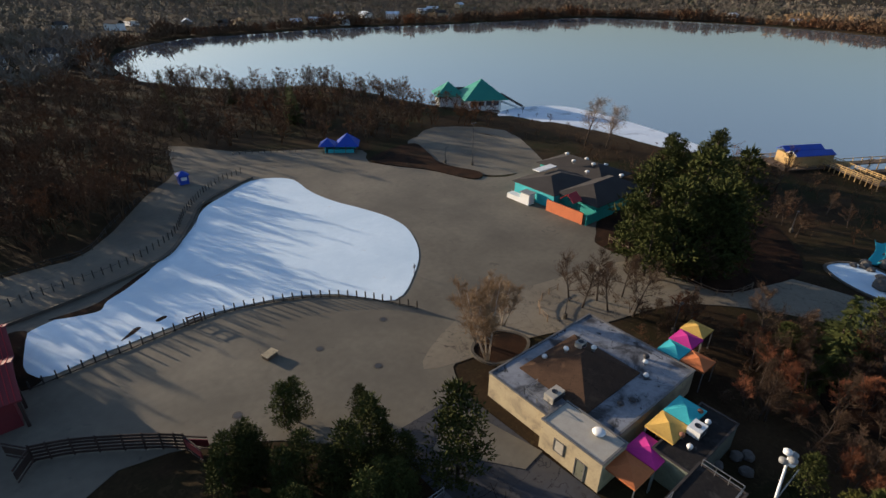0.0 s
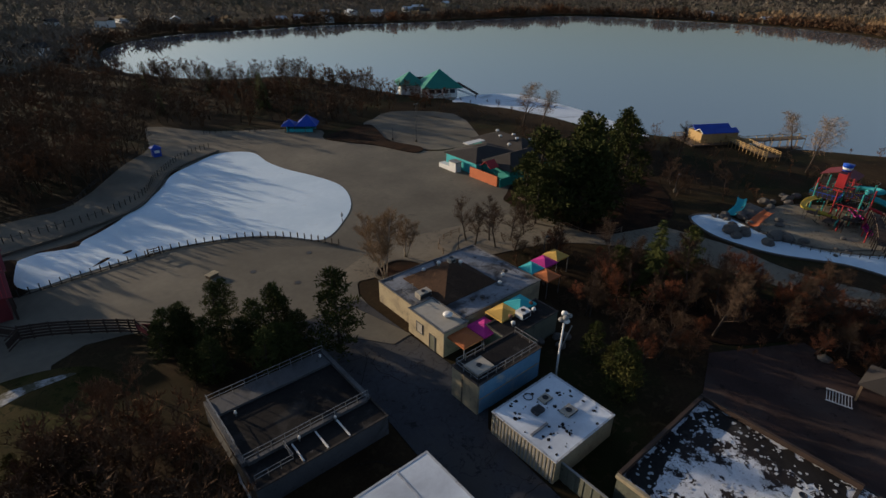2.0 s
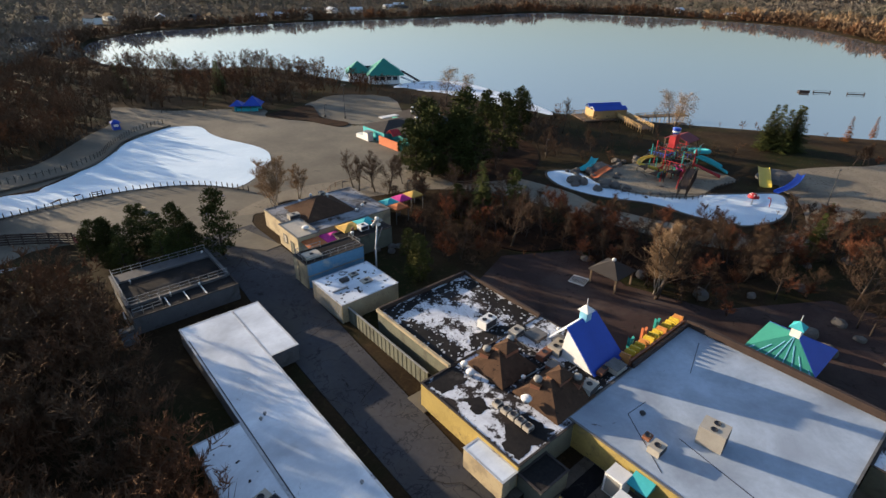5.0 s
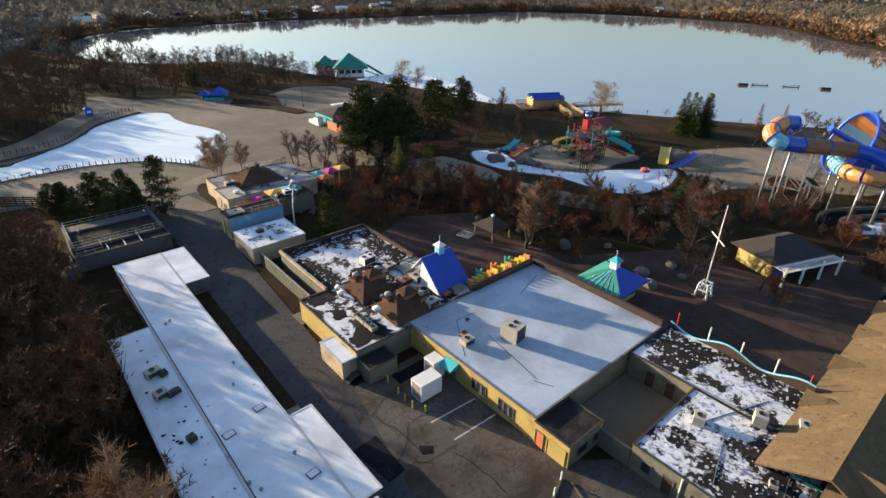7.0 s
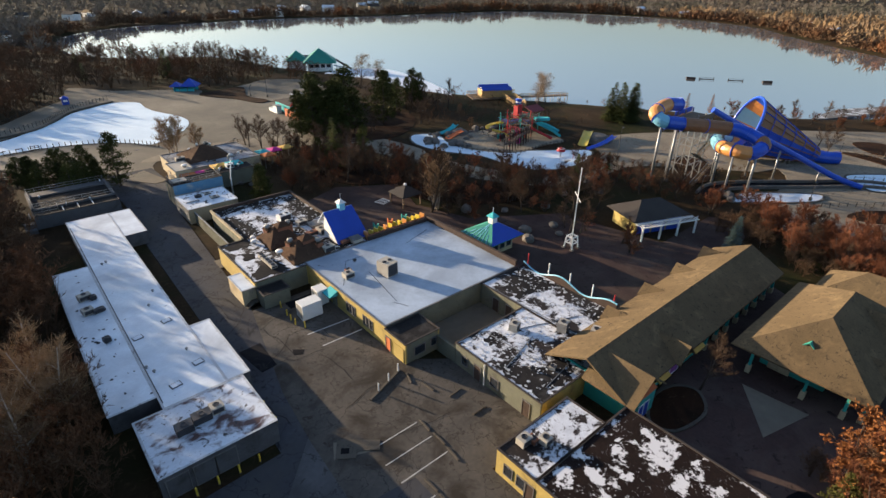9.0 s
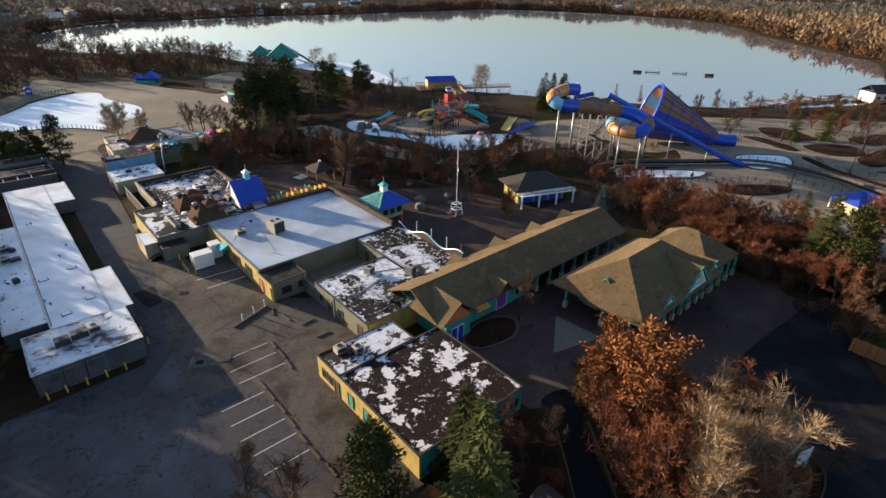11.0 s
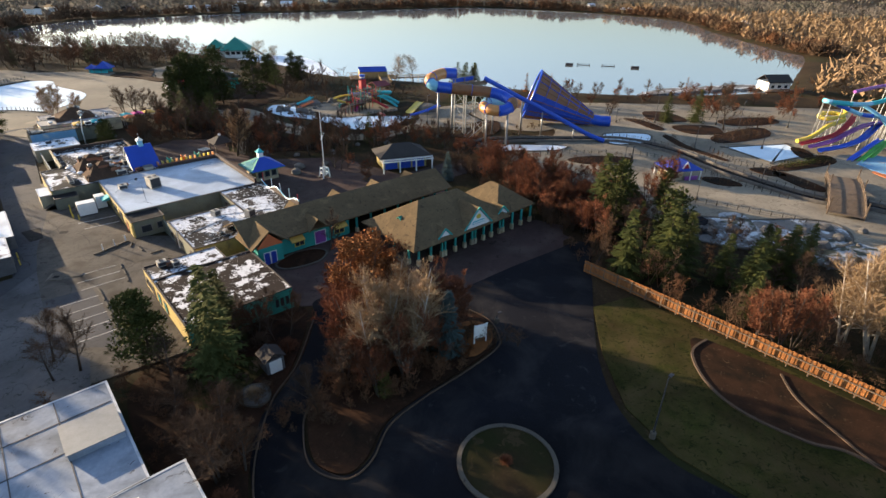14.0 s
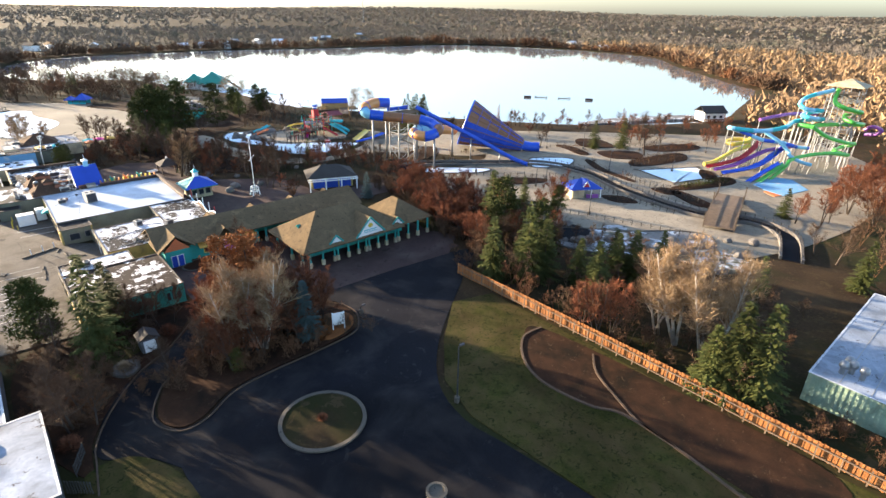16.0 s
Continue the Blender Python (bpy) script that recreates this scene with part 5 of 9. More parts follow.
def front_gable(x, y, w, h, depth, z):
    s = Shape()
    s.gable(x - w / 2, x + w / 2, y, y + depth, z, h, "y", 0.16)
    g = part("gable_roof", s, M_shingle, e, at=c)
    k = w / 2 - 0.18
    part("gable_face", Shape().add([(x - k, y + 0.1, z), (x + k, y + 0.1, z), (x, y + 0.1, z + h - 0.1), (x - k, y + 0.3, z), (x + k, y + 0.3, z), (x, y + 0.3, z + h - 0.1)], [(0, 1, 2), (5, 4, 3), (0, 3, 4, 1), (1, 4, 5, 2), (2, 5, 3, 0)]), M_white, g, "white gable face", at=c)
    t = Shape()
    for sg in (-1, 1):
        t.beam((x + sg * w / 2, y - 0.05, z + 0.12), (x, y - 0.05, z + h + 0.14), 0.12, 0.28)
    part("bargeboard", t, M_teal, g, "teal bargeboard", at=c)
    return g


g = front_gable(81, -103.2, 6.6, 3.5, 8.0, 3.5)
s = Shape().box(79.6, 82.4, -103.16, -103.104, 4.2, 4.75)
part("sign_panel", s, M_turq, g, "turquoise sign band", at=c)
s = Shape()
for k in range(5):
    s.box(79.75 + k * 0.55, 80.15 + k * 0.55, -103.2, -103.164, 4.32, 4.62)
part("sign_bar", s, M_white, g, at=c)
s = Shape().lathe([(0.55, 0), (0.55, 0.05)], 20)
s.v = [(81 + x, -103.11 - z, 5.5 + y * 0.8) for x, y, z in s.v]
part("sun_emblem", s, M_yellow_f, g, "yellow disc emblem", at=c)
front_gable(73.6, -102.9, 3.0, 1.5, 3.5, 3.6)
front_gable(88, -102.4, 3.0, 1.5, 3.5, 3.6)
g = part("dormer", Shape().gable(69.5, 73.5, -97, -94, 4.6, 1.3, "x", 0.12), M_green_roof, e, "green dormer", at=c)
cols = [68.2, 70.8, 73.2, 73.9, 76.2, 78.4, 80.2, 80.9, 83, 85, 87.2, 88, 90.5, 93, 95.6]
for x in cols:
    q = part("column", Shape().box(x - 0.15, x + 0.15, -102.7, -102.4, 1.1, 3.3), M_teal, e, at=c)
    part("pier", Shape().box(x - 0.27, x + 0.27, -102.82, -102.28, -0.1, 1.098), M_cream, q, at=c)
for x, y in ((67.4, -101), (67.4, -97), (67.4, -91)):
    q = part("column", Shape().box(x - 0.15, x + 0.15, y - 0.15, y + 0.15, 1.1, 3.3), M_teal, e, at=c)
    part("pier", Shape().box(x - 0.27, x + 0.27, y - 0.27, y + 0.27, -0.1, 1.098), M_cream, q, at=c)
part("wall", Shape().box(70.2, 70.46, -94.6, -92.2, -0.2, 1.2), M_cream, e, "pale stone base", at=c)
opening(e, ("w", 70.5), -93.4, 1.3, 1.6, 1.2, lights=3)
for x in (73, 76.5, 80, 83.5, 87):
    opening(e, ("s", -98.3), x, 0.9, 1.5, 1.3, lights=2)
slab("entrance_walk", [(62, -112), (66, -103.5), (97, -102.8), (99, -108), (92, -113.5), (80, -112.5)], 0.085, M_paver, "reddish brick paver walk before the entrance", "paving", False)
slab("paver_inlay", [(64.6, -91.6), (65.2, -98.6), (57.8, -96.6)], 0.075, M_concrete, "pale triangular concrete inlay in the promenade", "paving", False)
loop = curve_through([(54.4, -85.9), (58, -86.6), (59.2, -88.8), (56.4, -91), (51.4, -90.2), (50.6, -87.6)], True, 5)
kerb("tree_bed_kerb", loop, "pale kerb round a tree bed", True)
s = Shape().prism(loop, -0.1, 0.16)
structure("tree_bed", s, M_mulch, "dark mulch tree bed", "planting bed")

# ---- kiosk, pavilion, mast ----
e = thing("octagonal_kiosk", (66.6, -47.4, 0), "kiosk with blue and teal ribbed roof and white cupola", "kiosk")
part("wall", Shape().box(-2.6, 2.6, -2.6, 2.6, -0.1, 2.8), M_cream, e)
part("roof", Shape().hip(-3.9, 3.9, -3.9, 3.9, 2.7, 2.3, 0.12), M_green_roof, e, "teal ribbed metal roof")
s = Shape()
for i in range(8):
    x = -3.4 + i * 0.97
    f = 1 - abs(x) / 3.9
    s.beam((x, -3.9, 2.86), (x * 0.02 + x * (1 - f) * 0.98, -3.9 * (1 - f), 2.86 + 2.15 * f), 0.1, 0.08)
    s.beam((-3.9, x, 2.86), (-3.9 * (1 - f), x * (1 - f), 2.86 + 2.15 * f), 0.1, 0.08)
part("rib", s, M_cyan, e)
part("roof_panel", Shape().add([(3.95, -3.95, 2.86), (3.95, 3.95, 2.86), (0.03, 0, 5.06), (3.95, -3.95, 2.9), (3.95, 3.95, 2.9), (0.03, 0, 5.1)], [(2, 1, 0), (3, 4, 5), (0, 1, 4, 3), (1, 2, 5, 4), (2, 0, 3, 5)]), M_blue_roof, e, "blue east slope")
part("roof_panel", Shape().add([(-3.95, -3.95, 2.86), (3.9, -3.95, 2.86), (0, -0.03, 5.06), (-3.95, -3.95, 2.9), (3.9, -3.95, 2.9), (0, -0.03, 5.1)], [(2, 1, 0), (3, 4, 5), (0, 1, 4, 3), (1, 2, 5, 4), (2, 0, 3, 5)]), M_blue_roof, e, "blue south slope")
cup = part("cupola", Shape().box(-0.55, 0.55, -0.55, 0.55, 4.7, 5.9), M_white, e)
part("cupola_roof", Shape().hip(-0.8, 0.8, -0.8, 0.8, 5.9, 0.9, 0.06), M_turq, cup)
part("spire", Shape().tube([(0, 0, 6.7), (0, 0, 7.6)], 0.05, 6), M_white, cup)
for i in range(3):
    opening(e, ("s", -50.0), 65 + 1.6 * i, 0.9, 1.0, 1.2)

e = thing("parade_pavilion", (97, -59.8, 0), "pavilion with dark hipped roof, blue doors and white pergola", "pavilion", turn=-21)
for b in ((-5.4, 5.4, -3.2, -2.95), (-5.4, 5.4, 3.2, 3.45), (-5.4, -5.15, -2.94, 3.19), (5.15, 5.4, -2.94, 3.19)):
    part("wall", Shape().box(*b, -0.1, 2.9), M_yellow, e)
part("roof", Shape().hip(-6.4, 6.4, -4.1, 4.5, 2.85, 2.5, 0.16), M_shingle_grey, e)
for i in range(3):
    part("door", Shape().box(-4.9 + i * 3.4, -1.9 + i * 3.4, -3.28, -3.204, 0.02, 2.5), M_blue_roof, e, "blue shutter door")
for x in (-6, -2, 2, 6):
    part("pergola_post", Shape().box(x - 0.14, x + 0.14, -6.2, -5.92, -0.1, 2.6), M_white, e)
    part("pergola_post", Shape().box(x - 0.07, x + 0.07, -6.13, -5.99, 2.602, 3.5), M_white, e)
for y in (-6.1, -4.5):
    part("pergola_beam", Shape().box(-6.4, 6.4, y - 0.08, y + 0.08, 2.62, 2.8), M_white, e)
for i in range(22):
    x = -6.3 + 0.6 * i
    part("pergola_slat", Shape().box(x - 0.05, x + 0.05, -6.5, -4.15, 2.803, 2.9), M_white, e)

e = thing("flag_mast", (77.4, -56.6, 0), "tall white ship-style mast on a white timber base", "mast")
for x, y in ((-0.9, -0.9), (0.9, -0.9), (0.9, 0.9), (-0.9, 0.9)):
    q = part("base_post", Shape().beam((x, y, -0.1), (x * 0.7, y * 0.7, 2.4), 0.22), M_white, e)
    part("footing", Shape().box(x - 0.3, x + 0.3, y - 0.3, y + 0.3, -0.1, 0.25), M_rock, q)
for z in (1.2, 2.3):
    k = 0.9 - 0.11 * z
    for a, b in (((-k, -k), (k, -k)), ((k, -k), (k, k)), ((k, k), (-k, k)), ((-k, k), (-k, -k))):
        part("base_rail", Shape().beam((*a, z), (*b, z), 0.16), M_white, e)
part("mast_pole", Shape().tube([(0, 0, 0.3), (0.08, 0.04, 8), (0.15, 0.08, 14.8)], 0.12, 10, True, 0.05), M_white, e, smooth=True)
part("yardarm", Shape().tube([(-0.9, -1.3, 9.3), (1.6, 1.7, 9.7)], 0.07, 8), M_white, e)

# ---- funnel slide ----
TUBE = [(125.2, -47.8, 17.2), (121.5, -46.7, 17.4), (117.2, -46.7, 16.3), (116.8, -48.8, 15.0), (119.7, -51.0, 14.4), (125.3, -54.8, 13.7), (129.8, -59.2, 13.1), (131.0, -63.1, 12.1), (129.9, -65.8, 11.1), (126.5, -65.2, 9.9), (124.8, -62.1, 10.0), (126.9, -58.2, 9.8), (133.3, -54.9, 9.6), (147.9, -53.0, 6.9)]
CYAN1 = [(233.7, -134.3, 22.2), (227.2, -129.7, 20.2), (221.3, -129.9, 18.5), (220.2, -132.6, 17.4), (227.0, -134.6, 16.6), (227.1, -131.0, 15.5), (220.8, -131.4, 15.4), (220.8, -134.6, 15.0), (227.5, -135.2, 14.0), (220.3, -130.4, 13.7), (213.7, -129.8, 12.5), (206.0, -126.4, 11.7), (199.8, -120.6, 12.2), (200.7, -118.5, 12.2)]
PURP = [(215.2, -121.8, 13.3), (225.3, -127.0, 14.8), (233.8, -131.7, 14.5)]
PURP2 = [(239.1, -144.4, 10.9), (238.8, -146.3, 12.2), (239.2, -148.6, 11.3), (240.1, -147.4, 9.9), (241.3, -144.4, 9.2)]
THIN = [(132.2, -52.6, 15.9), (138.3, -58.4, 11.8), (143.1, -64.4, 8.3), (147.5, -70.5, 4.9), (150.8, -76.2, 2.0), (152.8, -81.1, 0.6)]
GREEN1 = [(235.1, -135.4, 22.3), (230.8, -136.3, 19.3), (230.0, -139.5, 17.8), (236.0, -142.8, 16.3), (239.1, -140.1, 15.6), (231.5, -139.6, 14.9), (229.5, -142.9, 13.9), (235.3, -144.2, 12.9), (234.2, -139.1, 12.4), (223.8, -134.3, 12.5), (218.2, -132.1, 12.9), (217.7, -136.0, 12.9)]
GREEN2 = [(217.7, -136.0, 12.9), (221.3, -139.4, 10.1), (226.6, -143.7, 8.3), (230.5, -144.7, 7.6), (229.9, -142.0, 6.3), (224.0, -141.4, 5.9), (225.6, -144.9, 5.0), (219.5, -141.8, 5.9), (214.3, -137.6, 5.3), (208.9, -135.0, 4.2), (206.0, -134.8, 2.6), (200.5, -134.2, 0.6), (194.6, -133.7, -1.2)]
CYAN2 = [(200.7, -118.6, 12.1), (203.0, -122.9, 10.8), (206.4, -126.9, 9.0), (210.0, -130.4, 8.5), (213.5, -134.2, 7.3), (218.3, -136.0, 6.5)]
CYAN3 = [(207.6, -126.7, 11.1), (208.7, -130.4, 9.0), (210.1, -133.3, 6.3), (209.6, -134.2, 5.2), (210.7, -136.8, 3.8), (213.0, -139.3, 2.9)]
YEL = [(209.6, -122.4, 9.2), (207.4, -122.7, 7.8), (202.8, -120.5, 7.1), (203.4, -118.1, 7.1), (206.8, -117.9, 7.5), (208.8, -121.1, 7.7), (207.1, -123.2, 6.5), (201.3, -121.5, 5.6), (196.0, -120.7, 4.2), (192.8, -119.4, 2.9), (190.1, -118.0, 2.4)]
RED = [(211.1, -124.8, 7.3), (205.1, -125.0, 5.4), (199.7, -124.3, 3.7), (194.4, -121.8, 2.4), (189.6, -119.4, 1.7)]
PUR3 = [(217.9, -131.7, 5.9), (209.0, -128.4, 5.5), (202.4, -126.4, 4.0), (195.8, -124.5, 2.3), (189.8, -121.6, 1.3)]
BLUE3 = [(215.2, -130.6, 6.0), (208.9, -130.3, 4.7), (202.3, -129.8, 3.0), (196.4, -127.7, 1.7), (190.0, -124.0, 0.8)]
MB1 = [(205.0, -133.5, 3.4), (197.1, -132.1, 1.4), (189.7, -131.1, -0.4)]
MB2 = [(205.9, -134.5, 3.1), (198.0, -133.7, 1.2), (190.9, -133.0, -0.6)]


def frame_along(path, step=4):
    return [Vector(p) for p in curve_through(path, False, step)]


def slide_tube(e, path, r, mats, per, name="tube_section", flange=None, n=14):
    """A tube in sections of changing colour with flanges between."""
    c = Vector(e.location)
    pts = [p - c for p in frame_along(path, 6)]
    i, k = 0, 0
    while i < len(pts) - 1:
        seg = pts[i:i + per + 1]
        if len(seg) > 1:
            q = part(name, Shape().tube(seg, r, n, True), mats[k % len(mats)], e, smooth=False)
            d = (seg[1] - seg[0]).normalized()
            part("flange", Shape().tube([seg[0] - d * 0.07, seg[0] + d * 0.07], r * 1.09, n, True), flange or mats[(k + 1) % len(mats)], q)
        i += per
        k += 1


def chute(e, path, w, depth, material, name="chute", wall=0.1):
    """An open half-pipe slide along a path."""
    c = Vector(e.location)
    pts = [p - c for p in frame_along(path, 6)]
    s, m, n = Shape(), len(pts), 9
    for i, p in enumerate(pts):
        d = pts[min(i + 1, m - 1)] - pts[max(i - 1, 0)]
        side = Vector((-d.y, d.x, 0))
        side = side.normalized() if side.length > 1e-6 else Vector((1, 0, 0))
        for rr, zz in ((w / 2, 0), (w / 2 + wall, -wall)):
            for j in range(n):
                a = math.pi * j / (n - 1)
                q = p + side * math.cos(a) * rr + Vector((0, 0, -math.sin(a) * depth + (zz if 0 < j < n - 1 else 0) + depth))
                s.v.append(tuple(q))
    row = 2 * n
    for i in range(m - 1):
        for j in range(n - 1):
            a, b = i * row + j, (i + 1) * row + j
            s.f.append((a, b, b + 1, a + 1))
            a, b = a + n, b + n
            s.f.append((a + 1, b + 1, b, a))
        for j in (0, n - 1):
            a, b = i * row + j, (i + 1) * row + j
            s.f.append((a, a + n, b + n, b) if j == 0 else (b, b + n, a + n, a))
    part(name, s, material, e)


def leg(e, x, y, z, r=0.22, material=None, lean=0.0):
    c = Vector(e.location)
    q = part("support_leg", Shape().tube([Vector((x, y, -0.2)) - c, Vector((x + lean, y, z)) - c], r, 10), material or M_steel, e, smooth=True)
    part("footing", Shape().box(x - 0.5 - c.x, x + 0.5 - c.x, y - 0.5 - c.y, y + 0.5 - c.y, -0.2, 0.3), M_kerb, q)


e = thing("funnel_slide", (140, -58, 0), "giant blue and orange tube slide with tilted funnel on steel legs", "water slide")
c = Vector(e.location)
slide_tube(e, TUBE, 1.45, [M_blue, M_orange, M_orange, M_cyan, M_blue, M_brown, M_brown, M_blue, M_blue, M_brown, M_blue, M_orange, M_orange, M_cyan, M_cyan, M_orange, M_blue, M_cyan], 5, flange=M_blue)
slide_tube(e, THIN, 0.62, [M_blue], 3, "thin_tube_section", M_blue, 12)
# funnel
ax = Vector((0.61, -0.72, -0.335)).normalized()
up = (Vector((0, 0, 1)) - ax * ax.z).normalized()
sd = ax.cross(up)
C0, R0, R1, LEN = Vector((154.2, -52.2, 8.7)) - c, 7.5, 1.7, 20.5


def funnel_pt(t, a, off=0.0):
    r = R0 + (R1 - R0) * t + off
    return C0 + ax * LEN * t + (up * math.cos(a) + sd * math.sin(a)) * r


for i in range(24):
    a0, a1 = 2 * math.pi * i / 24, 2 * math.pi * (i + 1) / 24
    for k, (t0, t1) in enumerate(((0, 0.5), (0.5, 1))):
        s = Shape()
        n = 3
        for j in range(n + 1):
            t = t0 + (t1 - t0) * j / n
            s.v += [tuple(funnel_pt(t, a0)), tuple(funnel_pt(t, a1))]
        s.f = [(2 * j, 2 * j + 2, 2 * j + 3, 2 * j + 1) for j in range(n)]
        part("funnel_petal", s, [M_orange, M_cyan, M_orange, M_blue][(i // 2) % 4], e)
        s = Shape()
        for j in range(n + 1):
            t = t0 + (t1 - t0) * j / n
            s.v += [tuple(funnel_pt(t, a0, 0.12)), tuple(funnel_pt(t, a1, 0.12))]
        s.f = [(2 * j, 2 * j + 1, 2 * j + 3, 2 * j + 2) for j in range(n)]
        dark = i % 24 < 5 or i % 24 > 20 or (8 < i < 16 and k == 0)
        part("funnel_shell", s, M_brown if dark else M_blue, e)
    s = Shape().beam(funnel_pt(0.02, a0, 0.2), funnel_pt(0.98, a0, 0.2), 0.14, 0.22)
    part("funnel_rib", s, M_blue if i % 2 else M_brown, e)
for t in (0.18, 0.36, 0.54, 0.72, 0.9):
    part("funnel_hoop", Shape().tube([funnel_pt(t, 2 * math.pi * j / 32, 0.25) for j in range(33)], 0.1, 5, False), M_blue, e)
part("funnel_rim", Shape().tube([funnel_pt(0, 2 * math.pi * j / 40, 0.1) for j in range(41)], 0.34, 8, False), M_blue, e, "thick blue rim", smooth=True)
part("exit_tube", Shape().tube([funnel_pt(1, 0, -R1), funnel_pt(1, 0, -R1) + ax * 3 + Vector((0, 0, 0.6)), funnel_pt(1, 0, -R1) + ax * 6 + Vector((0, 0, 1.7))], 1.6, 14), M_blue, e)
for x, y, z in ((119.5, -47.5, 14), (123, -49.5, 13.5), (128.2, -57.8, 11.9), (123.6, -62.6, 9), (128.8, -65.4, 9.5), (144, -65.2, 6.9), (149, -73, 2.8), (134, -55, 8), (140.4, -60.4, 9.8)):
    leg(e, x, y, z, 0.28 if z > 9 else 0.2)
# start platform with stairs
part("platform", Shape().box(-15, -7, 5, 10.5, 14.2, 14.5), M_wood, e)
for x, y in ((-14.6, 5.4), (-11, 5.4), (-7.4, 5.4), (-14.6, 10.1), (-11, 10.1), (-7.4, 10.1)):
    part("tower_post", Shape().beam((x, y, -0.2), (x, y, 15.6), 0.26), M_steel, e)
for z in (4, 8.5, 12.5):
    for a, b in (((-14.6, 5.4), (-7.4, 5.4)), ((-14.6, 10.1), (-7.4, 10.1)), ((-14.6, 5.4), (-14.6, 10.1)), ((-7.4, 5.4), (-7.4, 10.1))):
        part("tower_brace", Shape().beam((*a, z), (*b, z), 0.16), M_steel, e)
        part("tower_brace", Shape().beam((*a, z - 3.5), (*b, z), 0.1), M_steel, e)
for z0, y0 in ((0, 3.2), (3.6, 4.4), (7.2, 3.2), (10.8, 4.4)):
    up_ = y0 < 4
    for k in range(18):
        xx = -15 + 0.42 * k if up_ else -7.4 - 0.42 * k
        part("step", Shape().box(xx, xx + 0.45, y0 - 0.6, y0 + 0.6, z0 + 0.2 * k, z0 + 0.2 * k + 0.06), M_wood, e)
    part("stair_stringer", Shape().beam((-15 if up_ else -7.2, y0 + 0.66, z0), (-7.2 if up_ else -15, y0 + 0.66, z0 + 3.6), 0.1, 0.3), M_steel, e)
    part("stair_rail", Shape().beam((-15 if up_ else -7.4, y0 - 0.6, z0 + 1), (-7.4 if up_ else -15, y0 - 0.6, z0 + 4.6), 0.08), M_steel, e)
part("screen", Shape().box(-15, -7, 10.55, 10.65, 14.6, 15.7), M_blue, e)
part("screen", Shape().box(-15, -7, 4.88, 4.98, 14.6, 15.4), M_wood, e)

# ---- slide tower ----
e = thing("slide_tower", (232, -138, 0), "tall steel tower with many coloured spiral slides", "water slide")
c = Vector(e.location)
for x in (234.5, 238.5, 242.5):
    for y in (-141, -137, -133):
        part("tower_post", Shape().beam(Vector((x, y, -0.2)) - c, Vector((x, y, 22.5)) - c, 0.28), M_steel, e)
for z in np.arange(3, 22, 3.2):
    for a, b in (((234.5, -141), (242.5, -141)), ((234.5, -133), (242.5, -133)), ((234.5, -141), (234.5, -133)), ((242.5, -141), (242.5, -133)), ((238.5, -141), (238.5, -133))):
        part("tower_brace", Shape().beam(Vector((*a, z)) - c, Vector((*b, z)) - c, 0.16), M_steel, e)
        part("tower_brace", Shape().beam(Vector((*a, z)) - c, Vector((*b, min(z + 3.2, 22))) - c, 0.1), M_steel, e)
for z in (9.5, 16, 21):
    part("deck", Shape().box(234 - c.x, 243 - c.x, -141.5 - c.y, -132.5 - c.y, z, z + 0.25), M_wood, e)
part("roof", Shape().hip(233.4 - c.x, 243.6 - c.x, -142.2 - c.y, -131.8 - c.y, 23.4, 2.3, 0.2), M_cream, e, "pale yellow hipped roof")
for z in np.arange(0, 21, 2.1):
    k = int(z / 2.1) % 2
    part("stair_flight", Shape().beam(Vector((239.5, -141 if k else -133, z)) - c, Vector((239.5, -133 if k else -141, z + 2.1)) - c, 1.1, 0.15), M_steel, e)
for name, path, r, mats in (("green_slide", GREEN1, 0.62, [M_green]), ("green_slide", GREEN2, 0.55, [M_green]), ("cyan_slide", CYAN1, 0.62, [M_cyan, M_turq]), ("cyan_slide", CYAN2, 0.55, [M_cyan, M_blue]), ("cyan_slide", CYAN3, 0.5, [M_cyan]),
                            ("purple_slide", PURP, 0.5, [M_purple]), ("purple_slide", PURP2, 0.55, [M_purple]), ("yellow_slide", YEL, 0.6, [M_yellow_f])):
    slide_tube(e, path, r, mats, 4, name, mats[0], 10)
for name, path, w, mt in (("red_chute", RED, 1.5, M_red), ("purple_chute", PUR3, 1.5, M_purple), ("blue_chute", BLUE3, 1.8, M_blue), ("blue_chute", MB1, 1.1, M_blue), ("green_chute", MB2, 1.1, M_green)):
    chute(e, path, w, 0.6, mt, name)
rng = random.Random(5)
for path in (GREEN1, GREEN2, CYAN1, CYAN2, CYAN3, YEL, RED, PUR3, BLUE3, PURP):
    for p in path[::1]:
        if p[2] > 2.5:
            q = part("support_leg", Shape().beam(Vector((p[0] + 0.3, p[1] + 0.4, -0.2)) - c, Vector(p) - c - Vector((0, 0, 0.4)), 0.17), M_steel, e)
for i in range(26):
    a, b = rng.choice(GREEN2 + CYAN1), rng.choice(GREEN1 + CYAN3)
    if (Vector(a) - Vector(b)).length < 12:
        part("tower_brace", Shape().beam(Vector(a) - c - Vector((0, 0, 0.5)), Vector(b) - c - Vector((0, 0, 0.5)), 0.12), M_steel, e)

# ---- pools and river on the deck ----
def pool(name, pts, label, material=None, z=0.1):
    line = curve_through(pts, True, 5)
    s = Shape().prism(line, -0.2, z)
    structure(name, s, material or M_snow, label, "pool")
    kerb(name + "_edge", line, "pale concrete pool edge", True, 0.5, z + 0.12)


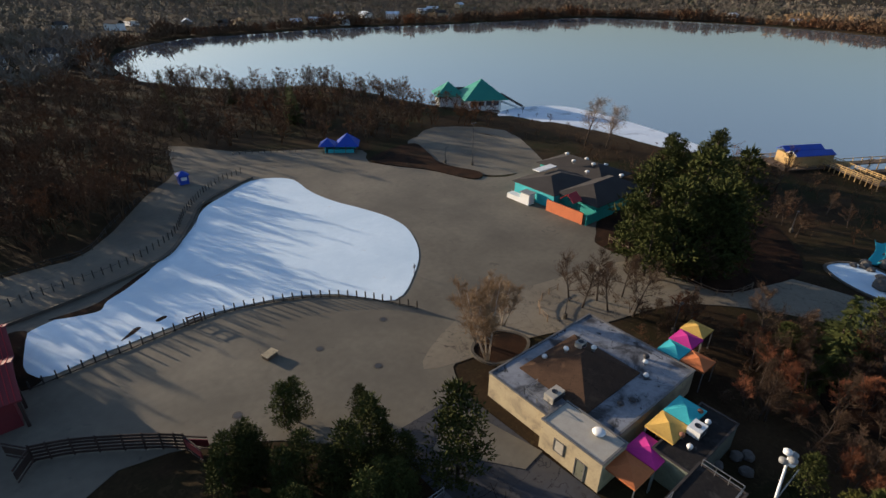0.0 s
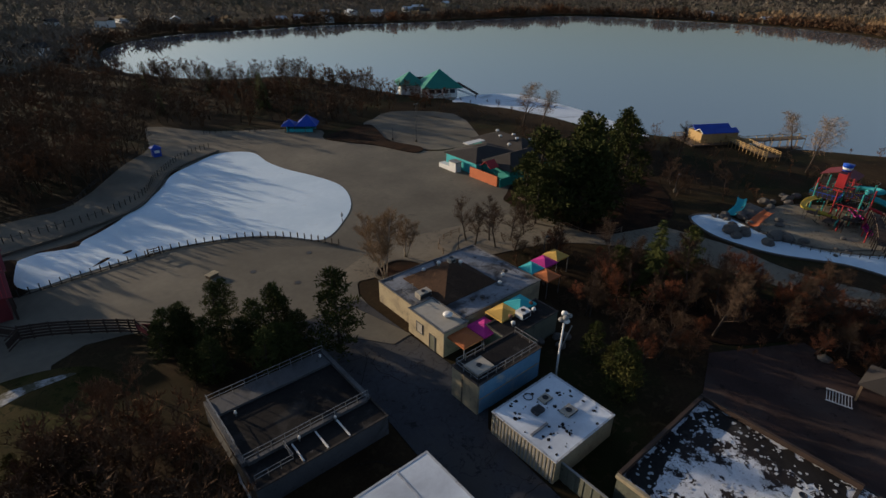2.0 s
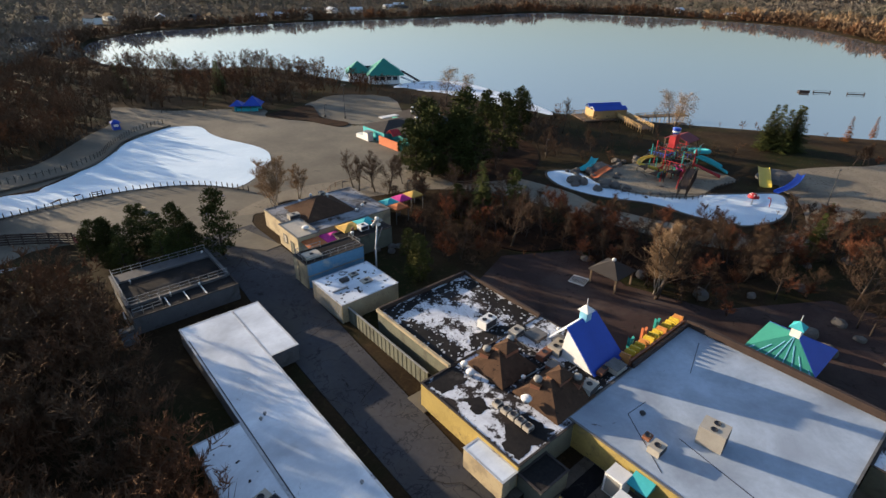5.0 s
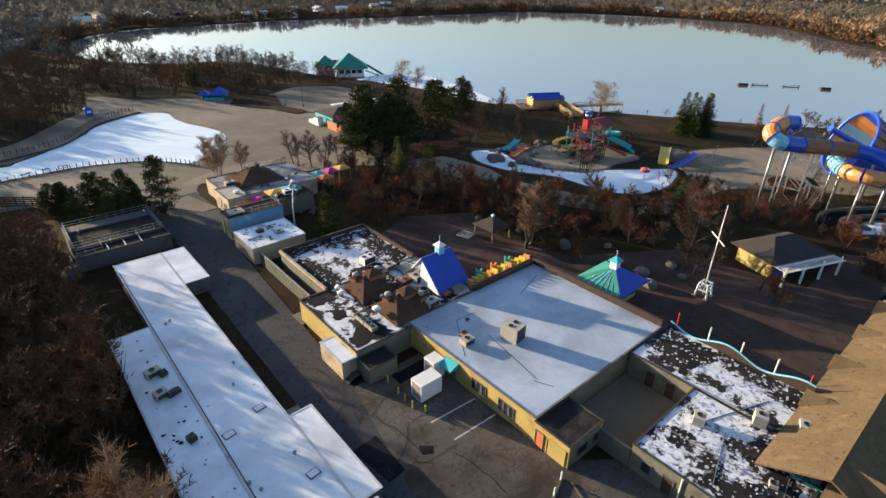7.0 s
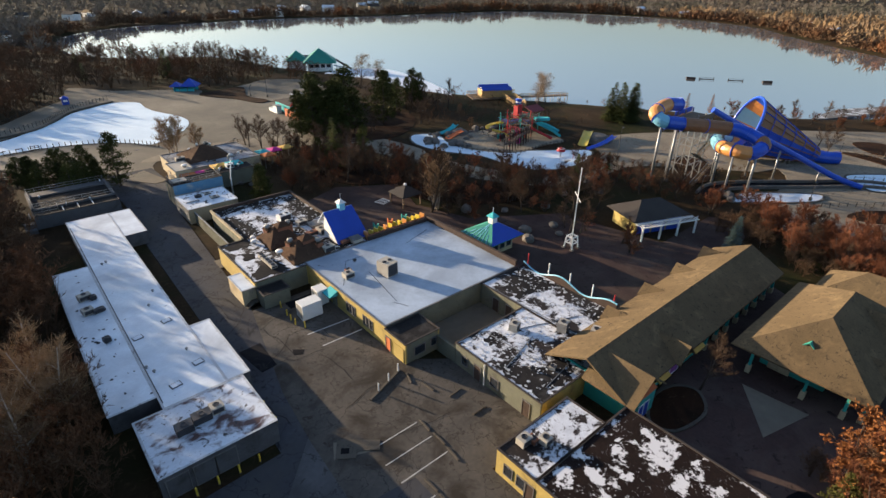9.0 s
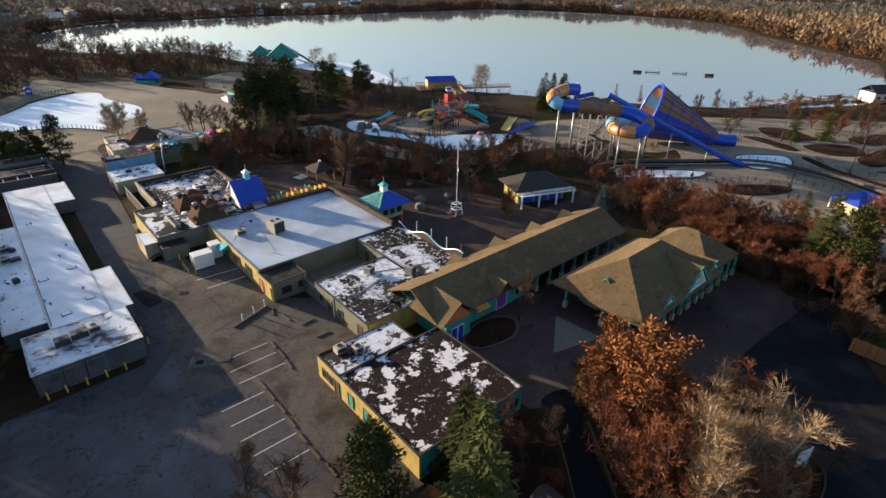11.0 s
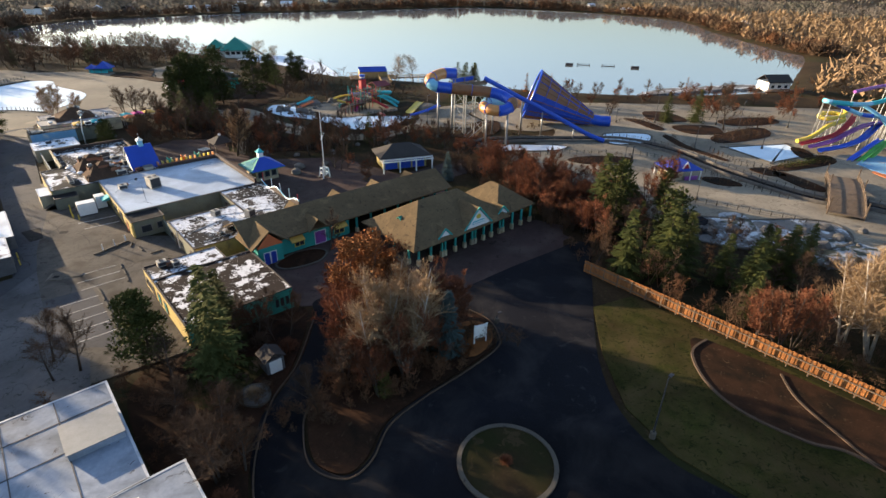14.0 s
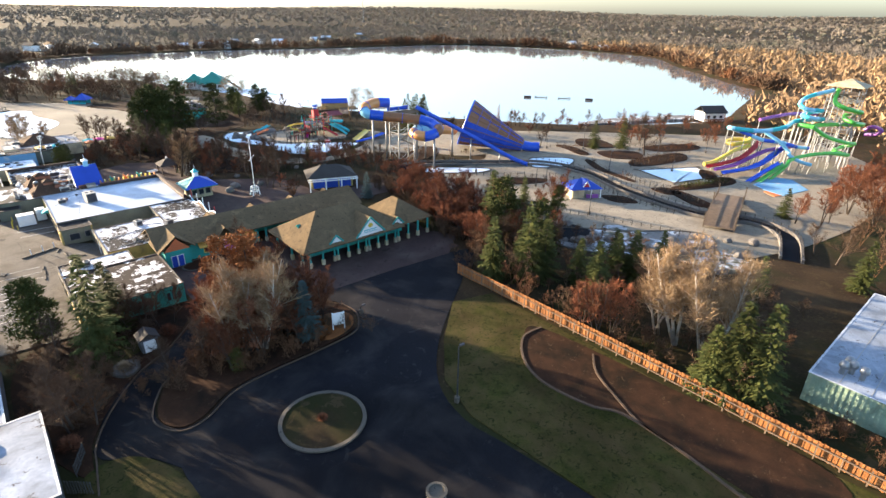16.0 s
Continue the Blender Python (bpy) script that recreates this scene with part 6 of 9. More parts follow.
pool("landing_pool", [(176.2, -105.2), (176.4, -105.2), (193.1, -114.5), (193.2, -114.8), (186.3, -122.6), (186, -122.7), (172.1, -118.6), (171.9, -118.3)], "slide landing pool under white snow")
pool("blue_pool", [(153.5, -83), (158, -77), (163, -76.5), (171, -84), (165, -88.3), (158, -87)], "slide run-out pool under snow")
pool("low_pool", [(121.5, -65.5), (127, -64.5), (131, -66), (141.5, -75.8), (137, -77.4), (130, -73)], "shallow pool with patchy snow", M_ice)
pool("play_pool", [(112, -123), (119, -119), (124, -123), (130, -130), (138, -136), (141, -142), (134, -146), (124, -142), (116, -134)], "rocky lazy pool with patchy ice", M_rocky)
pool("splash_pool", [(99.5, 18), (94.6, 11), (95.5, 1), (101, -9), (101.8, -18), (104.5, -26), (113, -29.6), (123, -28), (128.5, -24), (122, -18.5), (112, -11), (104.5, -4), (103, 5), (105.5, 14)], "children's splash pool covered in snow")
RIVER = curve_through([(121, -60), (127, -59.5), (134, -63), (145, -71.5), (158.5, -83), (160.5, -98), (155.5, -112), (152.5, -126), (152.5, -136.5), (157, -145), (153.6, -153), (141, -158)], False, 8)
s = ribbon(RIVER, 3.4, -0.2, 0.09)
structure("lazy_river", s, M_asphalt_new, "dark empty lazy river channel", "channel")
for off, nm in ((1.85, "river_wall_1"), (-1.85, "river_wall_2")):
    line = []
    for i, p in enumerate(RIVER):
        a, b = Vector(RIVER[max(i - 1, 0)]), Vector(RIVER[min(i + 1, len(RIVER) - 1)])
        d = (b - a).normalized()
        line.append((p[0] - d.y * off, p[1] + d.x * off))
    structure(nm, ribbon(line, 0.45, -0.1, 0.75), M_rock, "grey stone river wall", "wall")
    fence("river_fence", [(x + (0.5 if off > 0 else -0.5) * 0, y) for x, y in line[30:]], 2.0, 1.6, "timber posts with rope along the river", M_post, rails=(1.35,), rail_r=0.03, group="river fences")
for i, (x, y, r) in enumerate(((115, -121, 1.3), (118, -126, 1.1), (122, -130, 1.5), (127, -134, 1.2), (131, -139, 1.6), (137, -141, 1.3), (128, -143, 1.4), (124, -140, 1.1), (134, -144, 1.2), (124.2, -63.6, 1.4), (122.6, -64.8, 1.1), (125, -65.6, 0.9), (97.5, 8, 1.2), (99, 3, 1.3), (141, -146, 1.0), (144, -150, 1.3))):
    boulder(x, y, r, 40 + i)
for k, (pts, mt) in enumerate((([(183, -121.5), (190, -117), (192, -119.5), (185, -125)], M_mulch), ([(158, -131), (163, -122), (166, -124), (161, -135)], M_mulch), ([(131, -48), (140, -42), (146, -46), (138, -54), (128, -56), (124, -50)], M_mulch), ([(196, -68), (202, -74), (196, -84), (188, -76)], M_mulch), ([(172, -62), (177, -64), (175, -68), (170, -66)], M_mulch), ([(186, -84), (196, -92), (190, -98), (182, -92)], M_mulch))):
    line = curve_through(pts, True, 5)
    structure("planting_bed_%d" % (k + 1), Shape().prism(line, -0.1, 0.22), mt, "mulched planting bed in the deck", "planting bed")
rng = random.Random(9)
for k in range(26):
    t = k / 25
    e2 = thing("clipped_hedge_shrub", (169.5 + 15 * t, -121.4 - 5.2 * t - 1.4 * (k % 2), 0.2), "dark clipped columnar shrub in a bed", "shrub", "columnar shrubs", rng.uniform(0, 360))
    s = Shape()
    for _ in range(70):
        a, z = rng.uniform(0, 6.28), rng.uniform(0.05, 1.25)
        r = 0.45 * (1.3 - z) ** 0.5
        p = Vector((math.cos(a) * r, math.sin(a) * r, z))
        q = p + Vector((math.cos(a) * 0.1, math.sin(a) * 0.1, 0.22))
        sd_ = Vector((-math.sin(a), math.cos(a), 0)) * 0.07
        s.add([p - sd_, p + sd_, q], [(0, 1, 2)])
    part("foliage", s, M_needle, e2)
    part("stem", Shape().tube([(0, 0, -0.1), (0, 0, 1.1)], 0.04, 5), M_bark, e2)

e = thing("beach_shelter", (142.5, -108, 0), "shelter with bright blue hipped roof and pale pink wall", "shelter", turn=-30)
part("wall", Shape().box(-3.4, -0.2, -2.6, 2.6, -0.1, 2.5), M_cream, e)
part("roof", Shape().hip(-4.3, 4.3, -3.4, 3.4, 2.45, 2.0, 0.15), M_blue_roof, e)
q = part("dormer", Shape().gable(-0.9, 0.9, -3.0, 0.6, 3.0, 1.5, "y", 0.12), M_blue_roof, e)
part("dormer_face", Shape().box(-0.7, 0.7, -2.9, -2.8, 3.0, 3.9), M_red, q, "red and white dormer face")
part("dormer_trim", Shape().beam((-0.9, -3.05, 3.1), (0.0, -3.05, 4.6), 0.16).beam((0.9, -3.05, 3.1), (0.0, -3.05, 4.6), 0.16), M_white, q)
for x, y in ((4, -3.1), (4, 3.1), (-4, -3.1), (-4, 3.1), (1.5, -3.1)):
    part("post", Shape().box(x - 0.1, x + 0.1, y - 0.1, y + 0.1, -0.1, 2.45), M_white, e)
part("counter", Shape().box(0.4, 3.6, -2.9, -2.6, -0.1, 1.0), M_purple, e)

e = thing("timber_bridge", (158.5, -138, 0), "weathered timber bridge with tall railing posts over the river", "bridge", turn=17)
s = Shape()
for k in range(46):
    x = -13 + k * 0.58
    z = 1.5 * math.cos(x / 13 * 1.35) + 0.3
    part("plank", Shape().box(x, x + 0.54, -3.2, 3.2, z, z + 0.12), M_wood, e)
for y in (-3.1, 3.1):
    for k in range(9):
        x = -12.6 + k * 3.15
        z = 1.5 * math.cos(x / 13 * 1.35) + 0.3
        part("post", Shape().box(x - 0.12, x + 0.12, y - 0.12, y + 0.12, -0.1, z + (1.3 if k % 4 else 3.0)), M_wood, e)
    for h in (0.6, 1.1):
        s = Shape()
        for k in range(20):
            x0, x1 = -13 + k * 1.3, -11.7 + k * 1.3
            s.beam((x0, y, 1.5 * math.cos(x0 / 13 * 1.35) + 0.3 + h), (x1, y, 1.5 * math.cos(x1 / 13 * 1.35) + 0.3 + h), 0.1, 0.14)
        part("rail", s, M_wood, e)

slab("slide_run_out", [(188.6, -133.1), (201.1, -133.6), (202.3, -138.5), (195.1, -144.7), (184.3, -142.2), (185.5, -137.2)], 0.13, M_blue_wall, "faded blue painted slide run-out slab", "paving", False)
slab("red_run_out", [(183.6, -137.6), (185.2, -137.6), (184, -141.8), (181.4, -141)], 0.14, M_terra, "faded red painted edge of the slide run-out", "paving", False)
slab("bank_ice", [(222, -50), (243, -50), (262, -58), (283, -68), (283, -77), (262, -66), (238, -57)], -0.98, M_rocky, "grey-white sheet of ice along the bank", "ice")

# ---- children's playground ----
slab("play_island", [(104.5, 7), (103.4, -3), (111, -12.6), (122, -13), (130, -14), (132, -6), (127.5, 3), (118.9, 9)], 0.2, M_concrete2, "tan sand play island", "sand")
e = thing("play_tower", (126, 0, 0), "multi-coloured climbing tower with red screen, nets and slides", "playground")
for x, y in ((-4, -4), (0, -5), (4, -4), (-5, 0), (0, 0), (5, 0), (-4, 4), (0, 5), (4, 4)):
    part("post", Shape().tube([(x, y, -0.1), (x, y, 6.2)], 0.14, 8), M_red if (x + y) % 2 else M_teal, e)
for x0, x1, y0, y1, z in ((-5, 0, -5, 0, 2.4), (0, 5, -4, 1, 3.6), (-4, 1, 0, 5, 3.4), (0, 4, 1, 5, 2.2), (-2, 2, -2, 2, 5.2)):
    part("deck", Shape().box(x0, x1, y0, y1, z, z + 0.18), M_wood_dark, e)
    for a, b in (((x0, y0), (x1, y0)), ((x1, y0), (x1, y1)), ((x0, y1), (x1, y1)), ((x0, y0), (x0, y1))):
        s = Shape()
        for k in range(7):
            p = Vector((*a, z)).lerp(Vector((*b, z)), k / 6)
            s.beam(p, p + Vector((0, 0, 1.0)), 0.05)
        s.beam((*a, z + 1), (*b, z + 1), 0.08)
        part("guard_rail", s, rng.choice([M_red, M_teal, M_steel, M_blue]), e)
part("red_screen", Shape().box(-0.9, 1.1, 0.2, 0.35, 4.6, 8.6), M_red, e, "tall red panel")
part("screen_side", Shape().box(-0.9, -0.7, 0.36, 1.8, 4.6, 8.2), M_red, e)
part("bucket", Shape().lathe([(0.7, 8.7), (1.0, 9.9), (1.05, 10.1)], 14, (0.1, 0.9)), M_blue, e, "blue tipping bucket", smooth=True)
part("bucket_band", Shape().lathe([(0.86, 9.1), (0.92, 9.5)], 14, (0.1, 0.9)), M_white, e)
def local(e, pts):
    return [(x + e.location[0], y + e.location[1], z) for x, y, z in pts]
slide_tube(e, local(e, [(4, -3, 4.4), (7, -5, 4.2), (9, -3, 3.8), (8, 0, 3.4), (6, -1, 3.0), (7, -5, 2.4), (9, -8, 0.8)]), 0.5, [M_turq], 4, "spiral_slide", M_turq, 10)
chute(e, local(e, [(-4, 3, 3.2), (-7, 4, 3.0), (-10, 3.4, 2.4), (-8, 0, 1.6), (-6.5, -2, 0.7)]), 1.0, 0.4, M_yellow_f, "yellow_slide")
chute(e, local(e, [(-4, -3, 2.4), (-6.5, -5.5, 1.6), (-9, -8, 0.4)]), 1.0, 0.4, M_magenta, "pink_slide")
chute(e, local(e, [(0, -5, 2.4), (1, -8, 1.4), (2, -11, 0.4)]), 1.0, 0.4, M_red, "red_slide")
chute(e, local(e, [(3, -4, 3.4), (5, -8, 1.8), (6, -11, 0.4)]), 1.0, 0.4, M_turq, "teal_slide")
for i in range(14):
    a, b = Vector((rng.uniform(-5, 5), rng.uniform(-5, 5), rng.uniform(1, 5))), Vector((rng.uniform(-5, 5), rng.uniform(-5, 5), rng.uniform(2, 7)))
    part("net_rope", Shape().beam(a, b, 0.06), rng.choice([M_red, M_teal, M_yellow_f, M_steel]), e)
e = thing("rock_slide", (133.5, -19, 0), "low rock mound with yellow and blue slides", "slide")
chute(e, [(138, -16.5, 2.2), (134, -18.5, 1.3), (130, -20.5, 0.3)], 2.4, 0.3, M_yellow_f, "yellow_chute")
chute(e, [(140, -24, 2.0), (136, -24.6, 1.4), (132, -24.4, 0.8), (128.4, -23.4, 0.2)], 1.4, 0.4, M_blue, "blue_chute")
part("mound", Shape().lathe([(4.5, -0.1), (3.8, 1.0), (2.4, 1.8), (0.6, 2.0)], 12, (5, -0.5)), M_rock, e)
e = thing("toddler_slide", (108, 12, 0), "turquoise and orange toddler slides on rocks", "slide")
chute(e, [(113, 14, 1.8), (110, 13, 1.0), (106.5, 13, 0.3)], 1.6, 0.4, M_turq, "teal_chute")
chute(e, [(110, 7.5, 1.8), (107.5, 8, 1.0), (104.6, 8, 0.3)], 1.8, 0.3, M_orange_wall, "orange_chute")
part("mound", Shape().lathe([(3.4, -0.1), (2.8, 0.8), (1.4, 1.4), (0.3, 1.5)], 12, (3.4, -1)), M_rock, e)
e = thing("mushroom_fountain", (117.5, -22.6, 0.1), "red mushroom fountain with white spots on a white stem", "fountain")
part("stem", Shape().lathe([(0.22, -0.1), (0.18, 1.7)], 12), M_white, e)
part("cap", Shape().lathe([(1.15, 1.6), (1.1, 1.9), (0.8, 2.25), (0.35, 2.45), (0.05, 2.5)], 18), M_red, e, smooth=True)
for a in range(7):
    part("spot", Shape().lathe([(0.17, 2.2), (0.15, 2.33)], 8, (math.cos(a * 0.9) * 0.75, math.sin(a * 0.9) * 0.75)), M_white, e)
e = thing("spray_pipe", (119, -25.6, 0.1), "bent red water spray pipe", "fountain")
part("pipe", Shape().tube([(0, 0, -0.1), (0, 0, 1.4), (0.3, 0.3, 1.7), (0.8, 0.8, 1.6)], 0.09, 8), M_red, e)
part("nozzle", Shape().tube([(0.8, 0.8, 1.6), (0.95, 0.95, 1.5)], 0.13, 8), M_steel, e)
for i, (x, y, r) in enumerate(((98.6, 9.4, 1.7), (99.8, 7.6, 1.5), (102.6, 3.2, 1.7), (103.4, 1.4, 1.5))):
    boulder(x, y, r, 500 + i, 0.1)
for i in range(14):
    boulder(104 + 2.1 * i * 0.9, 12.6 - 0.3 * i + 1.6 * math.sin(i * 1.7), 0.8 + 0.25 * (i % 3), 520 + i, 0.0)
e = thing("rope_bridge", (116, -9, 0.2), "arched dark timber walkway with rope railings on the play island", "walkway", turn=18)
for k in range(26):
    x = -7.5 + 0.6 * k
    part("plank", Shape().box(x, x + 0.54, -0.8, 0.8, 2.0 + 0.7 * math.cos(x / 5), 2.1 + 0.7 * math.cos(x / 5)), M_wood_dark, e)
    if k % 3 == 0:
        for y in (-0.85, 0.85):
            part("post", Shape().box(x - 0.08, x + 0.08, y - 0.08, y + 0.08, -0.3, 3.2 + 0.7 * math.cos(x / 5)), M_wood_dark, e)
for y in (-0.95, 0.95):
    part("rope", Shape().tube([(-7.5 + 0.6 * k, y, 3.0 + 0.7 * math.cos((-7.5 + 0.6 * k) / 5)) for k in range(26)], 0.05, 5), M_wood, e)
fence("play_fence", curve_through([(102.6, 6), (102.2, -3), (110, -13.2), (121, -13.8), (131, -15)], False, 6), 1.5, 1.0, "low timber fence round the play island", M_post, rails=(0.8, 0.4))


# ---- wave pool surrounds ----
fence("pool_fence", curve_through([(-6.4, 65.6), (-0.3, 66.2), (4.1, 66.5), (12.8, 67.3), (18.1, 66.9), (24.2, 64.9), (28.6, 62.6), (33.7, 58.2), (38.7, 50.6)], False, 6), 1.35, 1.25, "timber posts along the front of the wave pool", M_post, rails=(0.15,), rail_r=0.1, post=0.16)
fence("rear_pool_fence", curve_through([(-8, 87.4), (-1, 88.7), (6.8, 90), (13, 93.2), (18.4, 98), (23.2, 107.3), (32, 118.5), (41, 123.2)], False, 6), 1.35, 1.4, "timber posts behind the wave pool", M_post, rails=(0.9,), rail_r=0.03, post=0.15)
fence("woods_rail", curve_through([(-20, 95.5), (-7.3, 97.6), (0.2, 98.6), (5.2, 99.8), (10.4, 108.9), (19.4, 121.6), (28, 133)], False, 5), 2.2, 1.1, "low timber rail fence beside the woods", M_post, rails=(0.95, 0.5), rail_r=0.06)
fence("plaza_rail", curve_through([(44, 138), (49, 136), (55, 132.5), (60, 129.8)], False, 5), 1.6, 1.1, "short timber fence at the plaza edge", M_post)
kerb("pool_kerb", curve_through([(-9, 82), (-1.7, 83.4), (5.8, 85.4), (11, 87.6), (16, 91), (21.4, 99.6), (26, 108), (33, 113.6), (41, 118)], False, 5), "pale raised kerb behind the wave pool", False, 0.6, 0.5)
e = thing("pool_gate", (12.4, 67.2, 0), "small dark timber gate in the pool fence", "gate")
for x in (-0.9, 0.9):
    part("post", Shape().box(x - 0.1, x + 0.1, -0.1, 0.1, -0.1, 1.4), M_wood_dark, e)
for z in (0.3, 0.75, 1.2):
    part("bar", Shape().box(-0.8, 0.8, -0.05, 0.05, z, z + 0.12), M_wood_dark, e)
for i, pts in enumerate(([(5.5, 82.6), (2, 80.6), (-3, 80.4), (0.5, 78.9), (3, 78.6), (4.2, 80.6), (7.4, 82.8), (11.5, 86.6), (9.5, 85.8)], [(3.6, 69), (5.2, 69.6), (6.4, 70.6), (5.8, 71), (4.6, 70)], [(8.6, 70.6), (9.8, 71), (9.6, 71.6), (8.4, 71.2)], [(-8, 79), (-5.6, 79.2), (-6, 76), (-6.6, 70), (-5.2, 66.6), (-8, 67)], [(23, 100.6), (22, 98.6), (25.6, 106), (29, 109.4), (26.4, 107.8)])):
    structure("wet_leaf_patch_%d" % (i + 1), Shape().prism(curve_through(pts, True, 4), 0.0, 0.106 + 0.004 * i), M_mulch, "brown bare patch where the snow has melted", "ground patch")
e = thing("bench_box", (17.4, 54, 0.03), "pale weathered box bench on the plaza", "bench", turn=20)
part("seat", Shape().box(-0.9, 0.9, -0.6, 0.6, 0.5, 0.62), M_cream, e)
part("body", Shape().box(-0.8, 0.8, -0.5, 0.5, -0.05, 0.498), M_wood, e)
for x, y in ((23, 51.5), (33, 51.8), (27, 44), (10.5, 46.8)):
    e = thing("drain_cover", (x, y, 0.03), "round dark drain cover in the plaza", "drain cover", "drain covers")
    part("lid", Shape().lathe([(0.45, -0.02), (0.45, 0.03)], 16), M_dark_metal, e)
    part("rim", Shape().lathe([(0.58, -0.02), (0.58, 0.02)], 16), M_kerb, e)
e = thing("height_post", (43.6, 58.6, 0), "thin steel post with sign on the plaza", "post")
part("pole", Shape().tube([(0, 0, -0.1), (0, 0, 2.3)], 0.06, 8), M_steel, e)
part("sign", Shape().box(-0.25, 0.25, -0.03, 0.03, 1.5, 2.1), M_white, e)
e = thing("ticket_booth", (27.6, 124.1, 0), "small bright blue ticket booth", "booth")
part("body", Shape().box(-1, 1, -1, 1, -0.05, 2.1), M_blue_roof, e)
part("roof", Shape().hip(-1.3, 1.3, -1.3, 1.3, 2.1, 0.9, 0.08), M_blue_roof, e)
part("window", Shape().box(-0.6, 0.6, -1.06, -1.002, 1.0, 1.7), M_white, e)
# tented cabana
e = thing("cabana", (68.4, 124.4, 0), "cabana with peaked blue tent roofs and turquoise walls", "tent", turn=-35)
part("wall", Shape().box(-4, 4, 1.9, 2.2, -0.05, 1.9), M_turq, e)
part("wall", Shape().box(-4, -3.7, -2.2, 1.88, -0.05, 1.9), M_turq, e)
part("counter", Shape().box(-3.2, 3.6, -2.4, -1.8, -0.05, 1.0), M_turq, e)
part("roof", Shape().hip(-1.2, 5.0, -3.2, 3.2, 1.9, 2.9, 0.12), M_blue_roof, e, "peaked blue tent roof")
part("roof", Shape().hip(-5.6, -1.25, -2.4, 2.4, 1.7, 1.7, 0.12), M_blue_roof, e, "lower blue tent roof")
for x in (-4.4, -1.5, 1.5, 4.4):
    part("post", Shape().box(x - 0.07, x + 0.07, -2.9, -2.76, -0.05, 1.9), M_wood, e)
# maroon ride building at the pool's shallow end
e = thing("ride_building", (-11.5, 67.5, 0), "ride building with ribbed maroon metal roofs", "building")
for b in ((-4.5, 4, -8, -7.75), (-4.5, 4, 7.75, 8), (-4.5, -4.25, -7.74, 7.74), (3.75, 4, -7.74, 7.74)):
    part("wall", Shape().box(*b, -0.1, 3.6), M_maroon, e)
part("roof", Shape().gable(-5.4, 4.8, -8.6, 0.5, 3.5, 2.0, "x"), M_maroon, e)
part("roof", Shape().gable(-5.4, 4.8, 0.6, 8.6, 3.5, 1.8, "x"), M_maroon, e)
s = Shape()
for k in range(20):
    x = -5.2 + 0.5 * k
    for (y0, z0), (y1, z1) in (((-8.6, 3.75), (-4.05, 5.75)), ((0.5, 3.75), (-4.05, 5.75)), ((0.6, 3.75), (4.6, 5.55)), ((8.6, 3.75), (4.6, 5.55))):
        s.beam((x, y0, z0), (x, y1, z1), 0.07, 0.09)
part("roof_rib", s, M_red, e)
for y in (-8.4, -5):
    part("post", Shape().box(4.3, 4.6, y - 0.15, y + 0.15, -0.1, 3.6), M_wood_dark, e)
# dark screen fence below the plaza
e = thing("screen_fence", (-1.4, 49.6, 0), "long dark stained screen fence with gates", "fence")
line = curve_through([(-7.2, 53.2), (-4, 51.8), (0, 49.2), (3, 47), (4.8, 45.4)], False, 6)
c = Vector(e.location)
for z in (0.3, 0.75, 1.2, 1.65, 2.05):
    part("board", ribbon([(x - c.x, y - c.y) for x, y in line], 0.06, z - 0.15, z + 0.15), M_wood_dark, e)
for p in line[::3]:
    part("post", Shape().beam(Vector((*p, -0.1)) - c, Vector((*p, 2.3)) - c, 0.16), M_wood_dark, e)
for (x0, y0), (x1, y1) in (((-7.2, 53.2), (-9.2, 55.6)), ((-7.2, 53.2), (-8.6, 51.0)), ((4.8, 45.4), (5.6, 42.6)), ((4.8, 45.4), (6.6, 43.8))):
    g = part("gate_leaf", Shape().beam(Vector((x0, y0, 1.1)) - c, Vector((x1, y1, 1.1)) - c, 0.08, 0.9), M_maroon if x0 > 0 else M_wood_dark, e)
    part("gate_bar", Shape().beam(Vector((x0, y0, 1.9)) - c, Vector((x1, y1, 1.9)) - c, 0.1, 0.16).beam(Vector((x0, y0, 0.3)) - c, Vector((x1, y1, 0.3)) - c, 0.1, 0.16), M_wood_dark, g)
slab("snow_patch", [(-15, 40.6), (-10, 42.6), (-5, 42.3), (-3, 41.3), (-8, 41), (-13, 39.2)], 0.09, M_thin_snow, "thin patchy snow on the grass slope", "snow")
# court planter and lamps
bed = curve_through([(69.8, 112), (72.4, 104.8), (77.2, 97.4), (81.5, 85.6), (86, 88.2), (82.7, 98.6), (85.6, 108), (88, 117), (81.5, 117.4), (74, 115)], True, 5)
structure("court_bed", Shape().prism(bed, -0.1, 0.25), M_mulch, "dark mulched bed beside the court", "planting bed")
for x, y, h, n in ((88.3, 93.5, 10.6, 2), (84, 99, 4, 1), (64.4, -146.1, 8, 1), (62, 24.5, 4.5, 1), (53.2, 36, 3, 1), (110, 27, 4, 1), (127, -33.6, 8.5, 1), (183, -112, 3, 1), (146, -94, 3.2, 1), (152, -58, 3.6, 1), (118, -60, 5, 1), (160, -63, 8, 1), (136, -76, 3, 1), (196, -100, 9, 1), (176, -70, 4, 1), (101, -22, 3.6, 1), (66.6, -121.6, 1.4, 1)):
    lamp_post(x, y, h, n)
bed = curve_through([(37.6, 38.2), (38.4, 35), (42.5, 34.2), (45.4, 36.2), (43.4, 39.8), (40, 40)], True, 6)
structure("round_bed", Shape().prism(bed, -0.1, 0.18), M_mulch, "mulched tree bed in the plaza", "planting bed")
kerb("round_bed_kerb", bed, "grey kerb round a tree bed", True, 0.4, 0.3)
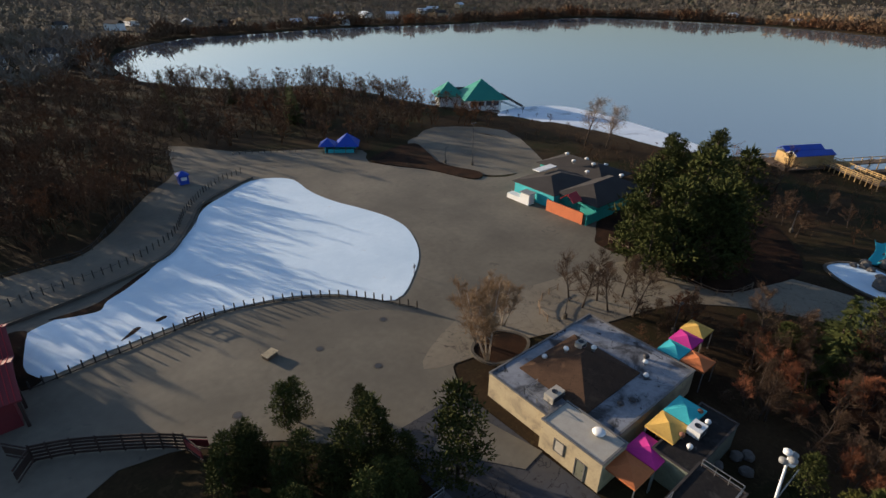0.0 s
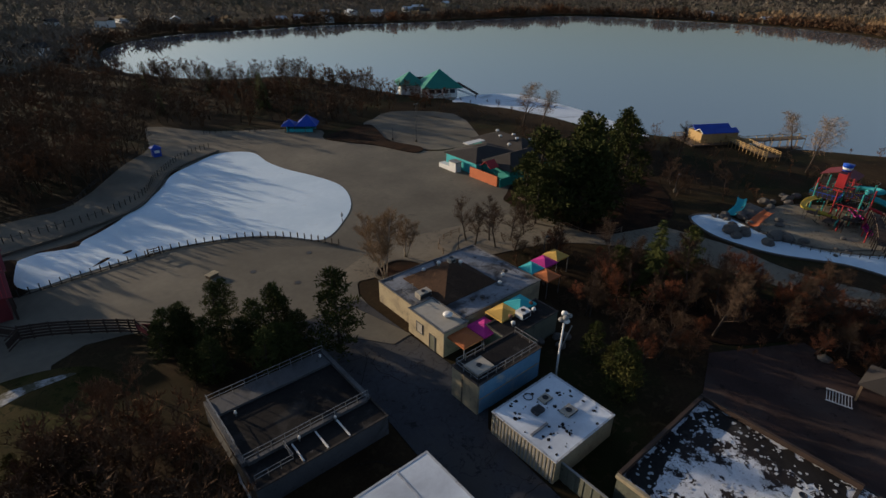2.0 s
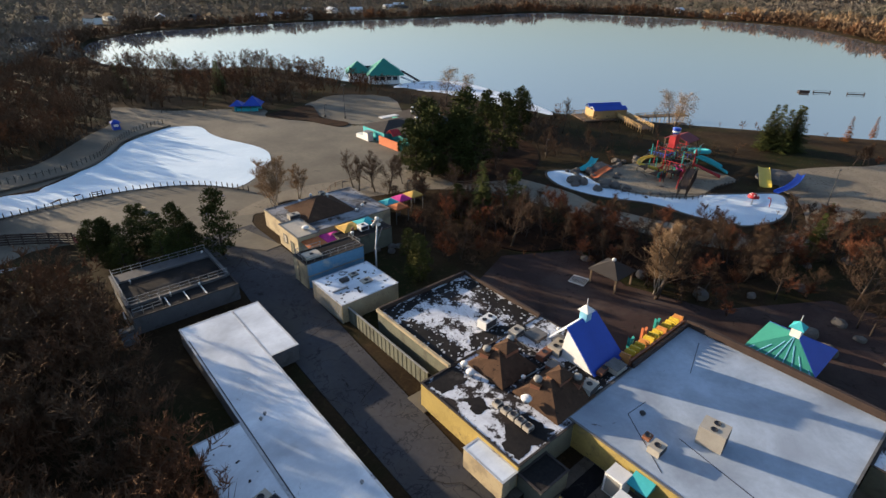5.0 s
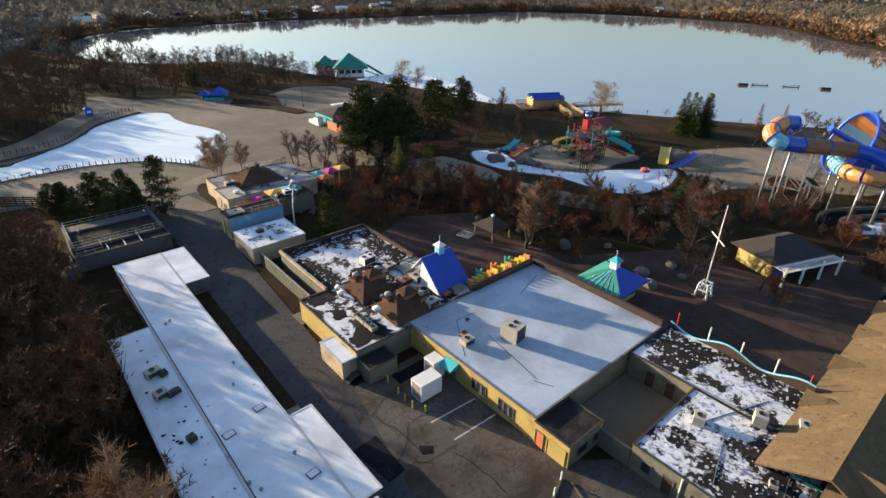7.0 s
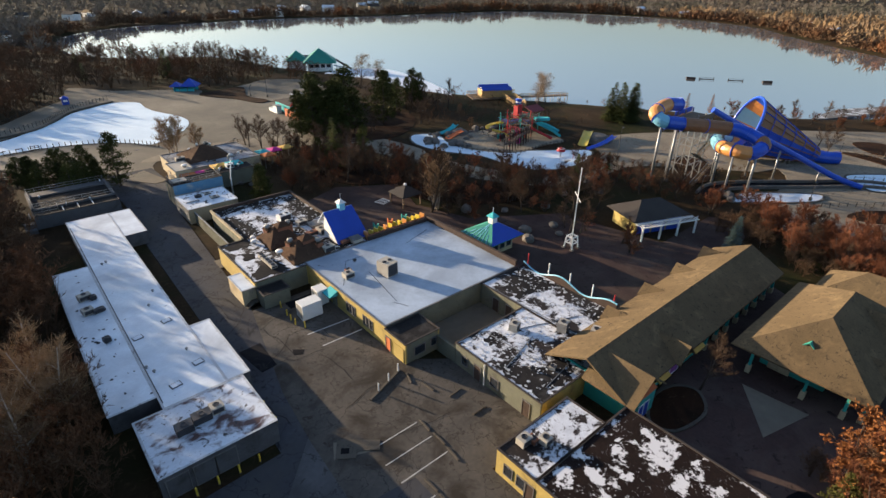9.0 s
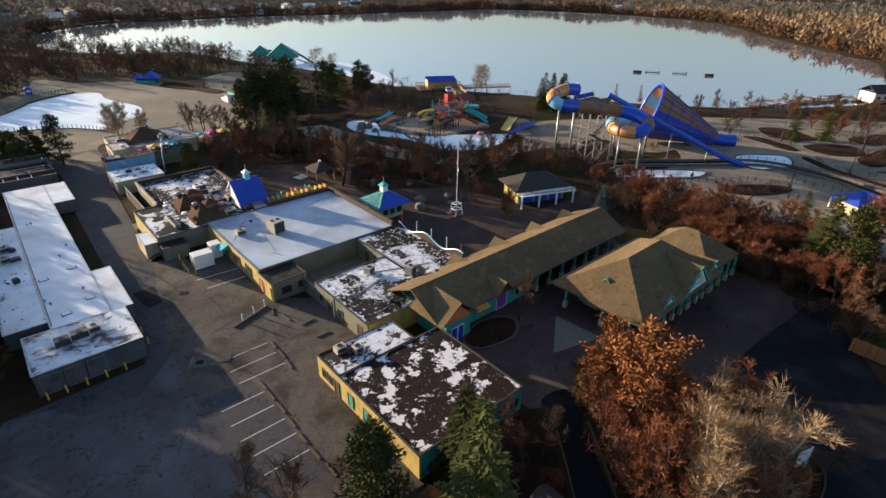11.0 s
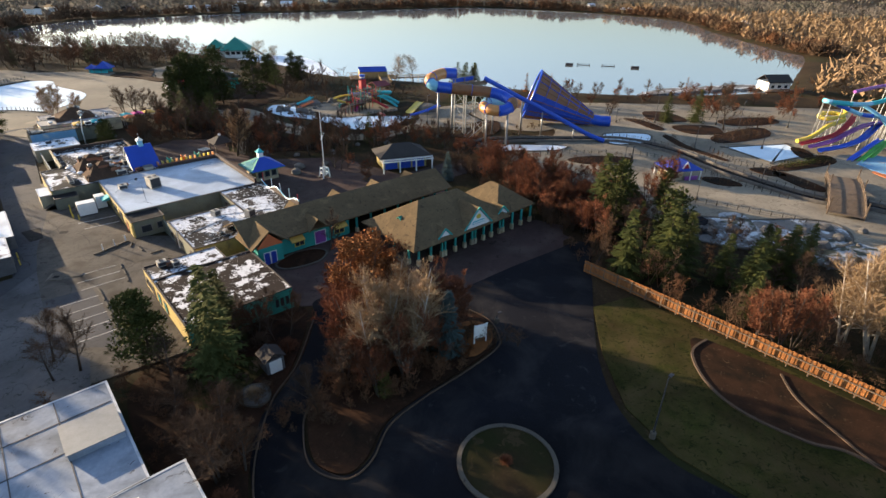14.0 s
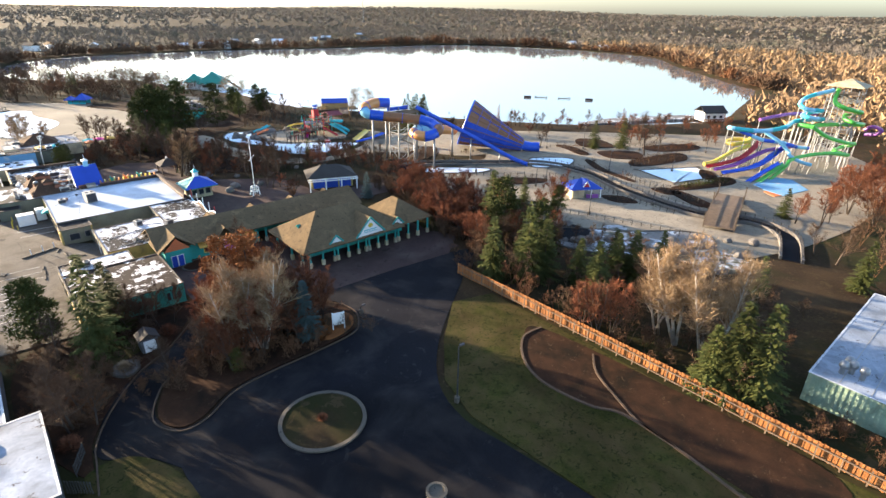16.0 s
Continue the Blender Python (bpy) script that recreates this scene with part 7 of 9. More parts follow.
fence("garden_fence", curve_through([(79, 46.5), (77.5, 40), (77, 34), (75.8, 28), (77, 24), (83, 22.6)], False, 5), 2.4, 1.2, "timber rail fence beside the pines", M_wood, rails=(1.0, 0.55), rail_r=0.07)
fence("cafe_fence", curve_through([(50.6, 37), (51.6, 39.6), (55, 41.4), (60, 41.4)], False, 5), 2.0, 1.2, "timber rail fence beside the food court garden", M_wood, rails=(1.0, 0.55), rail_r=0.07)
s = curve_through([(76, 46), (80, 50), (96, 58), (112, 60), (116, 44), (110, 30), (96, 20), (84, 22), (77, 26), (77, 36)], True, 5)
structure("pine_bed", Shape().prism(s, -0.1, 0.06), M_mulch, "needle-covered ground under the pines", "planting bed")
# snack bar
e = thing("snack_bar", (96, 68, 0), "snack bar with dark hipped roofs, turquoise and orange walls", "building")
c = e.location
for x0, x1, y0, y1, mt in ((82.4, 96, 62.5, 73.4, M_turq), (84.5, 101, 53.6, 62.4, M_teal), (96.1, 106, 62.5, 78, M_teal)):
    for b in ((x0, x1, y0, y0 + 0.25), (x0, x1, y1 - 0.25, y1), (x0, x0 + 0.25, y0 + 0.26, y1 - 0.26), (x1 - 0.25, x1, y0 + 0.26, y1 - 0.26)):
        part("wall", Shape().box(*b, -0.1, 3.0), mt, e, at=c)
part("roof", Shape().hip(82, 97, 62.2, 74, 2.95, 1.6, 0.15), M_shingle_grey, e, at=c)
part("roof", Shape().hip(84, 101.6, 53, 63.4, 3.0, 2.4, 0.15), M_shingle_grey, e, at=c)
part("roof", Shape().hip(95.6, 107, 60, 79, 3.05, 2.2, 0.15), M_shingle_grey, e, at=c)
part("skylight", Shape().box(88, 94, 71.5, 73.5, 4.3, 4.5), M_white, e, "long white skylight", at=c)
part("patio_wall", Shape().box(80.8, 81.1, 54, 63, -0.1, 2.4), M_orange_wall, e, "bright orange patio wall", at=c)
part("patio_wall", Shape().box(81.11, 90, 53.2, 53.5, -0.1, 2.0), M_teal, e, at=c)
part("gable", Shape().gable(81.5, 84.4, 57, 60.4, 3.2, 1.4, "x", 0.1), M_red, e, "small red gable", at=c)
for x, y, z in ((95, 64, 4.6), (98, 70, 4.9), (100, 66, 4.8), (103, 70, 4.4), (99, 58, 4.6), (102, 75, 4.6), (105, 66, 3.6)):
    vent(x, y, z, 0.5)
e = thing("serving_kiosk", (80.6, 69, 0), "small white serving kiosk with counter", "kiosk")
part("body", Shape().box(-0.9, 0.9, -2.2, 0.2, -0.05, 2.4), M_white, e)
part("counter", Shape().box(-0.9, 0.9, 0.22, 4, -0.05, 1.1), M_white, e)
part("top", Shape().box(-1.1, 1.1, -2.4, 0.4, 2.402, 2.55), M_trim, e)
# green-roofed lake pavilion
e = thing("lake_pavilion", (138, 143, 0), "abandoned lake pavilion with green hipped roofs and white walls", "building", turn=-28)
for x0, x1, y0, y1, mt in ((-6, 6, -6, 6, M_white), (-15, -7, 2, 10, M_white)):
    for b in ((x0, x1, y0, y0 + 0.3), (x0, x1, y1 - 0.3, y1), (x0, x0 + 0.3, y0 + 0.31, y1 - 0.31), (x1 - 0.3, x1, y0 + 0.31, y1 - 0.31)):
        part("wall", Shape().box(*b, -0.8, 3.2), mt, e)
part("roof", Shape().hip(-8, 8, -8, 8, 3.0, 6.2, 0.2), M_green_roof, e)
part("roof", Shape().hip(-16.5, -5.6, 0.5, 11.5, 2.9, 4.6, 0.2), M_green_roof, e)
part("link_roof", Shape().gable(-9, 2, 7.5, 10.5, 3.4, 1.2, "x"), M_shingle_grey, e)
for i in range(4):
    part("window", Shape().box(-5 + 2.7 * i, -3 + 2.7 * i, -6.08, -6.004, 0.9, 2.4), M_glass, e)
part("ramp", Shape().beam((8, 2, 3.4), (15, -4, -0.3), 1.6, 0.3), M_wood_dark, e)
part("ramp", Shape().beam((7, -3, 1.6), (14, -8, -0.6), 1.4, 0.3), M_white, e)
# boathouse on the pier
e = thing("boathouse", (157, 42, 0), "timber boathouse deck with blue metal roofs over the water", "boathouse", turn=-28)
part("deck", Shape().box(-9, 11, -5, 5, 0.2, 0.5), M_wood, e)
for x in range(-8, 12, 3):
    for y in (-4.6, 4.6):
        part("pile", Shape().tube([(x, y, -3), (x, y, 0.2)], 0.16, 8), M_wood_dark, e)
        part("rail_post", Shape().box(x - 0.08, x + 0.08, y - 0.08, y + 0.08, 0.5, 1.6), M_tan_wood, e)
for y in (-4.7, 4.7):
    for z in (0.9, 1.3, 1.6):
        part("rail", Shape().box(-9, 11, y - 0.05, y + 0.05, z, z + 0.14), M_tan_wood, e)
part("hall", Shape().box(-5, 7, -3, 3, 0.5, 3.2), M_tan_wood, e)
part("roof", Shape().gable(-5, 7, -3.4, 0.2, 3.1, 0.9, "x", 0.15), M_blue_roof, e)
part("roof", Shape().gable(-5, 7, 0.3, 3.6, 3.4, 1.0, "x", 0.15), M_blue_roof, e)
part("gable_trim", Shape().beam((-5, -3.4, 3.2), (-5, -1.6, 4.2), 0.15).beam((-5, 0.2, 3.2), (-5, -1.6, 4.2), 0.15), M_white, e)
part("gangway", Shape().box(11.1, 30, -4, -1.6, 0.2, 0.5), M_wood, e)
for y in (-4, -1.6):
    part("rail", Shape().box(11.1, 30, y - 0.05, y + 0.05, 1.2, 1.36), M_tan_wood, e)
    for x in range(12, 31, 3):
        part("rail_post", Shape().box(x - 0.07, x + 0.07, y - 0.07, y + 0.07, -2.5, 1.4), M_tan_wood, e)
# lake house
e = thing("lake_house", (279, -80, 0), "small white lakeside house with dark gable roof", "house", turn=-33)
for b in ((-5, 5, -3.5, -3.25), (-5, 5, 3.25, 3.5), (-5, -4.75, -3.24, 3.24), (4.75, 5, -3.24, 3.24)):
    part("wall", Shape().box(*b, -0.2, 3.4), M_white, e)
part("roof", Shape().gable(-5.6, 5.6, -4.4, 4.4, 3.3, 2.6, "x"), M_shingle_grey, e)
for x in (-3, 0, 3):
    part("window", Shape().box(x - 0.7, x + 0.7, -3.58, -3.504, 1.1, 2.3), M_glass, e)
part("deck", Shape().box(-5, 5, -6, -3.6, 0.6, 0.8), M_wood, e)
# floating docks
for i, (x, y) in enumerate(((268, 17.5), (273, 12), (280.5, 1.6), (288, -9.6))):
    e = thing("floating_dock", (x, y, -1.1), "dark floating swim dock on the lake" if i in (0, 3) else "pale floating rope barrier with posts", "dock", "floating docks", -52)
    if i in (0, 3):
        part("deck", Shape().box(-2, 2, -1.2, 1.2, 0.3, 0.55), M_wood_dark, e)
        part("float", Shape().box(-1.8, 1.8, -1, 1, -0.3, 0.298), M_dark_metal, e)
        part("skirt", Shape().box(-2.0, 2.0, -1.28, -1.21, 0.0, 1.0), M_wood_dark, e)
    else:
        part("boom", Shape().tube([(-3.4, 0, 0.1), (3.4, 0, 0.1)], 0.15, 8), M_wood_dark, e)
        for k in (-3.2, 3.2):
            part("post", Shape().box(k - 0.15, k + 0.15, -0.15, 0.15, -0.3, 0.9), M_wood_dark, e)
        part("top_rail", Shape().box(-3.2, 3.2, -0.05, 0.05, 0.75, 0.85), M_wood_dark, e)

# ---- drive, roundabout, board fence ----
ring = [(50.4 + 4.75 * math.cos(2 * math.pi * i / 48), -138.6 + 4.75 * math.sin(2 * math.pi * i / 48)) for i in range(48)]
kerb("roundabout_kerb", ring, "round pale concrete kerb", True, 0.45, 0.3)
structure("roundabout_bed", Shape().prism([(50.4 + (x - 50.4) * 0.96, -138.6 + (y + 138.6) * 0.96) for x, y in ring], -0.1, 0.2), M_ground, "bare soil and dead grass circle", "planting bed")
isl = curve_through([(65.8, -117), (66.2, -120.6), (64.6, -124), (62.4, -125.6), (56.6, -126.2), (50, -126.4), (44.6, -127.2), (40.4, -129.8), (37.3, -129.9), (35.6, -126.4), (37.3, -121.8), (39.3, -119.3), (44.9, -114.4), (51.6, -106.2)], False, 6)
kerb("island_kerb", isl, "tan edging along the entrance island", False, 0.16, 0.2, M_edging)
kerb("drive_kerb", curve_through([(28.8, -134), (29.4, -129.6), (30, -126.2), (32.4, -121.4), (36.8, -115.7), (41.7, -112), (47.8, -105)], False, 6), "tan edging along the drive", False, 0.16, 0.2, M_edging)
isl_bed = curve_through([(65.4, -117), (65.6, -120.4), (64.2, -123.6), (62.2, -125.1), (56.6, -125.7), (50, -125.9), (44.4, -126.6), (40.2, -129.2), (37.5, -129.3), (36.2, -126.2), (37.9, -121.6), (39.8, -119.2), (45.4, -114.4), (51.9, -106.4), (56, -103.5), (62, -108)], True, 5)
structure("island_bed", Shape().prism(isl_bed, -0.1, 0.2), M_mulch, "russet leaf-covered island bed", "planting bed")
structure("office_bed", Shape().prism(curve_through([(28.4, -131), (29.6, -126), (32, -121.2), (35.6, -116.4), (41, -112), (47, -104.6), (47, -101), (32, -101.5), (25, -104), (24, -118)], True, 5), -0.1, 0.08), M_mulch, "leaf-covered bed beside the drive", "planting bed")
slab("small_lawn", [(29.5, -108), (33, -106), (38, -107), (38.6, -110), (36, -111.6), (31, -113)], 0.1, M_grass, "small shaded lawn by the shed", "lawn")
bed = curve_through([(85, -142.2), (81, -142.2), (77, -145.8), (75.2, -150.6), (76, -156.9), (77.8, -160.6), (77.6, -168), (78, -180), (86.4, -180), (86.6, -160)], True, 5)
structure("fence_bed", Shape().prism(bed, -0.1, 0.16), M_mulch, "leaf-covered bed along the board fence", "planting bed")
kerb("fence_bed_edge", curve_through([(85, -142.2), (81, -142.2), (77, -145.8), (75.2, -150.6), (76, -156.9), (77.8, -160.6), (77.4, -168), (76.4, -174), (75, -184)], False, 6), "tan stone edging round a bed", False, 0.3, 0.3, M_edging)
kerb("bed_log", curve_through([(85.2, -151.2), (82, -154), (79.6, -158.6), (78, -162.4), (77.6, -167)], False, 6), "tan edging along the bed", False, 0.25, 0.3, M_edging)
slab("corner_bed", [(58.6, -118.6), (63.6, -119), (65, -121.4), (63, -124.2), (58.6, -124.6)], 0.26, M_leaf_brown, "tan ornamental grass bed", "planting bed")
e = thing("board_fence", (87.4, -158, 0), "tall orange-brown vertical board fence", "fence")
me = mesh_of(Shape().box(-0.03, 0.03, -0.125, 0.125, 0.05, 2.1), M_fence, "board")
me2 = mesh_of(Shape().box(-0.03, 0.03, -0.125, 0.125, 0.05, 2.06), M_fence, "board")
for i in range(298):
    y = -121 - 0.262 * i
    x = 87.6 - 0.5 * math.sin((y + 121) / 79 * math.pi)
    shared("board", me if i % 3 else me2, e, Matrix.Translation((x - 87.4 + (0.05 if i % 2 else 0.0), y + 158, 0)))
for z in (0.5, 1.7):
    part("rail", Shape().box(0.06, 0.16, -41, 37, z, z + 0.12), M_wood, e)
for i in range(33):
    part("post", Shape().box(0.17, 0.3, -41 + 2.4 * i, -40.86 + 2.4 * i, -0.1, 2.0), M_wood, e)
e = thing("notice_board", (61.6, -123.4, 0.2), "white blank notice board on two posts", "sign", turn=-18)
for x in (-0.85, 0.85):
    part("post", Shape().box(x - 0.07, x + 0.07, -0.07, 0.07, -0.2, 2.9), M_white, e)
part("panel", Shape().box(-0.77, 0.77, -0.05, 0.05, 0.8, 2.8), M_white, e)
for x, y, r in ((58.4, -124.2, 0.9), (60.2, -121, 0.9), (62.8, -120.6, 0.8), (63.6, -122.6, 0.9), (59.6, -123.6, 0.7)):
    e = thing("ornamental_grass", (x, y, 0.2), "tan dried ornamental grass clump", "shrub", "grass clumps")
    s, rg = Shape(), random.Random(x)
    for _ in range(260):
        d = Vector((rg.gauss(0, 0.5), rg.gauss(0, 0.5), 1)).normalized()
        p = Vector((rg.gauss(0, 0.16), rg.gauss(0, 0.16), -0.05))
        sd_ = Vector((-d.y, d.x, 0.01)).normalized() * 0.035
        s.add([p - sd_, p + sd_, p + d * rg.uniform(0.7, 1.5) * r], [(0, 1, 2)])
    part("blades", s, M_leaf_brown, e)
    part("root", Shape().lathe([(0.25, -0.1), (0.15, 0.1)], 8), M_mulch, e)
e = thing("stone_pillar", (53.4, -155.2, 0.05), "round stone pillar planter beside the drive", "planter")
part("drum", Shape().lathe([(0.95, -0.1), (0.95, 1.0)], 20), M_rock, e)
part("rim", Shape().lathe([(1.05, 1.002), (1.05, 1.2), (0.8, 1.2), (0.75, 1.02)], 20), M_kerb, e)
bed = curve_through([(33.9, -113.9), (35.2, -112.2), (37, -113), (36.8, -115), (35.2, -115.8)], True, 5)
structure("stone_bed", Shape().prism(bed, -0.1, 0.3), M_rock, "pale gravel circle bed", "planting bed")
kerb("stone_bed_kerb", bed, "tan edging round the gravel bed", True, 0.25, 0.36)
e = thing("garden_shed", (39.2, -110.6, 0), "small grey garden shed with gable roof", "shed")
part("body", Shape().box(-1.1, 1.1, -1.1, 1.1, -0.05, 2.0), M_grey_wall, e)
part("roof", Shape().gable(-1.35, 1.35, -1.3, 1.3, 1.95, 0.8, "y", 0.1), M_shingle_grey, e)
part("door", Shape().box(-0.75, 0.75, -1.16, -1.102, 0.05, 1.8), M_white, e)
fence("yard_gate", [(26.6, -131.5), (28.6, -133.4)], 0.28, 1.6, "grey timber picket gate by the warehouse", M_post, rails=(1.3, 0.4))
fence("drive_rail", [(28.8, -126.8), (27.2, -130.8)], 1.6, 1.5, "grey timber fence by the warehouse", M_post, rails=(1.3, 0.8, 0.3), rail_r=0.12)
gb = rect_building("equipment_building", 97.5, 128, -205, -173, 4.0, M_pale_green, M_blue_membrane, "pale green ribbed metal building with white roof")
s = Shape()
for i in range(52):
    y = -173.4 - 0.6 * i
    s.box(97.4, 97.498, y - 0.12, y + 0.12, 0, 3.9)
part("wall_rib", s, M_pale_green, gb, "green wall ribs", at=gb.location)
for i in range(10):
    part("roof_rib", Shape().box(97.8, 127.8, -204 + 3.1 * i, -203.9 + 3.1 * i, 3.964, 4.04), M_trim, gb, at=gb.location)
for x, y in ((100.2, -175.6), (101, -176.4), (101.8, -175.8), (100.6, -177.6)):
    vent(x, y, 3.96, 0.5, M_steel, 1.8)

for i, (x, y, r, mt) in enumerate(((35.4, -113.9, 1.1, M_birch_twig), (30.6, -118.5, 1.6, M_twig), (29, -121.5, 1.7, M_twig), (31.5, -115.5, 1.5, M_twig), (27.8, -125, 1.3, M_twig_red), (42.2, -108.6, 1.4, M_twig_red), (40, -105.4, 1.5, M_twig), (50.4, -138.4, 0.5, M_twig_red))):
    e = thing("leafless_shrub", (x, y, 0.1), "rounded leafless shrub with many fine twigs", "shrub", "leafless shrubs")
    s, rg = Shape(), random.Random(i)
    for _ in range(700):
        a, z = rg.uniform(0, 6.28), rg.uniform(0.05, 1) ** 0.6
        d = Vector((math.cos(a) * math.sqrt(1 - z * z), math.sin(a) * math.sqrt(1 - z * z), z))
        p = d * r * rg.uniform(0.3, 0.95)
        w = (d + Vector((rg.gauss(0, 0.5), rg.gauss(0, 0.5), rg.gauss(0, 0.4)))).normalized()
        q = Vector((-w.y, w.x, 0.2)).normalized() * 0.03
        s.add([p - q, p + q, p + w * 0.45], [(0, 1, 2)])
    part("crown", s, mt, e)
    part("stem", Shape().tube([(0, 0, -0.2), (0, 0, r * 0.6)], 0.06, 5), M_bark, e)

# ---- yard markings and clutter ----
def line_mark(a, b, w=0.12, z=0.1):
    d = Vector((b[0] - a[0], b[1] - a[1], 0)).normalized()
    o = Vector((-d.y, d.x, 0)) * w / 2
    s = Shape().prism([(a[0] + o.x, a[1] + o.y), (b[0] + o.x, b[1] + o.y), (b[0] - o.x, b[1] - o.y), (a[0] - o.x, a[1] - o.y)], z - 0.05, z + 0.004)
    return structure("parking_line", s, M_line, "worn white parking line", "line marking")


for y in (-79.7, -82.4, -85, -87.6, -90.4):
    line_mark((22, y), (26.8, y))
for y in (-71.5, -74, -76.6):
    line_mark((25.2, y), (31, y))
line_mark((29.4, -50), (35.6, -50.4), 0.18)
line_mark((29.8, -53.4), (35.6, -53.6), 0.18)
for x, y, a in ((27.2, -78.6, 92), (27.2, -80.8, 90), (27.2, -83.4, 90), (27.1, -86, 90), (27, -88.6, 90), (27, -91.2, 92), (27.2, -94, 90), (31.4, -72.4, 85), (31.4, -74.8, 88), (31.2, -77.2, 84), (37.2, -70.8, 5), (37.4, -74.6, 0), (34.6, -65.4, 70), (35.4, -68, 95)):
    e = thing("wheel_stop", (x, y, 0.094), "pale concrete wheel stop in the yard", "wheel stop", "wheel stops", a)
    part("bar", Shape().box(-0.95, 0.95, -0.1, 0.1, -0.02, 0.14), M_kerb, e)
    part("pin", Shape().lathe([(0.04, 0.1), (0.04, 0.16)], 6, (0.6, 0)), M_dark_metal, e)
for i, (pts, mt) in enumerate((([(20.9, -47.9), (23.8, -47.7), (23.6, -53.1), (21.6, -53.3)], M_asphalt_new), ([(26.4, -51.6), (27.6, -52.6), (27, -53.4), (26, -52.8)], M_asphalt_new), ([(22.7, -68.2), (25.8, -70.6), (25, -71.6), (21.6, -70.2)], M_concrete), ([(27, -22), (29.8, -22), (29.8, -25), (27, -25)], M_concrete), ([(17.3, -38.4), (19.6, -38.4), (19.6, -41.5), (17.3, -41.5)], M_concrete2), ([(21, -66), (10, -78), (2, -110), (14, -110), (20, -82)], M_lot_pale), ([(30.4, -41.2), (35.8, -41.2), (35.8, -43), (30.4, -43)], M_asphalt_new), ([(24, 29.6), (30, 33), (32.6, 22.4), (29.6, 22)], M_concrete))):
    structure("paving_patch_%d" % (i + 1), Shape().prism(pts, 0.0, 0.098 + 0.003 * i), mt, "patched square of paving in the yard", "paving patch")
for i, pts in enumerate(([(4.2, -66.6), (8.3, -67.7), (10.3, -70.7), (13.7, -72.2), (13.8, -76.9), (7.0, -83.7), (-2, -92), (-1, -76)], [(19.9, -78.8), (19.9, -89.6), (22.9, -94.9), (21.8, -101), (14, -108), (-3.5, -108), (9.0, -91.2)], [(14.5, -71.7), (17.0, -72.1), (16.0, -74.1), (14.5, -75.6)])):
    slab("pale_paving_%d" % (i + 1), pts, 0.098 + 0.004 * i, M_lot_pale, "pale concrete bay in the darker yard", "paving", False)
slab("parking_bay", [(20.2, -76.2), (26.6, -76.9), (26.7, -86.7), (26.4, -95.0), (20.1, -89.7)], 0.095, M_asphalt, "dark asphalt parking bay with worn lines", "paving", False)
structure("meter_island", Shape().prism([(23.2, -68.1), (26.6, -71.0), (25.9, -72.0), (24.0, -70.8), (23.4, -71.4), (21.8, -70.2)], 0.0, 0.16), M_kerb, "pale raised concrete island in the yard", "kerb")
structure("meter_pit", Shape().prism([(22.9, -69.4), (23.6, -69.9), (23.2, -70.5), (22.5, -70.0)], 0.0, 0.166), M_asphalt_new, "dark recessed cover in the island", "cover")
rng = random.Random(3)
s = Shape()
for k in range(46):
    p = Vector((rng.uniform(19, 34), rng.uniform(-78, 30), 0))
    if p.y > -40 and p.x > 27.5:
        continue
    a = rng.choice([0, 1.57, 0.2, 1.4])
    for _ in range(6):
        a += rng.gauss(0, 0.35)
        q = p + Vector((math.cos(a), math.sin(a), 0)) * rng.uniform(0.6, 1.6)
        z = 0.125
        o = Vector((-math.sin(a), math.cos(a), 0)) * 0.035
        s.add([(p.x - o.x, p.y - o.y, z), (q.x - o.x, q.y - o.y, z), (q.x + o.x, q.y + o.y, z), (p.x + o.x, p.y + o.y, z)], [(0, 1, 2, 3)])
        p = q
tagged(part("tar_crack", s, M_tar), "dark tar-filled cracks in the yard paving", "cracks", kind="stuff")
e = thing("traffic_barrier", (31.8, -64.6, 0.1), "low barrier beam with short striped posts", "barrier", turn=20)
part("beam", Shape().box(-3, 3, -0.15, 0.15, 0.0, 0.2), M_kerb, e)
for x in (-1.4, 0.6, 2.6):
    part("post", Shape().tube([(x, 0, 0.2), (x, 0, 1.3)], 0.09, 8), M_white, e)
e = thing("iron_grate", (63.5, -18.5, 0.06), "white wire crowd barriers lying on the promenade", "barrier", turn=15)
for k in range(9):
    part("wire", Shape().box(-1.1, 1.1, -1.2 + 0.3 * k - 0.03, -1.2 + 0.3 * k + 0.03, 0.03, 0.1), M_white, e)
part("frame", Shape().box(-1.2, -1.1, -1.3, 1.3, 0.0, 0.1).box(1.1, 1.2, -1.3, 1.3, 0.0, 0.1), M_white, e)
e = thing("stone_kiosk", (66.8, -22, 0), "dark grey pavilion roof among the garden trees", "pavilion")
part("roof", Shape().hip(-2.6, 2.6, -2.6, 2.6, 2.4, 1.8, 0.12), M_shingle_grey, e)
part("cap", Shape().lathe([(0.3, 4.0), (0.35, 4.3), (0.1, 4.5)], 10), M_white, e)
for x in (-2.2, 2.2):
    for y in (-2.2, 2.2):
        part("post", Shape().box(x - 0.12, x + 0.12, y - 0.12, y + 0.12, -0.1, 2.4), M_wood, e)
slab("garden_bed", [(63, -5), (72, -12), (70, -20), (76, -30), (86, -36), (92, -34), (86, -22), (80, -6), (70, 6), (62, 6)], 0.12, M_mulch, "leaf-covered garden bed", "planting bed")
for i, (x, y) in enumerate(((70, -15), (72.5, -24), (74, -33), (80, -38), (88, -42), (73.6, -50), (80, -52), (82, -49), (76, -47), (97, -40), (104, -44))):
    boulder(x, y, 0.8 + 0.3 * (i % 3), 80 + i)

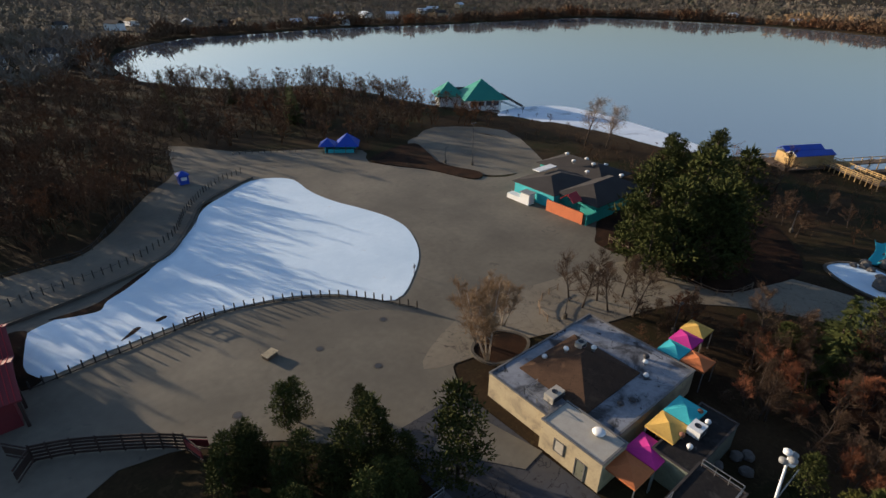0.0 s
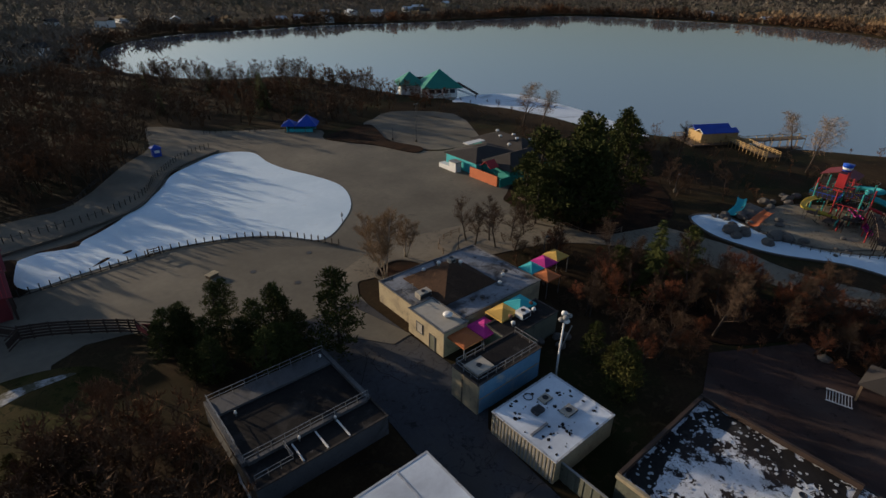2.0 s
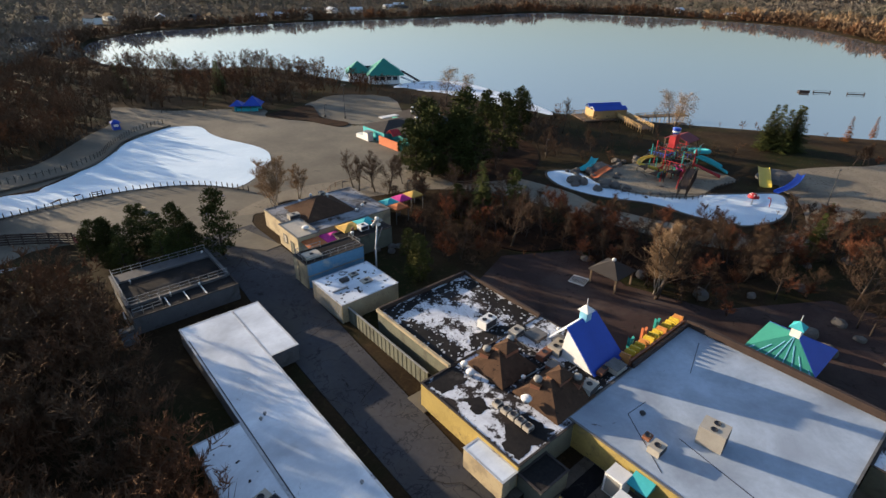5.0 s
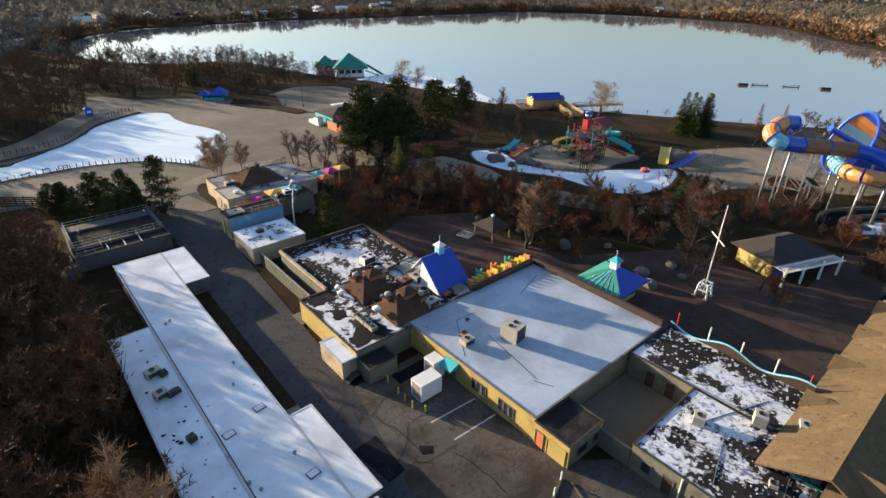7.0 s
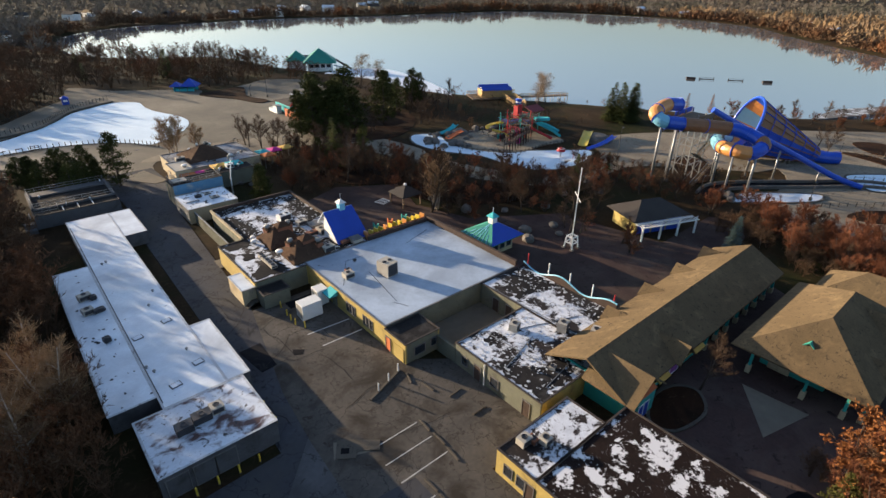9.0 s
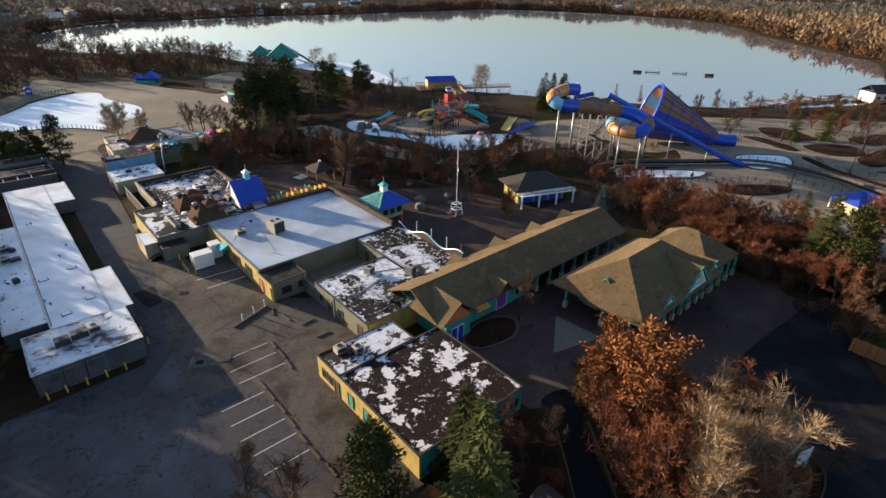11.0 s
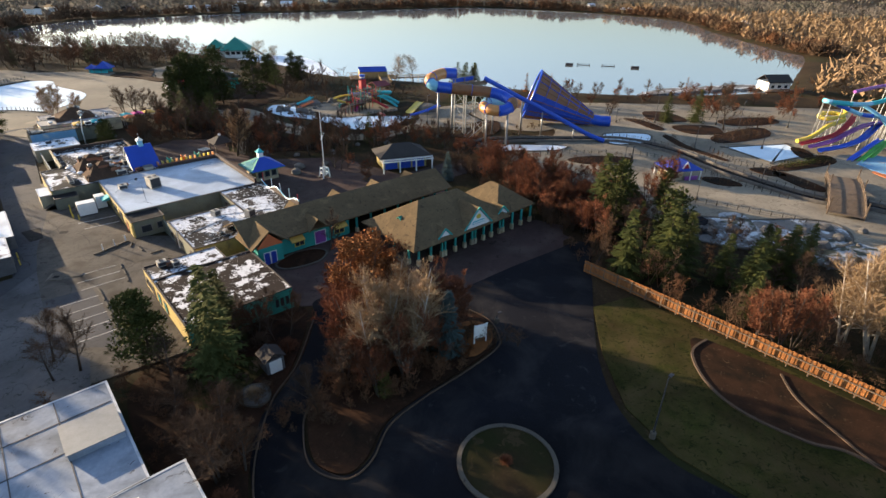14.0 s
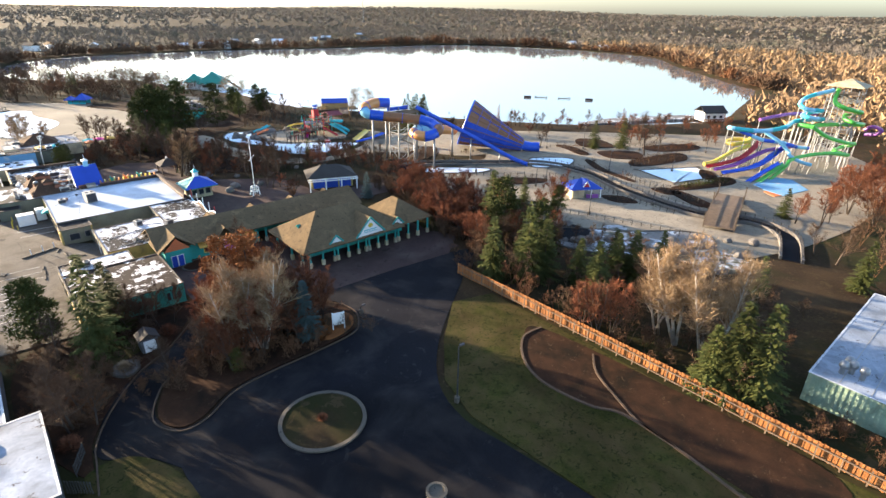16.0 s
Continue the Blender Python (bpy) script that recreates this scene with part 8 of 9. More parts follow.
# ---- far shore houses ----
rng = random.Random(21)
spots = [(60 + 26 * i + rng.uniform(-8, 8), 470 + rng.uniform(-20, 90)) for i in range(16)] + [(-40 + 22 * i, 330 + rng.uniform(-30, 60)) for i in range(4)] + [(640, 215), (655, 160), (640, 90), (560, 45), (690, 300), (505, 552), (530, 600), (330, 520)]
for x, y in spots:
    e = thing("far_house", (x, y, 0), "small pale gabled house on the far shore", "house", "far shore houses", rng.uniform(0, 180))
    w, d, h = rng.uniform(4, 7), rng.uniform(3, 4.5), rng.uniform(3, 5)
    part("wall", Shape().box(-w, w, -d, d, -1, h), rng.choice([M_white, M_white, M_cream, M_grey_wall]), e)
    part("roof", Shape().gable(-w - 0.5, w + 0.5, -d - 0.5, d + 0.5, h - 0.05, 2.4, "x"), rng.choice([M_shingle_grey, M_membrane, M_shingle]), e)
    for k in (-w / 2, w / 2):
        part("window", Shape().box(k - 0.8, k + 0.8, -d - 0.08, -d - 0.004, 1.2, 2.6), M_glass, e)
e = thing("radio_mast", (900, 1150, 10), "thin distant radio mast", "mast")
part("pole", Shape().tube([(0, 0, -2), (0, 0, 60)], 0.8, 6), M_steel, e)
part("base", Shape().box(-3, 3, -3, 3, -2, 2), M_grey_wall, e)


# ---- more of the deck: beds, fences, hedges, lamps ----
rng = random.Random(77)
BEDS = []
for k, pts in enumerate(([(174.6, -89), (169.4, -97), (167, -104), (165.2, -110.4), (163.6, -110), (165, -103), (167, -96), (172.6, -88.2)],
                         [(184.4, -97.6), (206, -102), (199, -108.4), (180, -103)],
                         [(182.1, -69), (185, -74), (181, -84), (177.6, -83), (180, -76)],
                         [(168.4, -119.9), (183.6, -125.2), (187, -123.8), (190, -126.5), (184, -129.4), (168, -123.4)],
                         [(146, -112), (150, -116), (148.5, -121), (144.6, -117)],
                         [(162, -117), (166, -119.6), (164, -125), (160.6, -122)],
                         [(205, -90), (222, -98), (218, -104), (203, -97)],
                         [(132, -84), (139, -86), (146, -93), (143, -95), (134, -90)],
                         [(117, -96), (124, -100), (126, -108), (120, -112), (115, -104)])):
    line = curve_through(pts, True, 4)
    BEDS.append(line)
    structure("deck_bed_%d" % (k + 1), Shape().prism(line, -0.1, 0.2 + 0.004 * k), M_mulch, "dark mulched planting bed edged by the deck", "planting bed")
for pts, pitch, h in (([(163.4, -111.4), (161.4, -125), (160.4, -132)], 1.6, 1.3), ([(128.8, -115), (133.8, -127.7), (138.1, -140.3)], 2.0, 1.1),
                      ([(177, -101.8), (200, -106)], 1.6, 1.2), ([(170, -103.4), (165.6, -112), (166, -121)], 1.8, 1.2), ([(150, -92), (152.6, -104), (148.6, -118), (148, -132)], 1.8, 1.2),
                      ([(119, -72), (132, -78), (146, -88)], 2.0, 1.1), ([(178, -70), (196, -82), (216, -98)], 2.4, 1.1)):
    fence("deck_fence", curve_through(pts, False, 5), pitch, h, "dark timber post fence with rails on the deck", M_post, rails=(h - 0.15, h * 0.5), rail_r=0.03, group="deck fences")
for x, y, h in ((186, -78, 8), (160, -62, 7), (139, -96, 5), (168, -100, 6), (150, -124, 5), (199, -92, 9), (132, -118, 5), (214, -108, 8)):
    lamp_post(x, y, h)
# thin old snow lying in the shade of the deck
for k, pts in enumerate(([(128, -124.6), (131.6, -127.6), (126.4, -132.4), (123.2, -128.9)], [(124, -136.6), (134, -144.6), (134, -153), (126, -153), (119.4, -144.2)])):
    structure("frozen_basin_%d" % (k + 1), Shape().prism(curve_through(pts, True, 4), -0.1, 0.13), M_thin_snow, "shallow rocky basin with patchy thin snow", "basin")
structure("dark_basin", Shape().prism(curve_through([(120, -117.4), (123.6, -119.7), (123.2, -125), (118.4, -128.2), (114.6, -124.2)], True, 4), -0.1, 0.15), M_asphalt_new, "dark wet rocky basin", "basin")
for i in range(46):
    a = rng.choice([((124, -136.6), (134, -144.6)), ((134, -144.6), (134, -153)), ((120, -117.4), (123.6, -119.7)), ((118.4, -128.2), (114.6, -124.2)), ((126, -153), (119.4, -144.2)), ((119.4, -144.2), (124, -136.6)), ((123.2, -125), (118.4, -128.2))])
    t = rng.random()
    boulder(a[0][0] + (a[1][0] - a[0][0]) * t + rng.uniform(-0.8, 0.8), a[0][1] + (a[1][1] - a[0][1]) * t + rng.uniform(-0.8, 0.8), rng.uniform(0.4, 1.1), 300 + i)

# ---- playground clutter ----
e = thing("climbing_net_frame", (119, -3, 0.2), "low timber climbing frame with dark nets and coloured poles", "playground")
for i in range(22):
    x, y, h = rng.uniform(-6, 5), rng.uniform(-6, 6), rng.uniform(1.6, 3.6)
    part("pole", Shape().tube([(x, y, -0.2), (x, y, h)], 0.11, 6), rng.choice([M_wood_dark, M_wood, M_red, M_teal, M_wood_dark]), e)
for i in range(9):
    x, y, z = rng.uniform(-6, 3), rng.uniform(-6, 4), rng.uniform(1.0, 2.4)
    w, d = rng.uniform(1.4, 2.6), rng.uniform(1.4, 2.6)
    part("platform", Shape().box(x, x + w, y, y + d, z, z + 0.14), M_wood_dark, e)
    part("side_panel", Shape().box(x, x + w, y - 0.06, y - 0.002, z - 0.5, z + 0.8), rng.choice([M_wood_dark, M_red, M_wood, M_teal]), e)
for i in range(14):
    a = Vector((rng.uniform(-6, 5), rng.uniform(-6, 6), rng.uniform(0.3, 1.5)))
    part("net_rope", Shape().beam(a, a + Vector((rng.uniform(-2.5, 2.5), rng.uniform(-2.5, 2.5), rng.uniform(0.8, 2))), 0.06), M_post, e)
e = thing("timber_fort", (133, 3, 0.1), "dark timber play fort with red roof boards and railings", "playground")
for x in (-4, -1.3, 1.3, 4):
    for y in (-3, 0, 3):
        part("post", Shape().box(x - 0.12, x + 0.12, y - 0.12, y + 0.12, -0.2, 4.2), M_wood_dark, e)
part("lower_deck", Shape().box(-4, 4, -3, 3, 1.8, 2.0), M_wood_dark, e)
part("upper_deck", Shape().box(-1.3, 4, -3, 3, 3.4, 3.6), M_wood_dark, e)
part("roof", Shape().gable(-1.6, 4.3, -3.3, 3.3, 5.4, 1.2, "x", 0.12), M_maroon, e)
for x in (-1.3, 4):
    for y in (-3, 3):
        part("roof_post", Shape().box(x - 0.1, x + 0.1, y - 0.1, y + 0.1, 3.6, 5.5), M_wood, e)
for y in (-3.1, 3.1):
    for z in (2.4, 2.9):
        part("rail", Shape().box(-4, 4, y - 0.05, y + 0.05, z, z + 0.12), M_red, e)
for i in range(18):
    boulder(rng.uniform(102, 112), rng.uniform(-8, 16), rng.uniform(0.4, 1.0), 400 + i, 0.1)

# ---- timber ramps by the boathouse ----
e = thing("timber_ramp", (156, 30, 0), "tan timber boarding ramp with tall railings at the shore", "ramp", turn=-120)
part("deck", Shape().box(-9, 9, -2, 2, 1.0, 1.2), M_wood, e)
for x in np.arange(-9, 9.1, 1.5):
    for y in (-2, 2):
        part("rail_post", Shape().box(x - 0.08, x + 0.08, y - 0.08, y + 0.08, -2, 2.5), M_tan_wood, e)
for y in (-2, 2):
    for z in (1.5, 1.9, 2.35):
        part("rail", Shape().box(-9, 9, y - 0.14, y - 0.082, z, z + 0.16), M_tan_wood, e)


# ---- trees ----
M_haze = mat("mixed_bare_twigs", (0.105, 0.068, 0.042), (0.066, 0.043, 0.028), 9, 0.95, bump=0, stain=(0.15, 0.068, 0.032), stain_size=22, stain_at=0.57, soft=0.1, spec=0.06)
M_tan = mat("tan_bare_twigs", (0.29, 0.195, 0.105), (0.19, 0.13, 0.08), 25, 0.95, bump=0, stain=(0.14, 0.095, 0.06), stain_size=40, stain_at=0.58, soft=0.1, spec=0.06)


def rnd_dir(rng, up=0.0):
    a, z = rng.uniform(0, 2 * math.pi), rng.uniform(-0.4, 1) * (1 - up) + up
    k = math.sqrt(max(0.0, 1 - z * z))
    return Vector((math.cos(a) * k, math.sin(a) * k, z))


def sliver(s, p, d, length, w, rng):
    """A twig: one thin tapering triangle."""
    side = d.cross(rnd_dir(rng))
    side = side.normalized() if side.length > 0.01 else Vector((1, 0, 0))
    s.add([p - side * w / 2, p + side * w / 2, p + d * length], [(0, 1, 2)])


def grow_bare(seed, stems=1, limbs=9, twigs=26, spread=0.75, droop=0.0, width=0.045):
    """A leafless tree one unit high times ten: trunk with limbs, and a crown of twigs."""
    rng = random.Random(seed)
    wood, crown = Shape(), Shape()
    for k in range(stems):
        lean = rnd_dir(rng, 0.965 if stems > 1 else 0.975)
        base = Vector((rng.uniform(-0.3, 0.3), rng.uniform(-0.3, 0.3), 0)) * (stems > 1)
        top = base + lean * rng.uniform(8.2, 9.6)
        mid = base.lerp(top, 0.5) + rnd_dir(rng) * 0.25
        wood.tube([base, base.lerp(mid, 0.6), mid, top], 0.19 if stems == 1 else 0.13, 6, True, 0.03)
        for i in range(limbs):
            f = 0.22 + 0.72 * (i + rng.random()) / limbs
            p = base.lerp(mid, f * 2) if f < 0.5 else mid.lerp(top, f * 2 - 1)
            reach = (1.0 - 0.72 * f) * rng.uniform(3.4, 5.2) * spread
            d = rnd_dir(rng, 0.25)
            d = Vector((d.x, d.y, abs(d.z) * 0.7 + 0.35)).normalized()
            q = p + d * reach * 0.55 + Vector((0, 0, 0.15))
            e = q + (d + rnd_dir(rng, 0.4) * 0.5).normalized() * reach * 0.6 - Vector((0, 0, droop * reach * 0.25))
            wood.tube([p, q, e], 0.07 * (1.15 - f), 4, False, 0.015)
            for j in range(twigs):
                t = rng.random() ** 0.7
                b = p.lerp(q, t * 2) if t < 0.5 else q.lerp(e, t * 2 - 1)
                w = (d * 0.6 + rnd_dir(rng, 0.25)).normalized()
                n = rng.uniform(0.7, 1.7) * (1.1 - 0.5 * f)
                if droop:
                    w = (w - Vector((0, 0, droop * 1.2))).normalized()
                    n *= 1.4
                sliver(crown, b, w, n, width, rng)
                tip = b + w * n * rng.uniform(0.35, 0.7)
                for _ in range(2):
                    sliver(crown, tip, (w + rnd_dir(rng, 0.1) * 0.9 - Vector((0, 0, droop))).normalized(), n * 0.6, width * 0.75, rng)
    return wood, crown


def grow_leafy(seed, leaves=2600):
    rng = random.Random(seed)
    wood, crown = grow_bare(seed, 1, 9, 4, 0.85)
    hubs = [Vector(v) for v in crown.v[2::3]]
    hubs = rng.sample(hubs, len(hubs) * 3 // 5)
    wood.add(crown.v, crown.f)
    crown = Shape()
    for _ in range(leaves):
        h = rng.choice(hubs) + rnd_dir(rng) * rng.uniform(0.05, 0.75)
        a, b = rnd_dir(rng), rnd_dir(rng)
        z = rng.uniform(0.1, 0.19)
        crown.add([h - a * z, h + b * z * 0.7, h + a * z, h - b * z * 0.7], [(0, 1, 2, 3)])
    return wood, crown


def grow_spruce(seed, wide=2.7, tiers=26):
    """A spruce ten high, of drooping sprays in tiers."""
    rng = random.Random(seed)
    wood, crown = Shape(), Shape()
    wood.tube([(0, 0, 0), (0, 0, 9.8)], 0.16, 6, True, 0.02)
    for i in range(tiers):
        f = i / (tiers - 1)
        z = 0.7 + 9.0 * f
        r = wide * (1 - f) ** 0.85 * rng.uniform(0.75, 1.12) + 0.12
        for k in range(int(7 + 7 * (1 - f))):
            a = rng.uniform(0, 2 * math.pi)
            d = Vector((math.cos(a), math.sin(a), -0.22 + 0.35 * f))
            rr = r * rng.uniform(0.7, 1.1)
            side = Vector((-d.y, d.x, 0))
            n = max(2, int(rr / 0.35))
            for j in range(n):
                t = (j + 0.6) / n
                p = Vector((0, 0, z)) + d * rr * t + Vector((0, 0, rng.uniform(-0.1, 0.1)))
                for sg in (-1, 1):
                    q = p + (side * sg * rng.uniform(0.6, 1.0) + d * rng.uniform(0.4, 0.9)) * (0.5 + 0.12 * (1 - t)) + Vector((0, 0, -rng.uniform(0.02, 0.2)))
                    u = d * 0.19
                    crown.add([p - u, p + u, q], [(0, 1, 2)])
            e = Vector((0, 0, z)) + d * rr
            crown.add([e - side * 0.1, e + side * 0.1, e + d * 0.4], [(0, 1, 2)])
    return wood, crown


def grow_pine(seed, puffs=95):
    """A pine ten high, with clumps of needles on spreading limbs almost to the ground."""
    rng = random.Random(seed)
    wood, crown = Shape(), Shape()
    wood.tube([(0, 0, 0), (0.15, 0.1, 5), (rng.uniform(-0.3, 0.3), rng.uniform(-0.3, 0.3), 9.4)], 0.2, 6, True, 0.04)
    for i in range(puffs):
        f = (i + rng.random()) / puffs
        z = 0.8 + 8.6 * f
        r = 3.0 * (1 - f) ** 0.6 * (0.55 + 0.45 * min(1, f * 4)) * rng.uniform(0.3, 1.08) + 0.2
        a = rng.uniform(0, 2 * math.pi)
        c = Vector((math.cos(a) * r, math.sin(a) * r, z + rng.uniform(-0.3, 0.4)))
        if i % 3 == 0:
            wood.tube([(0, 0, max(z - 0.8, 0.3)), c], 0.05, 4, False, 0.015)
        size = rng.uniform(0.65, 1.1)
        for _ in range(30):
            d = rnd_dir(rng, 0.1)
            p = c + Vector((d.x, d.y, d.z * 0.6)) * size * rng.uniform(0.35, 1.0)
            q = (d + rnd_dir(rng) * 0.7).normalized()
            sd = q.cross(rnd_dir(rng)).normalized() * 0.1
            crown.add([p - sd, p + sd, p + q * rng.uniform(0.32, 0.55)], [(0, 1, 2)])
    return wood, crown


PLAZA_EDGE = [(-60, 94), (-8, 99), (5, 101), (19, 122), (28, 134), (32, 158), (36, 160), (47, 142), (62, 133), (74, 123), (92, 124), (104, 130), (120, 116), (128, 120), (126, 150), (112, 212), (85, 224), (60, 250), (46, 300), (-150, 300), (-150, 94)]


def near_lake(x, y, d):
    return any(inside(x + a * d, y + b * d, LAKE) for a, b in ((0, 0), (1, 0), (-1, 0), (0, 1), (0, -1)))


PROTO = {}


def proto(kind, n, maker, wood_mat, crown_mat):
    for i in range(n):
        w, c = maker(i)
        PROTO.setdefault(kind, []).append((mesh_of(w, wood_mat, kind + "_trunk", True), mesh_of(c, crown_mat, kind + "_crown")))


proto("bare", 4, lambda i: grow_bare(10 + i, 1, 15, 46, 0.85, 0, 0.045), M_bark, M_twig)
proto("russet", 3, lambda i: grow_bare(20 + i, 3, 8, 36, 0.8, 0, 0.07), M_bark, M_twig_red)
proto("birch", 3, lambda i: grow_bare(30 + i, 3, 13, 44, 0.6, 0, 0.04), M_birch, M_birch_twig)
proto("willow", 2, lambda i: grow_bare(40 + i, 1, 15, 40, 1.15, 0.5, 0.04), M_bark, M_tan)
proto("oak", 3, lambda i: grow_leafy(50 + i), M_bark, M_leaf_brown)
proto("redwood", 2, lambda i: grow_spruce(60 + i, 1.9, 18), M_bark, M_leaf_brown)
proto("spruce", 3, lambda i: grow_spruce(70 + i), M_bark, M_needle)
proto("bluespruce", 1, lambda i: grow_spruce(80 + i, 2.6), M_bark, M_needle_blue)
proto("yew", 2, lambda i: grow_pine(95 + i, 80), M_bark, M_needle_yel)
proto("pine", 3, lambda i: grow_pine(90 + i), M_bark, M_needle)

KINDS = {
    "bare": ("bare_tree", "leafless grey-brown deciduous tree with fine twigs", "tree", "bare trees of the park"),
    "russet": ("russet_tree", "leafless multi-stemmed tree with russet twigs", "tree", "russet thicket trees"),
    "birch": ("birch_tree", "leafless birch with pale white stems", "tree", "birches of the park"),
    "willow": ("willow_tree", "leafless tan weeping willow at the shore", "tree", "willows by the lake"),
    "oak": ("oak_tree", "tree still holding withered orange-brown leaves", "tree", "brown-leaved trees"),
    "redwood": ("larch_tree", "conical rust-brown larch in winter", "tree", "rust-brown conifers"),
    "spruce": ("spruce_tree", "dark green conical spruce", "tree", "spruces of the park"),
    "bluespruce": ("blue_spruce", "dense blue-green spruce beside the drive", "tree", "blue spruces"),
    "yew": ("yew_shrub", "olive-green evergreen shrub with dense soft needles", "shrub", "olive evergreen shrubs"),
    "pine": ("pine_tree", "broad dark green pine with clumped needles", "tree", "pines of the park"),
}


def plant(kind, spots):
    rng = random.Random(kind)
    name, label, cat, grp = KINDS[kind]
    for x, y, h in spots:
        w, c = rng.choice(PROTO[kind])
        k = h / 9.6
        e = thing(name, (x, y, 0), label, cat, grp, rng.uniform(0, 360))
        wide = k * rng.uniform(0.9, 1.1) * (1.25 if h < 6 and kind in ("bare", "russet") else 1.0)
        m = Matrix.Diagonal((wide, wide, k, 1))
        shared("trunk", w, e, m)
        shared("crown", c, e, m)


plant("birch", [(39.4, 39.7, 10.7), (45.0, 40.3, 7.6), (-1.3, -54.6, 14.8), (2.1, -49.6, 13.7), (51.1, -121.1, 14.3), (48.5, -119.9, 13.0), (51.3, -118.0, 13.4), (52.5, -118.9, 11.8), (96.3, -157.0, 16.8), (100.0, -161.9, 15.8), (97.2, -154.0, 13.0), (96.4, -160.7, 15.6), (38.0, 36.2, 11.6), (69.8, -28.6, 12.0), (69.2, -28.2, 9.6)])
plant("bare", [(68.1, -29.1, 14.7), (82.6, -23.7, 7.2), (87.4, -31.0, 5.9), (71.7, 0.4, 8.3), (76.6, -3.5, 6.4), (52.4, 0.6, 6.5), (68.8, 2.7, 10.5), (77.2, -8.1, 6.9), (57.3, 38.5, 8.3), (60.6, 35.9, 8.6), (64.4, 34.1, 7.7), (67.3, 33.5, 6.6), (59.8, -88.8, 8.2), (21.6, -96.6, 9.2), (18.9, -96.7, 5.3), (43.8, -106.2, 7.3), (39.8, -120.4, 7.3), (42.4, -101.3, 5.9), (82.7, 27.2, 10.1), (78.1, 28.7, 9.0), (57.3, 36.1, 8.9), (59.6, 33.3, 8.4), (61.2, 30.2, 8.4), (130.7, 37.9, 10.4), (125.5, 39.1, 7.3), (176.4, -66.8, 7.8), (87.8, -49.1, 13.3), (63.9, -3.6, 11.2), (70.9, -4.7, 8.2), (85.8, -16.8, 6.7)])
plant("bare", [(53.6, -1.4, 8.5), (82.2, -40.6, 7.6), (19.5, -92.8, 7.6), (28.5, -121.9, 9.2), (27.6, -116.4, 5.7), (145.8, -164.2, 9.2), (148.4, -159.7, 6.1), (184.5, -62.6, 7.2), (194.6, -96.3, 13.9)])
plant("willow", [(125.5, 86.6, 14.6), (128.5, 81.6, 12.1), (166.0, 22.7, 11.1), (148.6, 13.2, 14.3)])
plant("pine", [(79.7, 40.8, 16.1), (77.3, 35.1, 15.4), (87.9, 35.7, 18), (82.3, 29.9, 14.9), (100.7, 34.5, 15.6), (8.1, 37.3, 5.8), (12.4, 34.2, 6.4), (15.7, 31.5, 7.6), (23.5, 25.2, 11.7), (18.5, 32.3, 8.3), (5.9, 37.5, 5.4), (75.5, 32.9, 15.4), (80.2, 29.3, 16.1), (74.6, 40.0, 12.1), (115.6, 56.3, 10.5), (124.0, 49.9, 12.4), (124.5, -114.4, 7.5), (44.8, -1.7, 7.3), (46.5, 3.6, 5.9), (28.6, -99.6, 9.5), (27.8, -100.0, 9.8), (65.6, 12.6, 6.4), (70.5, 10.0, 6.1), (75.0, 6.4, 9.0)])
plant("spruce", [(70.8, 158.0, 11.6), (52.3, 235.7, 7.9), (163.6, -7.7, 11.9), (167.3, -13.1, 11.9), (163.3, -11.5, 11.4), (36.9, -102.2, 10.5), (126.6, -102.5, 6.5), (123.2, -114.1, 6.4), (106.6, -110.9, 13.2), (113.7, -110.2, 7.9), (96.1, -129.6, 12.9), (91.4, -125.7, 11.3), (98.5, -131.5, 10.8), (106.5, -140.8, 9.2), (118.0, -143.1, 7.4), (100.3, -141.0, 9.4), (90.9, -166.8, 13.0), (91.7, -169.5, 13.6), (89.8, -164.5, 9.3), (119.6, -159.4, 7.8), (137.0, -169.9, 9.1), (166.4, -148.0, 7.0), (189.7, -79.7, 9.2), (197.8, -85.8, 10.2), (73.2, 165.0, 10.8), (34.1, -107.0, 14.1), (67.5, 8.1, 11.6), (101.7, -39.1, 8.0), (115.5, -178.2, 7.2), (119.0, -36.2, 4.4)])
plant("spruce", [(84.7, 203.2, 6.0)])
plant("yew", [(-6.3, 24.3, 5.2), (-8.6, 22.4, 4.6), (-4.4, 21.6, 4.4), (-9.4, 26.2, 4.2), (43.9, -2.6, 6.4), (45.4, 0.2, 5.4), (-12, 20, 5), (59.5, -115.5, 4.4), (46.6, -123.4, 3.4), (52.8, -104.6, 5.6)])
plant("bluespruce", [(57.3, -121.9, 8.8), (98.3, -75.6, 6.6)])
plant("redwood", [(189.9, -19.7, 7.2), (200.6, -23.5, 6.4), (230.9, -65.3, 7.6), (227.8, -68.0, 7.1)])
plant("oak", [(54.0, -109.7, 12.8), (54.7, -106.0, 9.3), (51.6, -114.0, 10.9), (49.9, -110.2, 13.9), (54.6, -108.5, 13.5)])
plant("russet", [(89.0, -149.1, 10.2), (90.6, -150.5, 9.3), (88.7, -146.9, 8.5), (126.0, -113.2, 10.9), (99.6, -112.9, 7.3), (106.3, -92.5, 7.0), (98.2, -116.0, 8.1), (104.5, -118.8, 7.3), (114.0, -121.5, 6.5), (107.7, -113.6, 6.6), (100.5, -45.1, 6.4), (116.4, -69.5, 6.1), (105.7, -82.8, 6.6), (112.1, -85.2, 4.5), (111.1, -89.8, 5.4), (181.1, -157.3, 11.1), (176.4, -162.9, 11.9), (167.1, -155.4, 10.6), (103.5, -98.1, 8.1), (102.4, -103.5, 7.8), (102.3, -93.8, 5.9), (105.0, -85.0, 5.0)])


